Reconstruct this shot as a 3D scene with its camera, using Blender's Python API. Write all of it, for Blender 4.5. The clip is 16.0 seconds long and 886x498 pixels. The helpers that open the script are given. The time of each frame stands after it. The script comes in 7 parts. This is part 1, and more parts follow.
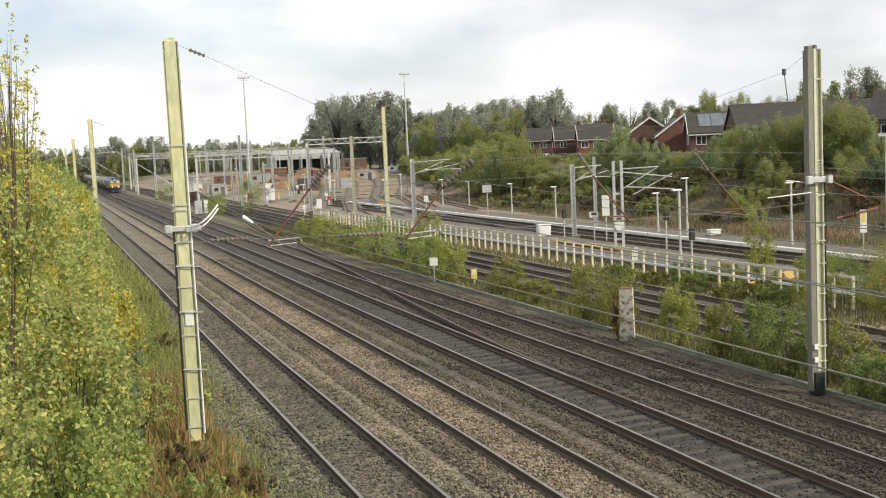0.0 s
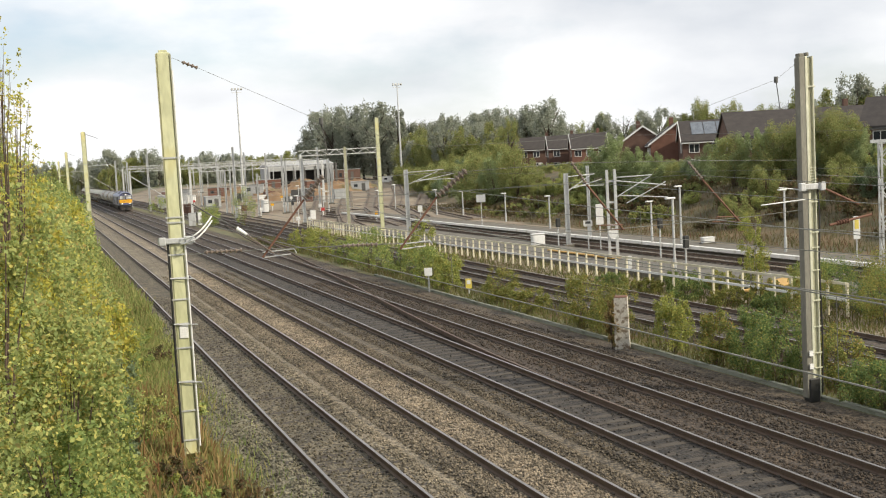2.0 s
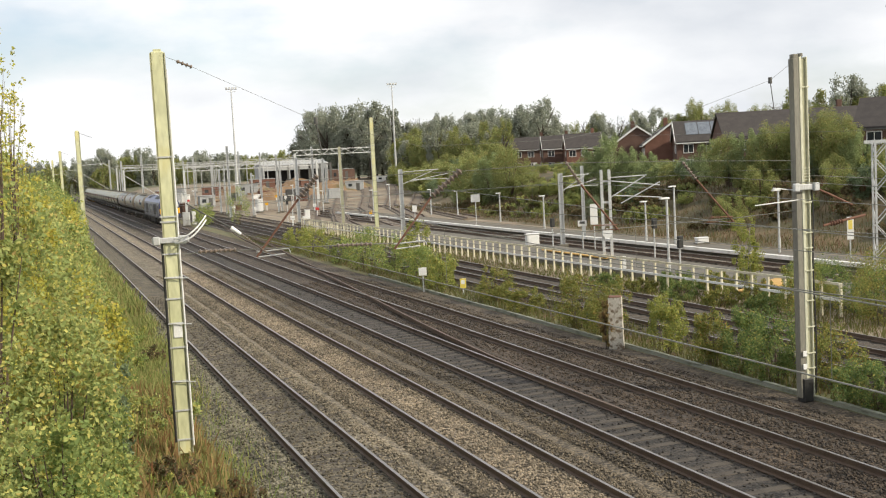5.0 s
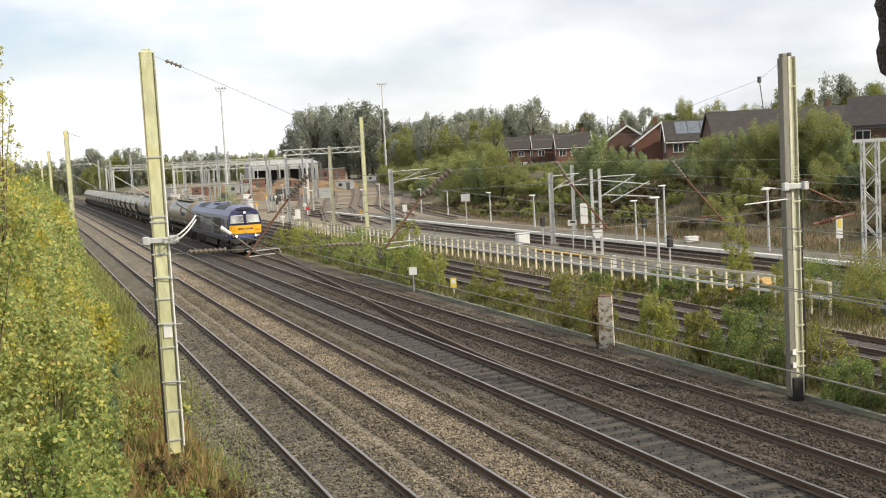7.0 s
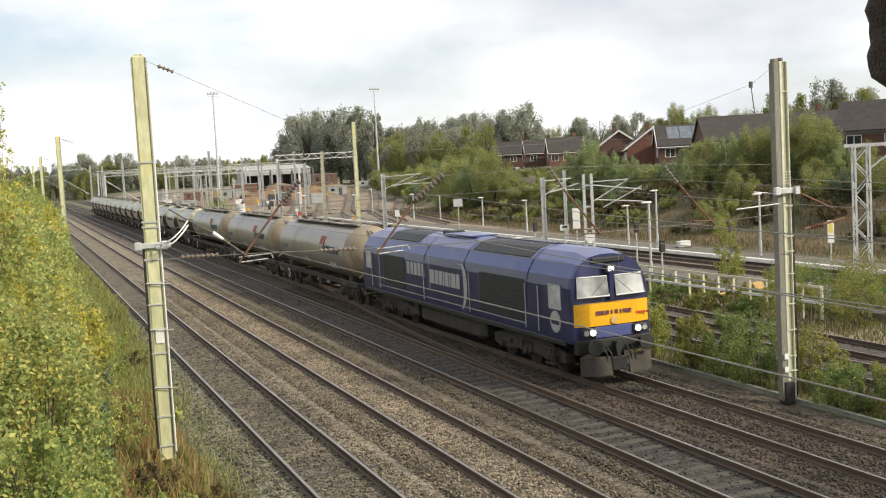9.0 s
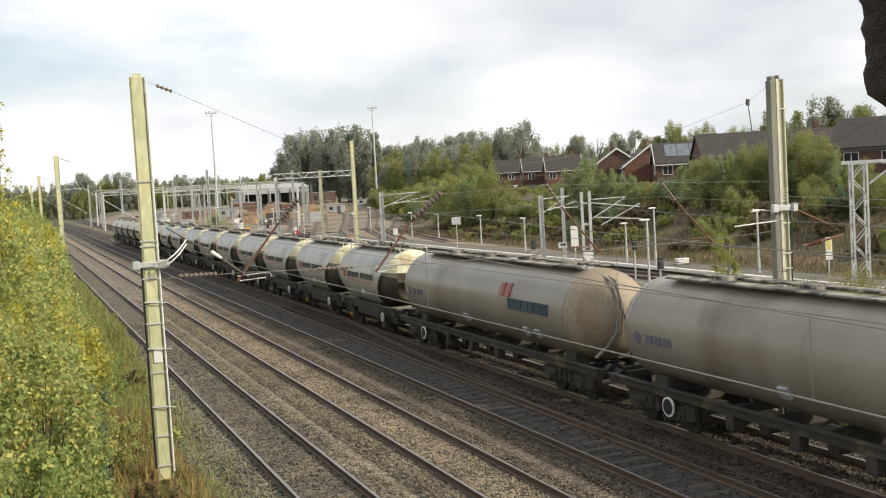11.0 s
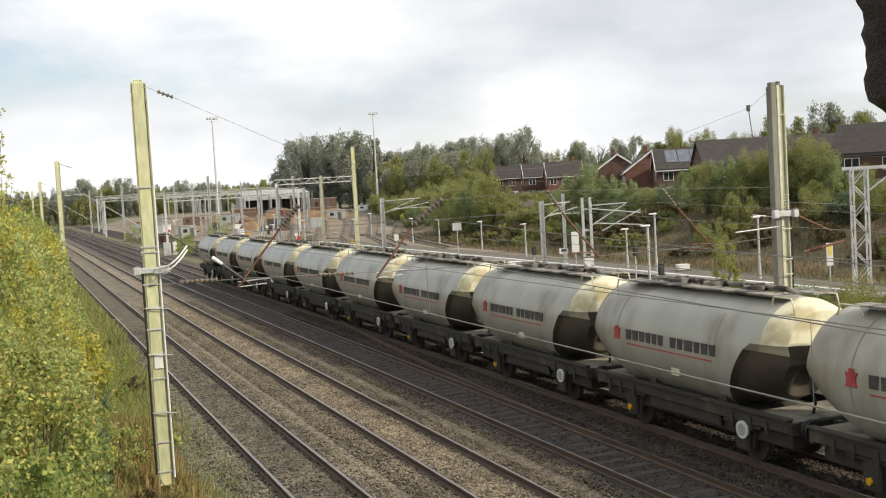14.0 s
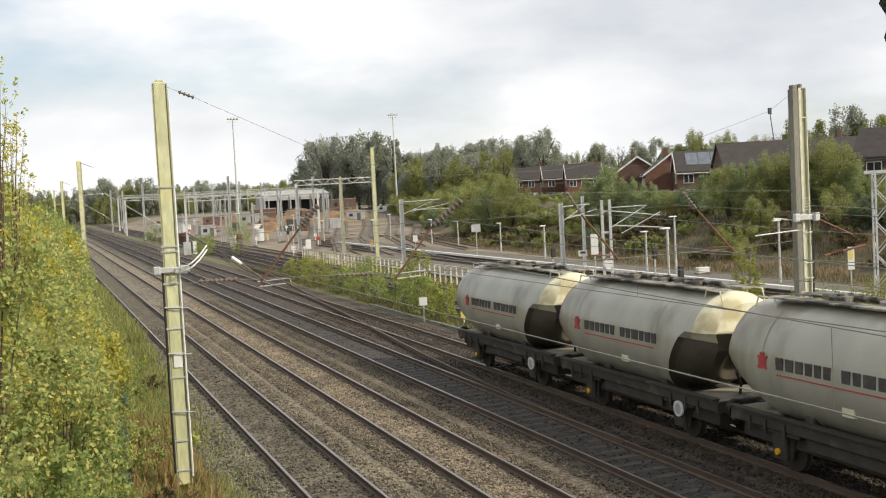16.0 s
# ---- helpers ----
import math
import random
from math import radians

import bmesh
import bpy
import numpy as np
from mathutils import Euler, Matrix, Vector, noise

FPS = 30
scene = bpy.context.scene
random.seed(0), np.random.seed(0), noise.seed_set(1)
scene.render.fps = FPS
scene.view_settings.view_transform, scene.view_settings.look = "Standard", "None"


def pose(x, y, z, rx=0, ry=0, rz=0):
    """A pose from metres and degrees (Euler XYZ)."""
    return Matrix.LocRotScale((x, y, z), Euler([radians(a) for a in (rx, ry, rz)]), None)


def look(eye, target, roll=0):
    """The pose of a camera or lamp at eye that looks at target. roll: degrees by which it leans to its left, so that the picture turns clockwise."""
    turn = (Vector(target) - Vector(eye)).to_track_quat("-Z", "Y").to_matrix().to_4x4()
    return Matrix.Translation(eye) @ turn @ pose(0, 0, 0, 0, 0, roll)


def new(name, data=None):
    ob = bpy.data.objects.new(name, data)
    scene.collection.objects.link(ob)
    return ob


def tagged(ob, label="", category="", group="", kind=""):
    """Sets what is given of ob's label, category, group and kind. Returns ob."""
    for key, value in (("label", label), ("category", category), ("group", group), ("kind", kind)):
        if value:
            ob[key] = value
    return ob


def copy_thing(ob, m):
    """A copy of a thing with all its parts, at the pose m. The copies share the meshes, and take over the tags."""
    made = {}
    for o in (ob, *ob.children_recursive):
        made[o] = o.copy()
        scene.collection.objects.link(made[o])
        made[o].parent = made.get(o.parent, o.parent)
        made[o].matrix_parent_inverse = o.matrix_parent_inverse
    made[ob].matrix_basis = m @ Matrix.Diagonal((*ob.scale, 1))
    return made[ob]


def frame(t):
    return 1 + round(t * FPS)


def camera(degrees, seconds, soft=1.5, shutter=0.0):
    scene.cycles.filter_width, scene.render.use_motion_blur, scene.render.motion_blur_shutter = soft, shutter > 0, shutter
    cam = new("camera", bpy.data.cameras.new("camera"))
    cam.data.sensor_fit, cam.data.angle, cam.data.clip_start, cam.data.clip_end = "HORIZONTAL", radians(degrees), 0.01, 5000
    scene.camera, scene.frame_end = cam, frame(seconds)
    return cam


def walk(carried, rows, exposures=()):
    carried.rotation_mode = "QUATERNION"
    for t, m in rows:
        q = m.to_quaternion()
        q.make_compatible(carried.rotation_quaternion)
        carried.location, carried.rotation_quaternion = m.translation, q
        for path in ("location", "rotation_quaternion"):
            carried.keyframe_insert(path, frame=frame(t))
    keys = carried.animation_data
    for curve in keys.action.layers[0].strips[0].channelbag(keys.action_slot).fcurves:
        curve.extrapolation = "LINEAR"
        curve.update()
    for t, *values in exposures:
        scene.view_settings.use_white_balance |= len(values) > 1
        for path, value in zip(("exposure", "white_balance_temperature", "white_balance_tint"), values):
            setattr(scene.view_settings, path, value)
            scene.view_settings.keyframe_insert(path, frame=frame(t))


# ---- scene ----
# Camera: held in the hand on a bridge, it only turns.
EYE = (0.0, 0.0, 6.586)
TURNS = [
    (0.0, 19.878, -5.159, -2.654),
    (0.5, 19.971, -5.086, -2.690),
    (1.0, 20.092, -4.954, -2.887),
    (1.5, 20.155, -4.809, -3.072),
    (2.0, 20.203, -4.645, -3.120),
    (2.5, 20.248, -4.603, -3.118),
    (3.0, 20.280, -4.631, -3.110),
    (3.5, 20.287, -4.696, -3.119),
    (4.0, 20.381, -4.692, -3.071),
    (6.5, 20.738, -4.687, -3.004),
    (7.0, 21.010, -4.724, -3.073),
    (7.5, 21.095, -4.639, -3.081),
    (8.0, 21.188, -4.589, -3.034),
    (8.5, 21.313, -4.597, -3.053),
    (9.0, 21.422, -4.480, -3.119),
    (11.5, 21.627, -3.396, -3.308),
    (12.0, 21.693, -3.355, -3.312),
    (12.5, 21.638, -3.303, -3.324),
    (13.0, 21.642, -3.264, -3.291),
    (13.5, 21.649, -3.199, -3.249),
    (14.0, 21.540, -3.213, -3.293),
    (14.5, 21.206, -3.202, -3.253),
    (15.0, 20.899, -3.110, -3.178),
    (15.5, 20.622, -3.109, -2.978),
    (16.0, 20.545, -3.089, -2.970),
]


def aim(yaw, pitch, roll):
    a, b = radians(yaw), radians(pitch)
    way = Vector((math.sin(a) * math.cos(b), math.cos(a) * math.cos(b), math.sin(b)))
    return look(EYE, Vector(EYE) + way, roll)


cam = camera(44.55, 16.0, soft=1.15)
walk(cam, [(t, aim(yaw, pitch, roll)) for t, yaw, pitch, roll in TURNS],
     exposures=[(0.0, 0.16), (2.0, 0.17), (4.0, 0.16), (6.5, 0.22), (9.0, 0.21), (11.5, 0.14), (16.0, 0.08)])

# Light: broken cloud with a hazy sun behind the camera, to its right.
SUN_AZ, SUN_EL = 138.0, 34.0
world = bpy.data.worlds.new("sky")
scene.world = world
world.use_nodes = True
wn, wl = world.node_tree.nodes, world.node_tree.links
wn.clear()
w_out = wn.new("ShaderNodeOutputWorld")
w_sky = wn.new("ShaderNodeTexSky")
w_sky.sky_type, w_sky.sun_disc = "NISHITA", False
w_sky.sun_elevation, w_sky.sun_rotation = radians(SUN_EL), radians(SUN_AZ)
w_blue = wn.new("ShaderNodeBackground")
w_blue.inputs["Strength"].default_value = 0.12
wl.new(w_sky.outputs["Color"], w_blue.inputs["Color"])
w_co = wn.new("ShaderNodeTexCoord")
w_map = wn.new("ShaderNodeMapping")
w_map.inputs["Scale"].default_value = (1.0, 1.0, 2.5)
w_map.inputs["Location"].default_value = (0.35, 0.1, 0.2)
wl.new(w_co.outputs["Generated"], w_map.inputs["Vector"])
w_noise = wn.new("ShaderNodeTexNoise")
w_noise.inputs["Scale"].default_value, w_noise.inputs["Detail"].default_value = 2.6, 7.0
w_noise.inputs["Roughness"].default_value = 0.52
wl.new(w_map.outputs["Vector"], w_noise.inputs["Vector"])
w_ramp = wn.new("ShaderNodeValToRGB")
w_ramp.color_ramp.elements[0].position, w_ramp.color_ramp.elements[1].position = 0.37, 0.50
w_ramp.color_ramp.elements[0].color = (0.40, 0.40, 0.40, 1)
wl.new(w_noise.outputs["Fac"], w_ramp.inputs["Fac"])
w_noise2 = wn.new("ShaderNodeTexNoise")
w_noise2.inputs["Scale"].default_value, w_noise2.inputs["Detail"].default_value = 3.0, 7.0
wl.new(w_map.outputs["Vector"], w_noise2.inputs["Vector"])
w_grey = wn.new("ShaderNodeValToRGB")
w_grey.color_ramp.elements[0].position, w_grey.color_ramp.elements[1].position = 0.34, 0.6
w_grey.color_ramp.elements[0].color, w_grey.color_ramp.elements[1].color = (0.67, 0.70, 0.745, 1), (1.0, 1.0, 1.0, 1)
wl.new(w_noise2.outputs["Fac"], w_grey.inputs["Fac"])
w_cloud = wn.new("ShaderNodeBackground")
w_cloud.inputs["Strength"].default_value = 1.0
wl.new(w_grey.outputs["Color"], w_cloud.inputs["Color"])
w_mix = wn.new("ShaderNodeMixShader")
wl.new(w_ramp.outputs["Color"], w_mix.inputs["Fac"])
wl.new(w_blue.outputs["Background"], w_mix.inputs[1])
wl.new(w_cloud.outputs["Background"], w_mix.inputs[2])
wl.new(w_mix.outputs["Shader"], w_out.inputs["Surface"])

sun = new("sun", bpy.data.lights.new("sun", "SUN"))
sun.data.energy, sun.data.angle, sun.data.color = 4.2, radians(3.0), (1.0, 0.90, 0.72)
s_az, s_el = radians(SUN_AZ), radians(SUN_EL)
sun.matrix_world = look(Vector((math.sin(s_az) * math.cos(s_el), math.cos(s_az) * math.cos(s_el), math.sin(s_el))) * 100, (0, 0, 0))


# ---- materials ----
def mat(name, a, b=None, rough=0.7, metal=0.0, scale=6.0, fine=60.0, bump=0.2, wear=None, wear_at=0.62, stretch=(1, 1, 1), island=None, through_light=0.0):
    """Two tones at a coarse and a fine scale, an optional third tone as worn patches, and fine relief."""
    m = bpy.data.materials.new(name)
    m.use_nodes = True
    n, l = m.node_tree.nodes, m.node_tree.links
    p = n["Principled BSDF"]
    b = b or tuple(min(1.0, c * 1.35 + 0.004) for c in a)
    co = n.new("ShaderNodeTexCoord")
    mp = n.new("ShaderNodeMapping")
    mp.inputs["Scale"].default_value = stretch
    l.new(co.outputs["Object"], mp.inputs["Vector"])

    def noise_at(s, d):
        t = n.new("ShaderNodeTexNoise")
        t.inputs["Scale"].default_value, t.inputs["Detail"].default_value = s, d
        l.new(mp.outputs["Vector"], t.inputs["Vector"])
        return t

    def blend(fac, c1, c2):
        x = n.new("ShaderNodeMix")
        x.data_type = "RGBA"
        for k, v in ((0, fac), (6, c1), (7, c2)):
            if isinstance(v, tuple):
                x.inputs[k].default_value = (*v, 1)
            elif isinstance(v, float):
                x.inputs[k].default_value = v
            else:
                l.new(v, x.inputs[k])
        return x.outputs[2]

    def steps(src, lo, hi):
        r = n.new("ShaderNodeMapRange")
        r.inputs["From Min"].default_value, r.inputs["From Max"].default_value = lo, hi
        l.new(src, r.inputs["Value"])
        return r.outputs["Result"]

    big, small = noise_at(scale, 4.0), noise_at(fine, 3.0)
    if island:
        geo = n.new("ShaderNodeNewGeometry")
        ramp = n.new("ShaderNodeValToRGB")
        ramp.color_ramp.interpolation = "LINEAR"
        els = ramp.color_ramp.elements
        for i, (pos, c) in enumerate(island):
            e = els[i] if i < 2 else els.new(pos)
            e.position, e.color = pos, (*c, 1)
        l.new(geo.outputs["Random Per Island"], ramp.inputs["Fac"])
        colour = blend(steps(big.outputs["Fac"], 0.35, 0.65), ramp.outputs["Color"], blend(0.55, ramp.outputs["Color"], a))
    else:
        colour = blend(steps(big.outputs["Fac"], 0.35, 0.65), a, b)
        colour = blend(steps(small.outputs["Fac"], 0.3, 0.95), colour, tuple(c * 0.6 for c in a))
    if wear:
        colour = blend(steps(noise_at(scale * 0.7, 6.0).outputs["Fac"], wear_at - 0.06, wear_at + 0.06), colour, wear)
    l.new(colour, p.inputs["Base Color"])
    p.inputs["Roughness"].default_value, p.inputs["Metallic"].default_value = rough, metal
    if through_light:
        p.inputs["Specular IOR Level"].default_value = 0.15
        tr = n.new("ShaderNodeBsdfTranslucent")
        l.new(colour, tr.inputs["Color"])
        mx = n.new("ShaderNodeMixShader")
        mx.inputs["Fac"].default_value = through_light
        l.new(p.outputs["BSDF"], mx.inputs[1])
        l.new(tr.outputs["BSDF"], mx.inputs[2])
        l.new(mx.outputs["Shader"], n["Material Output"].inputs["Surface"])
    if bump:
        bp = n.new("ShaderNodeBump")
        bp.inputs["Strength"].default_value, bp.inputs["Distance"].default_value = bump, 0.02
        l.new(small.outputs["Fac"], bp.inputs["Height"])
        l.new(bp.outputs["Normal"], p.inputs["Normal"])
    return m


def ballast_material():
    """Crushed stone: cells of stone in mixed tones, stained brown and dark along the running lines, the right-hand ones
    darkened for shade too.
    """
    m = bpy.data.materials.new("ballast")
    m.use_nodes = True
    n, l = m.node_tree.nodes, m.node_tree.links
    p = n["Principled BSDF"]
    p.inputs["Roughness"].default_value = 0.85
    geo = n.new("ShaderNodeNewGeometry")
    xyz = n.new("ShaderNodeSeparateXYZ")
    l.new(geo.outputs["Position"], xyz.inputs["Vector"])
    cells = n.new("ShaderNodeTexVoronoi")
    cells.inputs["Scale"].default_value = 13.0
    l.new(geo.outputs["Position"], cells.inputs["Vector"])
    grey = n.new("ShaderNodeSeparateColor")
    l.new(cells.outputs["Color"], grey.inputs["Color"])
    # slow wander of the stain's edge
    wander = n.new("ShaderNodeTexNoise")
    wander.inputs["Scale"].default_value, wander.inputs["Detail"].default_value = 0.9, 6.0
    l.new(geo.outputs["Position"], wander.inputs["Vector"])
    add = n.new("ShaderNodeMath")
    add.operation = "MULTIPLY_ADD"
    add.inputs[1].default_value, add.inputs[2].default_value = 0.9, -0.45
    l.new(wander.outputs["Fac"], add.inputs[0])
    sm = n.new("ShaderNodeMath")
    l.new(xyz.outputs["X"], sm.inputs[0])
    l.new(add.outputs["Value"], sm.inputs[1])
    rng = n.new("ShaderNodeMapRange")
    rng.inputs["From Min"].default_value, rng.inputs["From Max"].default_value = 3.0, 30.0
    l.new(sm.outputs["Value"], rng.inputs["Value"])
    ramp = n.new("ShaderNodeValToRGB")
    # tones from x = 10.3 to 18 also hold the train's shadow and vignetting
    tones = [(3.0, (0.155, 0.14, 0.092)), (5.2, (0.15, 0.136, 0.096)), (5.5, (0.112, 0.095, 0.066)), (6.6, (0.105, 0.089, 0.062)), (7.2, (0.172, 0.146, 0.104)),
             (8.6, (0.165, 0.135, 0.096)), (9.4, (0.235, 0.192, 0.136)), (10.3, (0.132, 0.108, 0.076)), (11.9, (0.085, 0.068, 0.046)), (12.4, (0.033, 0.028, 0.023)), (13.4, (0.033, 0.028, 0.023)),
             (14.0, (0.050, 0.037, 0.026)), (15.0, (0.060, 0.044, 0.030)), (16.1, (0.050, 0.037, 0.025)), (18.0, (0.076, 0.059, 0.041)), (22.0, (0.062, 0.049, 0.037)), (30.0, (0.070, 0.056, 0.044))]
    els = ramp.color_ramp.elements
    for i, (x, c) in enumerate(tones):
        e = els[i] if i < 2 else els.new((x - 3.0) / 27.0)
        e.position, e.color = (x - 3.0) / 27.0, (*c, 1)
    l.new(rng.outputs["Result"], ramp.inputs["Fac"])
    val = n.new("ShaderNodeMapRange")
    val.inputs["To Min"].default_value, val.inputs["To Max"].default_value = 0.28, 1.72
    l.new(grey.outputs["Red"], val.inputs["Value"])
    patch = n.new("ShaderNodeTexNoise")
    patch.inputs["Scale"].default_value, patch.inputs["Detail"].default_value = 0.5, 8.0
    l.new(geo.outputs["Position"], patch.inputs["Vector"])
    pv = n.new("ShaderNodeMapRange")
    pv.inputs["From Min"].default_value, pv.inputs["From Max"].default_value = 0.3, 0.7
    pv.inputs["To Min"].default_value, pv.inputs["To Max"].default_value = 0.72, 1.3
    l.new(patch.outputs["Fac"], pv.inputs["Value"])
    k = n.new("ShaderNodeMath")
    k.operation = "MULTIPLY"
    l.new(val.outputs["Result"], k.inputs[0])
    l.new(pv.outputs["Result"], k.inputs[1])
    mul = n.new("ShaderNodeVectorMath")
    mul.operation = "SCALE"
    l.new(ramp.outputs["Color"], mul.inputs[0])
    l.new(k.outputs["Value"], mul.inputs["Scale"])
    l.new(mul.outputs["Vector"], p.inputs["Base Color"])
    bp = n.new("ShaderNodeBump")
    bp.inputs["Strength"].default_value, bp.inputs["Distance"].default_value = 1.0, 0.05
    bp.invert = True
    l.new(cells.outputs["Distance"], bp.inputs["Height"])
    l.new(bp.outputs["Normal"], p.inputs["Normal"])
    return m


BALLAST = ballast_material()
GRASS_SOIL = mat("grass_soil", (0.11, 0.12, 0.05), (0.18, 0.155, 0.07), 0.9, scale=0.8, fine=9, bump=0.8, wear=(0.11, 0.06, 0.03))
SCRUB_SOIL = mat("scrub_soil", (0.075, 0.07, 0.032), (0.13, 0.095, 0.05), 0.95, scale=0.35, fine=4, bump=0.8, wear=(0.15, 0.105, 0.055), wear_at=0.56)
YARD = mat("yard_gravel", (0.215, 0.175, 0.125), (0.31, 0.255, 0.185), 0.9, scale=0.14, fine=12, bump=0.5, wear=(0.17, 0.125, 0.08), wear_at=0.58)
FIELD = mat("far_ground", (0.10, 0.11, 0.05), (0.15, 0.13, 0.07), 0.95, scale=0.03, fine=0.5, bump=0.0)
CONCRETE = mat("concrete", (0.125, 0.115, 0.094), (0.175, 0.16, 0.132), 0.85, scale=0.9, fine=30, bump=0.25, wear=(0.10, 0.09, 0.07), wear_at=0.56)
WHITE_EDGE = mat("white_edging", (0.74, 0.73, 0.69), (0.80, 0.79, 0.76), 0.7, scale=2, fine=30, bump=0.1, wear=(0.5, 0.48, 0.44))
RAIL = mat("rail_steel", (0.13, 0.09, 0.065), (0.17, 0.12, 0.088), 0.6, 0.3, scale=1.5, fine=40, bump=0.2)
RAIL_TOP = mat("rail_running_face", (0.27, 0.25, 0.23), (0.34, 0.32, 0.30), 0.36, 0.85, scale=1.0, fine=40, bump=0.0)
SLEEPER = mat("sleeper_concrete", (0.068, 0.057, 0.045), (0.09, 0.077, 0.062), 0.9, scale=3, fine=50, bump=0.4, wear=(0.045, 0.037, 0.029))
MAST_GREEN = mat("mast_lichen_paint", (0.54, 0.545, 0.32), (0.64, 0.635, 0.41), 0.55, scale=1.6, fine=9, bump=0.03, wear=(0.64, 0.57, 0.24), stretch=(1, 1, 0.3))
MAST_GREY = mat("galvanised_steel", (0.52, 0.53, 0.53), (0.62, 0.63, 0.62), 0.55, 0.2, scale=2, fine=30, bump=0.1, wear=(0.34, 0.34, 0.32), stretch=(1, 1, 0.3))
MAST_OLIVE = mat("mast_weathered", (0.33, 0.33, 0.22), (0.44, 0.43, 0.29), 0.6, scale=2.5, fine=40, bump=0.12, wear=(0.30, 0.28, 0.20), stretch=(1, 1, 0.25))
STEEL_DARK = mat("weathered_steel", (0.10, 0.10, 0.095), (0.15, 0.145, 0.135), 0.6, 0.4, scale=4, fine=50)
RUST = mat("rusty_tube", (0.15, 0.07, 0.045), (0.21, 0.105, 0.065), 0.8, 0.1, scale=6, fine=60)
PORCELAIN = mat("insulator_brown", (0.17, 0.13, 0.10), (0.24, 0.19, 0.15), 0.3, scale=8, fine=60, bump=0.0)
PORCELAIN_WHITE = mat("insulator_white", (0.72, 0.72, 0.70), None, 0.3, scale=8, fine=60, bump=0.0)
WIRE = mat("overhead_wire", (0.21, 0.21, 0.185), (0.27, 0.27, 0.24), 0.5, 0.4, scale=1, fine=10, bump=0.0)
WHITE_PAINT = mat("white_paint", (0.76, 0.76, 0.74), (0.82, 0.82, 0.80), 0.55, scale=3, fine=40, bump=0.05, wear=(0.55, 0.53, 0.48), wear_at=0.66)
CREAM_RAIL = mat("cream_timber", (0.66, 0.60, 0.42), (0.74, 0.70, 0.56), 0.7, scale=3, fine=40, bump=0.15, wear=(0.42, 0.34, 0.22))
YELLOW = mat("yellow_paint", (0.80, 0.41, 0.012), (0.84, 0.45, 0.02), 0.35, scale=2, fine=30, bump=0.03)
SIGN_YELLOW = mat("sign_yellow", (0.78, 0.62, 0.10), (0.82, 0.67, 0.16), 0.5, scale=3, fine=40, bump=0.03)
ORANGE_BOARD = mat("orange_board", (0.55, 0.33, 0.09), (0.62, 0.40, 0.14), 0.7, scale=2, fine=30)
RED = mat("red_paint", (0.45, 0.03, 0.03), (0.52, 0.05, 0.04), 0.5, scale=4, fine=40, bump=0.03)
BLACK = mat("black_metal", (0.018, 0.018, 0.018), (0.03, 0.03, 0.028), 0.55, 0.0, scale=4, fine=40)
BRICK = mat("red_brick", (0.15, 0.072, 0.05), (0.19, 0.095, 0.068), 0.9, scale=1.2, fine=20, bump=0.3)
BRICK_DARK = mat("brown_brick", (0.11, 0.062, 0.046), (0.145, 0.085, 0.064), 0.9, scale=1.2, fine=20, bump=0.3)
ROOF_TILE = mat("roof_tile", (0.042, 0.036, 0.034), (0.06, 0.051, 0.047), 0.85, scale=1.5, fine=14, bump=0.4)
SOLAR = mat("solar_panel", (0.12, 0.14, 0.17), (0.18, 0.20, 0.23), 0.2, scale=2, fine=10, bump=0.0)
GLASS_DARK = mat("window_glass", (0.03, 0.035, 0.04), (0.05, 0.055, 0.06), 0.08, scale=2, fine=10, bump=0.0)
SHED_GREY = mat("cladding_grey", (0.34, 0.35, 0.35), (0.42, 0.43, 0.43), 0.7, scale=0.6, fine=8, bump=0.1)
SHED_DARK = mat("shed_shade_sheet", (0.02, 0.02, 0.02), (0.03, 0.03, 0.03), 0.9, scale=1, fine=8)
BARK = mat("bark", (0.06, 0.045, 0.032), (0.10, 0.08, 0.06), 0.95, scale=6, fine=40, bump=0.8)
BARK_BIRCH = mat("birch_bark", (0.42, 0.38, 0.32), (0.52, 0.48, 0.42), 0.8, scale=6, fine=30, bump=0.3, wear=(0.08, 0.07, 0.06), stretch=(1, 1, 2))
BOUGH = mat("wet_bark", (0.028, 0.018, 0.016), (0.05, 0.034, 0.03), 0.85, scale=30, fine=160, bump=0.9)


def leaf_mat(name, tones, a, light=0.45):
    return mat(name, a, rough=0.8, scale=0.9, fine=20, bump=0.0, island=tones, through_light=light)


LEAF_LEFT = leaf_mat("leaf_autumn_hedge", [(0.0, (0.24, 0.32, 0.115)), (0.38, (0.365, 0.43, 0.155)), (0.70, (0.50, 0.51, 0.19)), (0.87, (0.76, 0.68, 0.20)), (0.94, (0.50, 0.32, 0.13)), (1.0, (0.28, 0.345, 0.135))], (0.28, 0.315, 0.115))
LEAF_YELLOW = leaf_mat("leaf_yellow", [(0.0, (0.26, 0.31, 0.07)), (0.4, (0.44, 0.43, 0.09)), (0.75, (0.70, 0.60, 0.12)), (1.0, (0.50, 0.38, 0.10))], (0.38, 0.37, 0.08))
LEAF_LOW = leaf_mat("leaf_line_side", [(0.0, (0.10, 0.165, 0.06)), (0.5, (0.19, 0.265, 0.092)), (0.85, (0.30, 0.33, 0.105)), (1.0, (0.50, 0.42, 0.12))], (0.15, 0.205, 0.075))
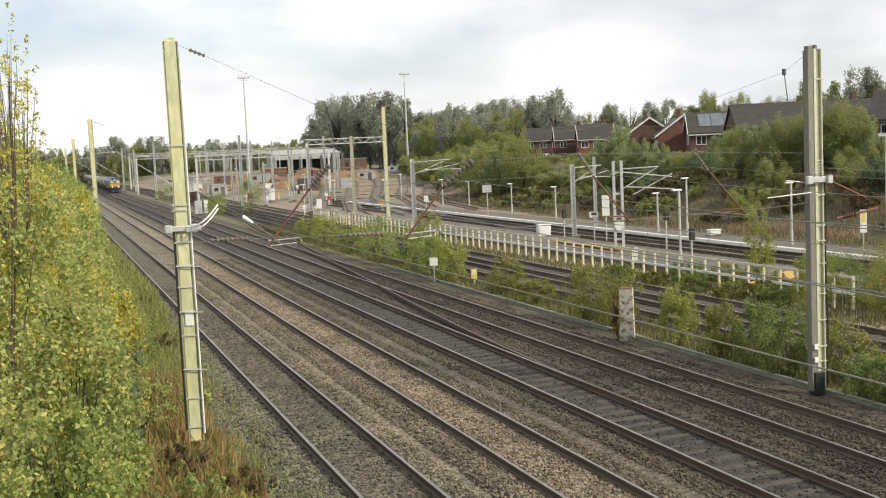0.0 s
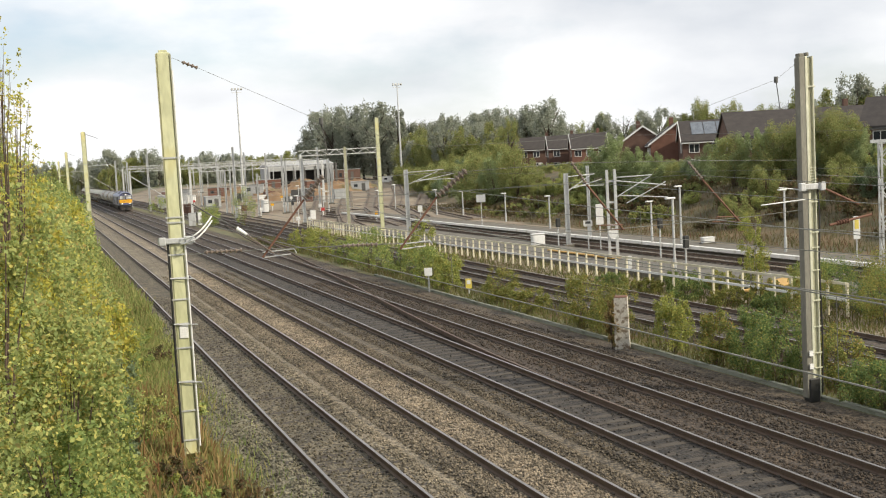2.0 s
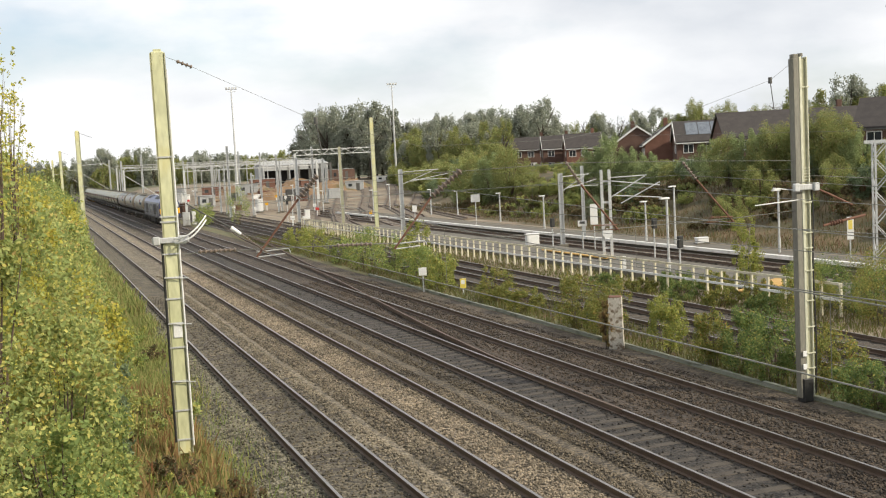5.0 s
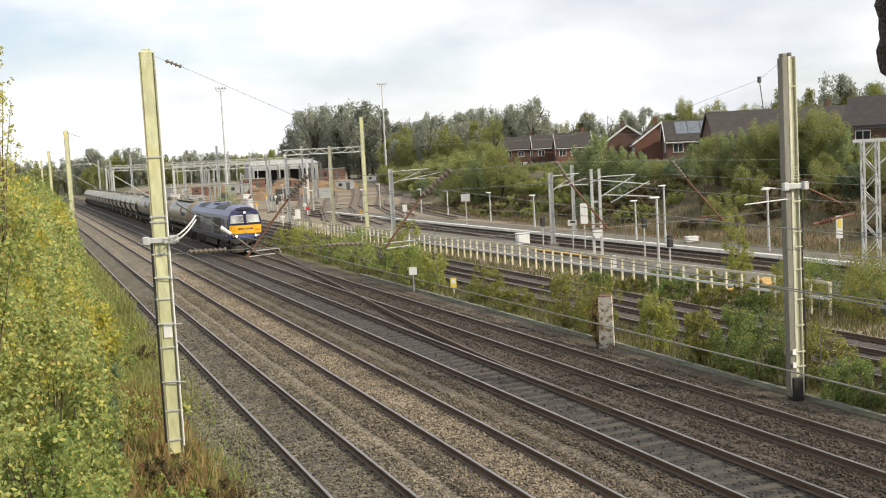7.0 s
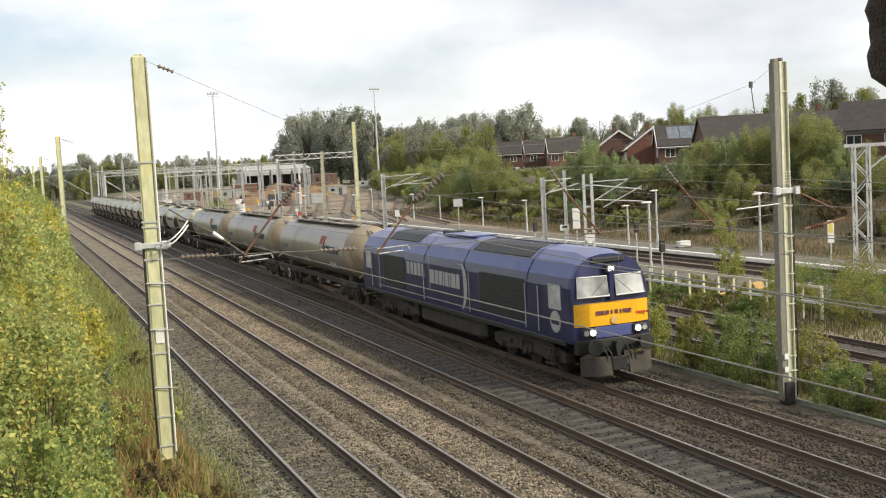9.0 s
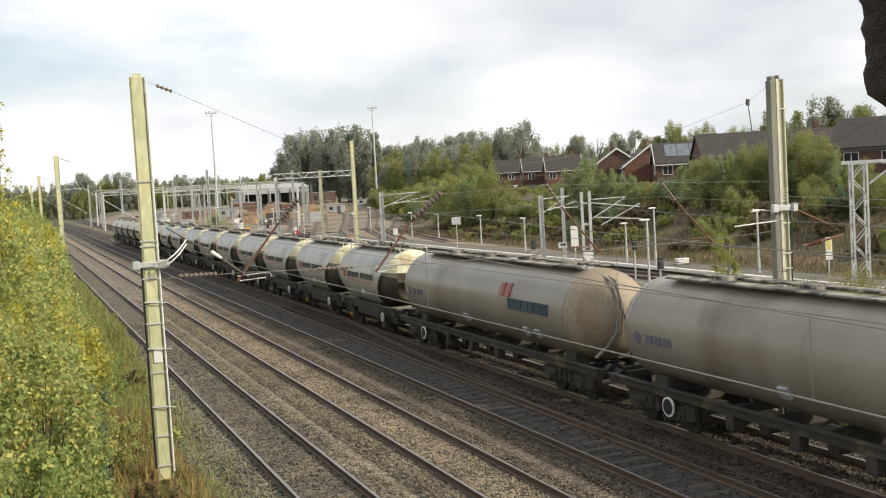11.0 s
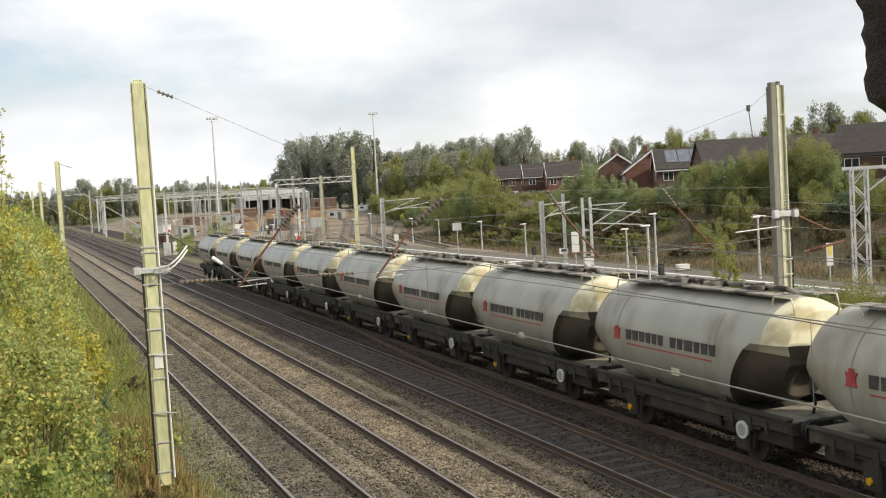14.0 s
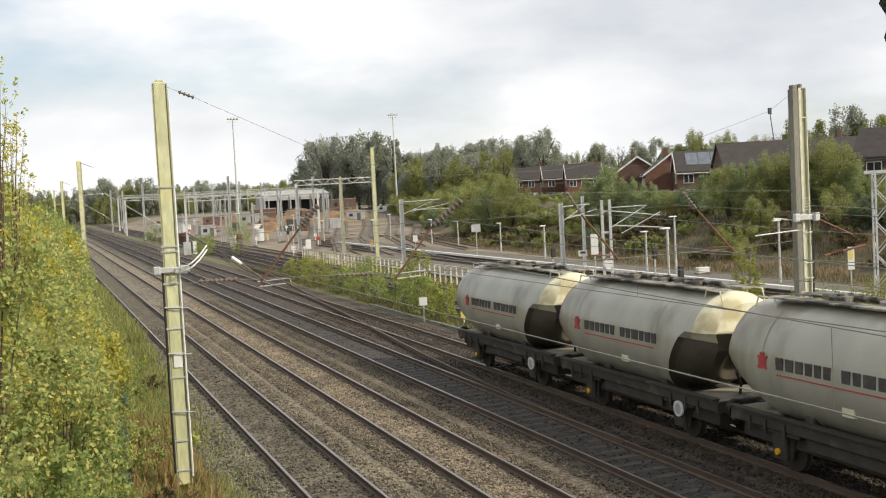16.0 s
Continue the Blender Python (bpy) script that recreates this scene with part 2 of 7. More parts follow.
LEAF_OCHRE = leaf_mat("leaf_ochre", [(0.0, (0.14, 0.18, 0.055)), (0.35, (0.22, 0.26, 0.075)), (0.66, (0.35, 0.33, 0.10)), (0.85, (0.44, 0.36, 0.10)), (0.93, (0.34, 0.18, 0.065)), (1.0, (0.16, 0.20, 0.065))], (0.17, 0.19, 0.06))
GRASS_DULL = leaf_mat("grass_dull", [(0.0, (0.10, 0.125, 0.04)), (0.5, (0.15, 0.155, 0.055)), (0.8, (0.20, 0.165, 0.075)), (1.0, (0.18, 0.10, 0.06))], (0.13, 0.13, 0.05))
LEAF_SILVER = leaf_mat("leaf_grey_green", [(0.0, (0.13, 0.182, 0.0975)), (0.5, (0.208, 0.26, 0.143)), (1.0, (0.286, 0.338, 0.208))], (0.169, 0.221, 0.117))
LEAF_GREEN = leaf_mat("leaf_green", [(0.0, (0.17, 0.245, 0.085)), (0.5, (0.29, 0.365, 0.12)), (0.85, (0.43, 0.445, 0.14)), (1.0, (0.67, 0.56, 0.16))], (0.23, 0.29, 0.10))
LEAF_BRIGHT = leaf_mat("leaf_light_green", [(0.0, (0.187, 0.245, 0.071)), (0.5, (0.323, 0.352, 0.099)), (1.0, (0.508, 0.444, 0.127))], (0.271, 0.306, 0.085))
LEAF_BANK = leaf_mat("leaf_bank", [(0.0, (0.187, 0.23, 0.0862)), (0.5, (0.273, 0.316, 0.115)), (0.8, (0.374, 0.359, 0.137)), (1.0, (0.431, 0.302, 0.129))], (0.245, 0.273, 0.101))
LEAF_WILLOW = leaf_mat("leaf_willow", [(0.0, (0.21, 0.27, 0.125)), (0.5, (0.31, 0.37, 0.17)), (1.0, (0.42, 0.46, 0.23))], (0.27, 0.32, 0.15))
# paler and greyer than real leaves: aerial haze is put into the colour
LEAF_HAZED = leaf_mat("leaf_far_hazed", [(0.0, (0.27, 0.295, 0.235)), (0.5, (0.33, 0.355, 0.28)), (0.8, (0.38, 0.395, 0.32)), (1.0, (0.41, 0.385, 0.31))], (0.32, 0.345, 0.275))
LEAF_DRY = leaf_mat("dry_stalk", [(0.0, (0.297, 0.238, 0.105)), (0.5, (0.405, 0.308, 0.135)), (0.8, (0.297, 0.126, 0.068)), (1.0, (0.189, 0.210, 0.075))], (0.270, 0.210, 0.090))
GRASS = leaf_mat("grass_blade", [(0.0, (0.19, 0.25, 0.075)), (0.5, (0.28, 0.32, 0.105)), (0.8, (0.42, 0.38, 0.16)), (1.0, (0.34, 0.21, 0.11))], (0.26, 0.27, 0.10))
LEAF_RUSSET = leaf_mat("leaf_russet_bramble", [(0.0, (0.115, 0.135, 0.06)), (0.4, (0.155, 0.145, 0.07)), (0.75, (0.185, 0.125, 0.07)), (1.0, (0.15, 0.07, 0.05))], (0.145, 0.12, 0.065))
TWIG = mat("twig", (0.10, 0.07, 0.05), (0.15, 0.11, 0.08), 0.9, scale=6, fine=40, bump=0.2)


# ---- building helpers ----
def mesh_of(name, bm, material, smooth=False):
    bmesh.ops.recalc_face_normals(bm, faces=bm.faces)
    me = bpy.data.meshes.new(name)
    bm.to_mesh(me)
    bm.free()
    for m in material if isinstance(material, (list, tuple)) else (material,):
        me.materials.append(m)
    if smooth:
        for f in me.polygons:
            f.use_smooth = True
        me.set_sharp_from_angle(angle=radians(38))
    return me


def part(name, bm, material, parent=None, label="", smooth=False):
    """Links a bmesh as one mesh object under a thing or under a part."""
    ob = new(name, mesh_of(name, bm, material, smooth))
    if parent:
        ob.parent = parent
    return tagged(ob, label)


def thing(name, label, category, group="", kind="", m=None):
    ob = new(name)
    ob.empty_display_size = 0.2
    if m:
        ob.matrix_basis = m
    return tagged(ob, label, category, group, kind)


def box(bm, c, s, bevel=0.0, turn=None):
    m = Matrix.Translation(c) @ (turn or Matrix()) @ Matrix.Diagonal((*s, 1))
    vs = bmesh.ops.create_cube(bm, size=1.0, matrix=m)["verts"]
    if bevel:
        es = list({e for v in vs for e in v.link_edges})
        bmesh.ops.bevel(bm, geom=es, offset=bevel, segments=1, affect="EDGES")
    return bm


def rod(bm, p0, p1, r, seg=8, r2=None):
    p0, p1 = Vector(p0), Vector(p1)
    d = p1 - p0
    m = Matrix.Translation((p0 + p1) / 2) @ d.to_track_quat("Z", "Y").to_matrix().to_4x4()
    bmesh.ops.create_cone(bm, cap_ends=True, segments=seg, radius1=r, radius2=r if r2 is None else r2, depth=d.length, matrix=m)
    return bm


def path(bm, pts, r, seg=6):
    """A bent round bar along the points, in one piece."""
    pts = [Vector(p) for p in pts]
    shut = len(pts) > 3 and (pts[0] - pts[-1]).length < 1e-6
    rings = []
    for i, p in enumerate(pts):
        a = pts[i - 1] if i else (pts[-2] if shut else p)
        b = pts[i + 1] if i + 1 < len(pts) else (pts[1] if shut else p)
        d = (b - a).normalized()
        u = d.cross(Vector((0.12, 0.31, 1)) if abs(d.z) < 0.85 else Vector((1, 0.2, 0))).normalized()
        w = d.cross(u)
        rings.append([p + (u * math.cos(q) + w * math.sin(q)) * r for q in [2 * math.pi * k / seg for k in range(seg)]])
    return loft(bm, rings)


def loft(bm, rings, closed=True, caps=True):
    rows = [[bm.verts.new(p) for p in ring] for ring in rings]
    n = len(rows[0])
    for a, b in zip(rows, rows[1:]):
        for i in range(n if closed else n - 1):
            j = (i + 1) % n
            bm.faces.new((a[i], a[j], b[j], b[i]))
    if caps and closed:
        bm.faces.new(rows[0][::-1])
        bm.faces.new(rows[-1])
    return bm


def B():
    return bmesh.new()


def quads_mesh(name, corners, material):
    """A mesh of loose quads from an array (n, 4, 3)."""
    n = len(corners)
    me = bpy.data.meshes.new(name)
    me.vertices.add(n * 4)
    me.vertices.foreach_set("co", np.ascontiguousarray(corners, dtype=np.float32).ravel())
    me.loops.add(n * 4)
    me.loops.foreach_set("vertex_index", np.arange(n * 4, dtype=np.int32))
    me.polygons.add(n)
    me.polygons.foreach_set("loop_start", np.arange(0, n * 4, 4, dtype=np.int32))
    me.update(calc_edges=True)
    me.materials.append(material)
    return me


def leaf_quads(rng, centres, size, aspect=0.62, droop=0.25):
    """Leaves as folded-kite quads of mixed turn at the given centres."""
    n = len(centres)
    s = size * rng.uniform(0.55, 1.35, n)[:, None]
    u = rng.normal(size=(n, 3))
    u[:, 2] -= droop
    u /= np.linalg.norm(u, axis=1)[:, None]
    w = np.cross(u, rng.normal(size=(n, 3)))
    w /= np.linalg.norm(w, axis=1)[:, None]
    a, b = u * s * 0.5, w * s * 0.5 * aspect
    return np.stack([centres - a, centres + b - a * 0.1, centres + a, centres - b - a * 0.1], 1)


def clump_points(rng, n, radii, lumps=14, spread=0.42, base=0.15):
    """Points in many small uneven lumps that fill an egg of the given half-axes, standing on z = 0."""
    radii = np.array(radii, float)
    d = rng.normal(size=(lumps, 3))
    d /= np.linalg.norm(d, axis=1)[:, None]
    c = d * rng.uniform(0.25, 0.92, (lumps, 1)) ** 0.6
    which = rng.integers(0, lumps, n)
    off = rng.normal(size=(n, 3))
    off /= np.linalg.norm(off, axis=1)[:, None]
    off *= rng.uniform(0.0, 1.0, (n, 1)) ** 0.45 * spread * rng.uniform(0.5, 1.15, (lumps, 1))[which]
    pts = c[which] * radii + off * np.minimum(radii, radii.min() * 1.3) * (0.92, 0.92, 1.3)
    pts[:, 2] += radii[2] * (1 + base)
    pts[:, 2] = np.maximum(pts[:, 2], 0.03)
    return pts


def height(x, y):
    """The lie of the land."""
    x, y = np.asarray(x, float), np.asarray(y, float)

    def ease(v):
        v = np.clip(v, 0, 1)
        return v * v * (3 - 2 * v)
    z = np.full(np.broadcast(x, y).shape, -0.34)
    for c, top in ((6.0, -0.166), (9.45, -0.158), (12.9, -0.176), (16.1, -0.162), (22.4, -0.19), (25.0, -0.18), (37.2, -0.18)):
        z = np.maximum(z, top - 0.16 * ease((np.abs(x - c) - 1.35) / 0.55))
    left = 3.9 + 0.4 * np.sin(y * 0.23) + 0.3 * np.sin(y * 0.61 + 1)
    z = z + ease((left - x) / 11.0) * 2.8
    foot = 45.5 + np.maximum(0, y - 105) * 0.235
    rise = ease((x - foot) / 15.0)
    z = z + 0.40 * ease((x - 41.6) / 0.6) * ease((165 - y) / 15.0) * (1 - rise)
    hill = rise * (4.2 + 0.5 * np.sin(y * 0.05))
    z = z + hill * ease((y + 60) / 60.0)
    return z + ease((x - 28) / 15.0) * ease((y - 145) / 150.0) * 2.4 * (1 - rise)


# ---- ground ----
def ground_sheet():
    xs = np.concatenate([[-3000, -1200, -500, -200, -90, -50], np.arange(-30, 3, 1.5), np.arange(3, 19.01, 0.4), np.arange(19.5, 46, 1.0), np.arange(46, 110, 2.5), [112, 125, 150, 200, 300, 500, 900, 1600, 3200]])
    ys = np.concatenate([[-400, -120, -40, -10], np.arange(0, 14, 2), np.arange(14, 60, 0.6), np.arange(60, 140, 4), np.arange(140, 320, 5), [324, 340, 380, 430, 500, 600, 800, 1100, 1600, 2400, 4200]])
    gx, gy = np.meshgrid(xs, ys)
    gz = height(gx, gy)
    rng = np.random.default_rng(3)
    gz = gz + rng.normal(0, 0.004, gz.shape) * ((gx > 2) & (gx < 30)) + rng.normal(0, 0.10, gz.shape) * ((gx < 2) | (gx > 46)) * (np.abs(gx) < 100)
    h, w = gx.shape
    verts = np.stack([gx, gy, gz], -1).reshape(-1, 3)
    i = np.arange(h * w).reshape(h, w)
    faces = np.stack([i[:-1, :-1], i[:-1, 1:], i[1:, 1:], i[1:, :-1]], -1).reshape(-1, 4)
    me = bpy.data.meshes.new("ground")
    me.from_pydata(verts.tolist(), [], faces.tolist())
    for m in (BALLAST, GRASS_SOIL, SCRUB_SOIL, YARD, FIELD):
        me.materials.append(m)
    c = verts[faces].mean(1)
    idx = np.zeros(len(faces), int)
    v = np.clip((c[:, 1] - 28) / 20, 0, 1)
    idx[(c[:, 0] < 3.5 + 1.0 * v)] = 1
    idx[(c[:, 0] > 19.2) & (c[:, 0] < 20.6)] = 1
    idx[(c[:, 0] > 26.8)] = 3
    foot = 45.5 + np.maximum(0, c[:, 1] - 105) * 0.235
    idx[(c[:, 0] > np.where(c[:, 1] < 130, np.minimum(foot - 0.5, 42.4 + np.maximum(0, c[:, 1] - 70) * 0.06), foot - 0.5))] = 2
    idx[(c[:, 1] > 420) | (c[:, 0] < -60) | (c[:, 0] > 110)] = 4
    me.polygons.foreach_set("material_index", idx.astype(np.int32))
    for f in me.polygons:
        f.use_smooth = True
    tagged(new("ground", me), "ballasted railway land with grassy banks", "ground", kind="structure")


ground_sheet()


def rail_mesh(y0, y1):
    """A flat-bottomed rail, its running face at z = 0."""
    prof = [(-0.035, 0.0), (0.035, 0.0), (0.036, -0.04), (0.010, -0.055), (0.010, -0.125), (0.07, -0.145), (0.07, -0.159), (-0.07, -0.159), (-0.07, -0.145), (-0.010, -0.125), (-0.010, -0.055), (-0.036, -0.04)]
    bm = loft(B(), [[(x, y, z) for x, z in prof] for y in (y0, y1)])
    bm.faces.ensure_lookup_table()
    me = mesh_of("rail", bm, (RAIL, RAIL_TOP))
    for f in me.polygons:
        if f.normal.z > 0.9 and f.center.z > -0.01:
            f.material_index = 1
    return me


def sleeper_mesh():
    bm = box(B(), (0, 0, -0.235), (2.5, 0.27, 0.14), 0.03)
    for s in (-1, 1):
        for q in (-1, 1):
            box(bm, (s * 0.7525 + q * 0.1, 0, -0.15), (0.05, 0.1, 0.04))
    return mesh_of("sleeper", bm, SLEEPER)


RAIL_MAIN, SLEEPER_ME = rail_mesh(-60, 700), sleeper_mesh()


def track(cx, label, near=(14, 78), far=330, pitch=0.65, rail_mesh_used=None):
    t = thing("railway_track", label, "railway track", "running lines", kind="structure", m=pose(cx, 0, 0))
    for s in (-0.7525, 0.7525):
        r = new("rail", rail_mesh_used or RAIL_MAIN)
        r.parent, r.location = t, (s, 0, 0)
    y = near[0]
    while y < near[1]:
        o = new("sleeper", SLEEPER_ME)
        o.parent, o.location = t, (random.uniform(-0.02, 0.02), y, random.uniform(-0.012, 0.004))
        y += pitch
    n = int((far - y) / pitch)
    base = np.array([(-1.25, -0.13, -0.17), (1.25, -0.13, -0.17), (1.25, 0.13, -0.17), (-1.25, 0.13, -0.17)])
    c = base[None] + np.stack([np.zeros(n), y + np.arange(n) * pitch, np.zeros(n)], -1)[:, None]
    o = new("far_sleepers", quads_mesh("far_sleepers", c, SLEEPER))
    o.parent = t
    tagged(o, kind="stuff")


for cx, lab in ((6.0, "running line on greyish ballast beside the grassy bank"), (9.45, "running line on pale tan ballast"), (12.9, "running line with stained, shade-darkened ballast and exposed sleepers"),
                (16.1, "running line on brown ballast that carries the train"), (22.4, "weedy siding line beyond the bushes"), (25.0, "siding line beside the cream fence"), (37.2, "siding line between two concrete walkways")):
    track(cx, lab, near=(14, 78) if cx < 17 else (22, 60))
for cx, y0, y1, lab in ((28.2, 118, 228, "rusty yard line beyond the cream fence's end"), (40.6, 153, 330, "yard line past the end of the walkway"), (44.2, 153, 232, "short yard line beside the earth bank"), (50.6, 150, 254, "dark yard line below the earth bank")):
    track(cx, lab, near=(y0, y0 + 8), far=y1, rail_mesh_used=rail_mesh(y0, y1))


# crossover blades that run from the third line to the fourth
def crossover(name, label, x0, x1, y0, y1):
    bm = B()
    n = 24
    rings = []
    for i in range(n + 1):
        u = i / n
        x = x0 + (x1 - x0) * (u * u * (3 - 2 * u))
        rings.append([(x + a, y0 + (y1 - y0) * u, z) for a, z in ((-0.035, 0.003), (0.035, 0.003), (0.035, -0.15), (-0.035, -0.15))])
    loft(bm, rings)
    tagged(part(name, bm, RAIL), label, "rail", "crossover rails", kind="structure")


crossover("crossover_rail", "rusty crossover rail that leaves the third line", 13.65, 16.85, 24, 78)
crossover("crossover_rail", "rusty turnout rail beyond the fourth line", 16.85, 19.6, 62, 106)
crossover("crossover_rail", "rusty turnout rail toward the siding", 18.0, 22.0, 88, 150)
crossover("crossover_rail", "rusty turnout rail in the sidings", 19.5, 23.4, 90, 165)


# ---- overhead line ----
def box_mast(h, w, d, material, name, label, group="", bands=True, bracket=None, m=None, straps=()):
    """A steel box mast with flanged edges and strap bands."""
    t = thing(name, label, "overhead line mast", group, m=m)
    bm = B()
    box(bm, (0, 0, h / 2), (w, d, h), 0.02)
    part("shaft", bm, material, t)
    for s in (-1, 1):
        bm = box(B(), (s * (w / 2 + 0.012), 0, h / 2 - 0.03), (0.02, d + 0.05, h), 0.0)
        part("flange", bm, MAST_OLIVE if material is MAST_GREEN else MAST_GREY, t)
    bm = box(B(), (0, 0, h + 0.02), (w * 0.62, d * 0.7, 0.08), 0.01)
    part("cap", bm, material, t)
    for z in straps:
        bm = B()
        for y in (-d / 2 - 0.02, d / 2 + 0.02):
            box(bm, (0, y, z), (w + 0.12, 0.02, 0.035))
        for x in (-w / 2 - 0.05, w / 2 + 0.05):
            box(bm, (x, 0, z), (0.02, d + 0.06, 0.035))
        part("strap", bm, MAST_GREY, t)
    return t


def insulator(bm, a, b, r=0.075, n=7):
    """A ribbed insulator in one piece."""
    a, b = Vector(a), Vector(b)
    d = (b - a).normalized()
    u = d.orthogonal().normalized()
    w = d.cross(u)
    rings = []
    for i in range(n):
        for f, k in ((0.0, 0.45), (0.25, 0.5), (0.38, 1.0), (0.58, 0.95), (0.72, 0.5)):
            p = a.lerp(b, (i + f) / n)
            rings.append([p + (u * math.cos(q) + w * math.sin(q)) * r * k for q in [2 * math.pi * j / 10 for j in range(10)]])
    return loft(bm, rings)


def span(bm, a, b, sag, r, n=10):
    a, b = Vector(a), Vector(b)
    pts = [a.lerp(b, i / n) - Vector((0, 0, 4 * sag * (i / n) * (1 - i / n))) for i in range(n + 1)]
    return path(bm, pts, r, 5)


L_STRAPS = (0.35, 1.05, 1.75, 2.55, 3.12, 3.7, 4.2, 4.75, 5.5, 5.62, 7.0)
mast_l = box_mast(9.42, 0.30, 0.30, MAST_GREEN, "overhead_line_mast", "yellow-green lichened box mast with strap bands on the grassy bank", "near masts", m=pose(2.9, 25.9, 0, 0, 0, -8), straps=L_STRAPS)


def channel_mast(h, w, d, label, m, straps):
    """Two steel channels side by side: a weathered one, and a paler one that is open to the front."""
    t = thing("overhead_line_mast", label, "overhead line mast", "near masts", m=m)
    a = w / 2
    part("shaft", box(B(), (-a + 0.085, 0, h / 2), (0.17, d, h), 0.012), MAST_WORN, t, "weathered brown-grey channel")
    part("web", box(B(), (a - 0.10, -d * 0.22, h / 2 - 0.02), (0.20, 0.03, h)), MAST_OLIVE, t)
    for x, ww in ((-a + 0.21, 0.08), (a - 0.018, 0.036)):
        part("flange", box(B(), (x, -0.012, h / 2 + 0.03), (ww, d, h), 0.008), MAST_PALE, t, "pale lichened flange")
    part("cap", box(B(), (-a + 0.10, 0, h + 0.05), (0.15, d * 0.8, 0.12), 0.015), MAST_WORN, t)
    part("cap", box(B(), (a - 0.14, 0, h + 0.08), (0.08, d * 0.8, 0.10), 0.015), MAST_WORN, t)
    for z in straps:
        part("strap", box(B(), (a - 0.09, -d / 2 - 0.02, z), (0.24, 0.02, 0.03)), MAST_PALE, t)
    for i in range(6):
        part("rung", box(B(), (a - 0.10, -d / 2 - 0.015, 5.72 + i * 0.075), (0.20, 0.018, 0.018)), MAST_PALE, t)
    return t


MAST_WORN = mat("mast_brown_grey", (0.19, 0.18, 0.145), (0.26, 0.25, 0.205), 0.7, scale=1.5, fine=30, bump=0.15, wear=(0.13, 0.11, 0.085), stretch=(1, 1, 0.2))
MAST_PALE = mat("mast_pale_lichen", (0.56, 0.56, 0.42), (0.66, 0.65, 0.50), 0.6, scale=1.5, fine=30, bump=0.1, wear=(0.52, 0.46, 0.22), stretch=(1, 1, 0.2))
mast_r = channel_mast(8.95, 0.42, 0.22, "grey-olive weathered twin-channel mast among the bushes", pose(18.82, 23.3, -0.2, 0, 0, -4), (0.8, 1.2, 1.9, 2.6, 3.4, 4.0, 4.4, 5.2, 8.2))


def mast_furniture():
    bm = box(B(), (0, -0.2, 5.07), (0.85, 0.06, 0.14), 0.02)
    for x in (-0.32, 0.28):
        box(bm, (x, -0.22, 5.07), (0.16, 0.1, 0.2), 0.02)
    part("clamp_bracket", bm, MAST_GREY, mast_l, "galvanised clamp bracket")
    for dx, z0 in ((0.42, 5.10), (0.42, 5.0)):
        bm = B()
        pts = [(0.1 + (dx + 0.32) * u, -0.25 - 0.3 * math.sin(u * 3), z0 + 0.5 * u * u) for u in [i / 8 for i in range(9)]]
        path(bm, pts, 0.018)
        part("jumper_cable", bm, PORCELAIN_WHITE, mast_l)
    bm = box(B(), (0.02, -0.17, 2.95), (0.2, 0.02, 0.34), 0.006)
    part("number_plate", bm, WHITE_PAINT, mast_l, "plain white plate")
    for z in (1.75, 3.12, 4.2):
        bm = rod(B(), (-0.2, -0.2, z), (0.35, -0.24, z - 0.03), 0.012)
        part("cable_clip", bm, MAST_GREY, mast_l)
    bm = path(B(), [(0.19, -0.16, 9.0), (0.19, -0.17, 5.0), (0.2, -0.2, 0.2)], 0.02)
    part("earth_cable", bm, WHITE_PAINT, mast_l)
    bm = path(B(), [(-0.2, -0.14, 5.0), (-0.21, -0.17, 2.0), (-0.2, -0.18, 0.3)], 0.03)
    part("feeder_cable", bm, BLACK, mast_l)
    # the other mast
    bm = box(B(), (0, -0.2, 5.6), (0.75, 0.06, 0.16), 0.02)
    for x in (-0.3, 0.3):
        box(bm, (x, -0.24, 5.6), (0.16, 0.12, 0.22), 0.02)
    part("clamp_bracket", bm, MAST_GREY, mast_r, "galvanised clamp bracket")
    for z in (0.85, 1.2):
        part("warning_plate", box(B(), (-0.1, -0.15, z), (0.12, 0.02, 0.15), 0.005), WHITE_PAINT, mast_r)
    part("cable_guard", path(B(), [(0.27, -0.08, 5.6), (0.30, -0.1, 4.8), (0.25, -0.1, 3.6), (0.28, -0.12, 1.6), (0.25, -0.1, 0.1)], 0.022, 6), BLACK, mast_r)
    part("base_wrap", box(B(), (0, 0, 0.2), (0.32, 0.30, 0.65), 0.03), BLACK, mast_r, "black tarred mast base")
    part("bracket_tube", rod(B(), (-1.45, -0.1, 5.2), (0.0, -0.1, 5.28), 0.018), MAST_GREY, mast_r)
    part("bracket_tube", rod(B(), (-0.9, -0.1, 5.62), (0.0, -0.1, 5.5), 0.016), MAST_GREY, mast_r)
    bm = rod(B(), (0.3, -0.1, 5.6), (1.5, -0.1, 5.05), 0.03)
    part("stay_tube", bm, RUST, mast_r)
    bm = rod(B(), (0.6, -0.1, 4.55), (1.9, -0.1, 4.75), 0.035)
    insulator(bm, (0.8, -0.1, 4.58), (1.2, -0.1, 4.64), 0.07, 5)
    part("stay_tube", bm, RUST, mast_r)


mast_furniture()


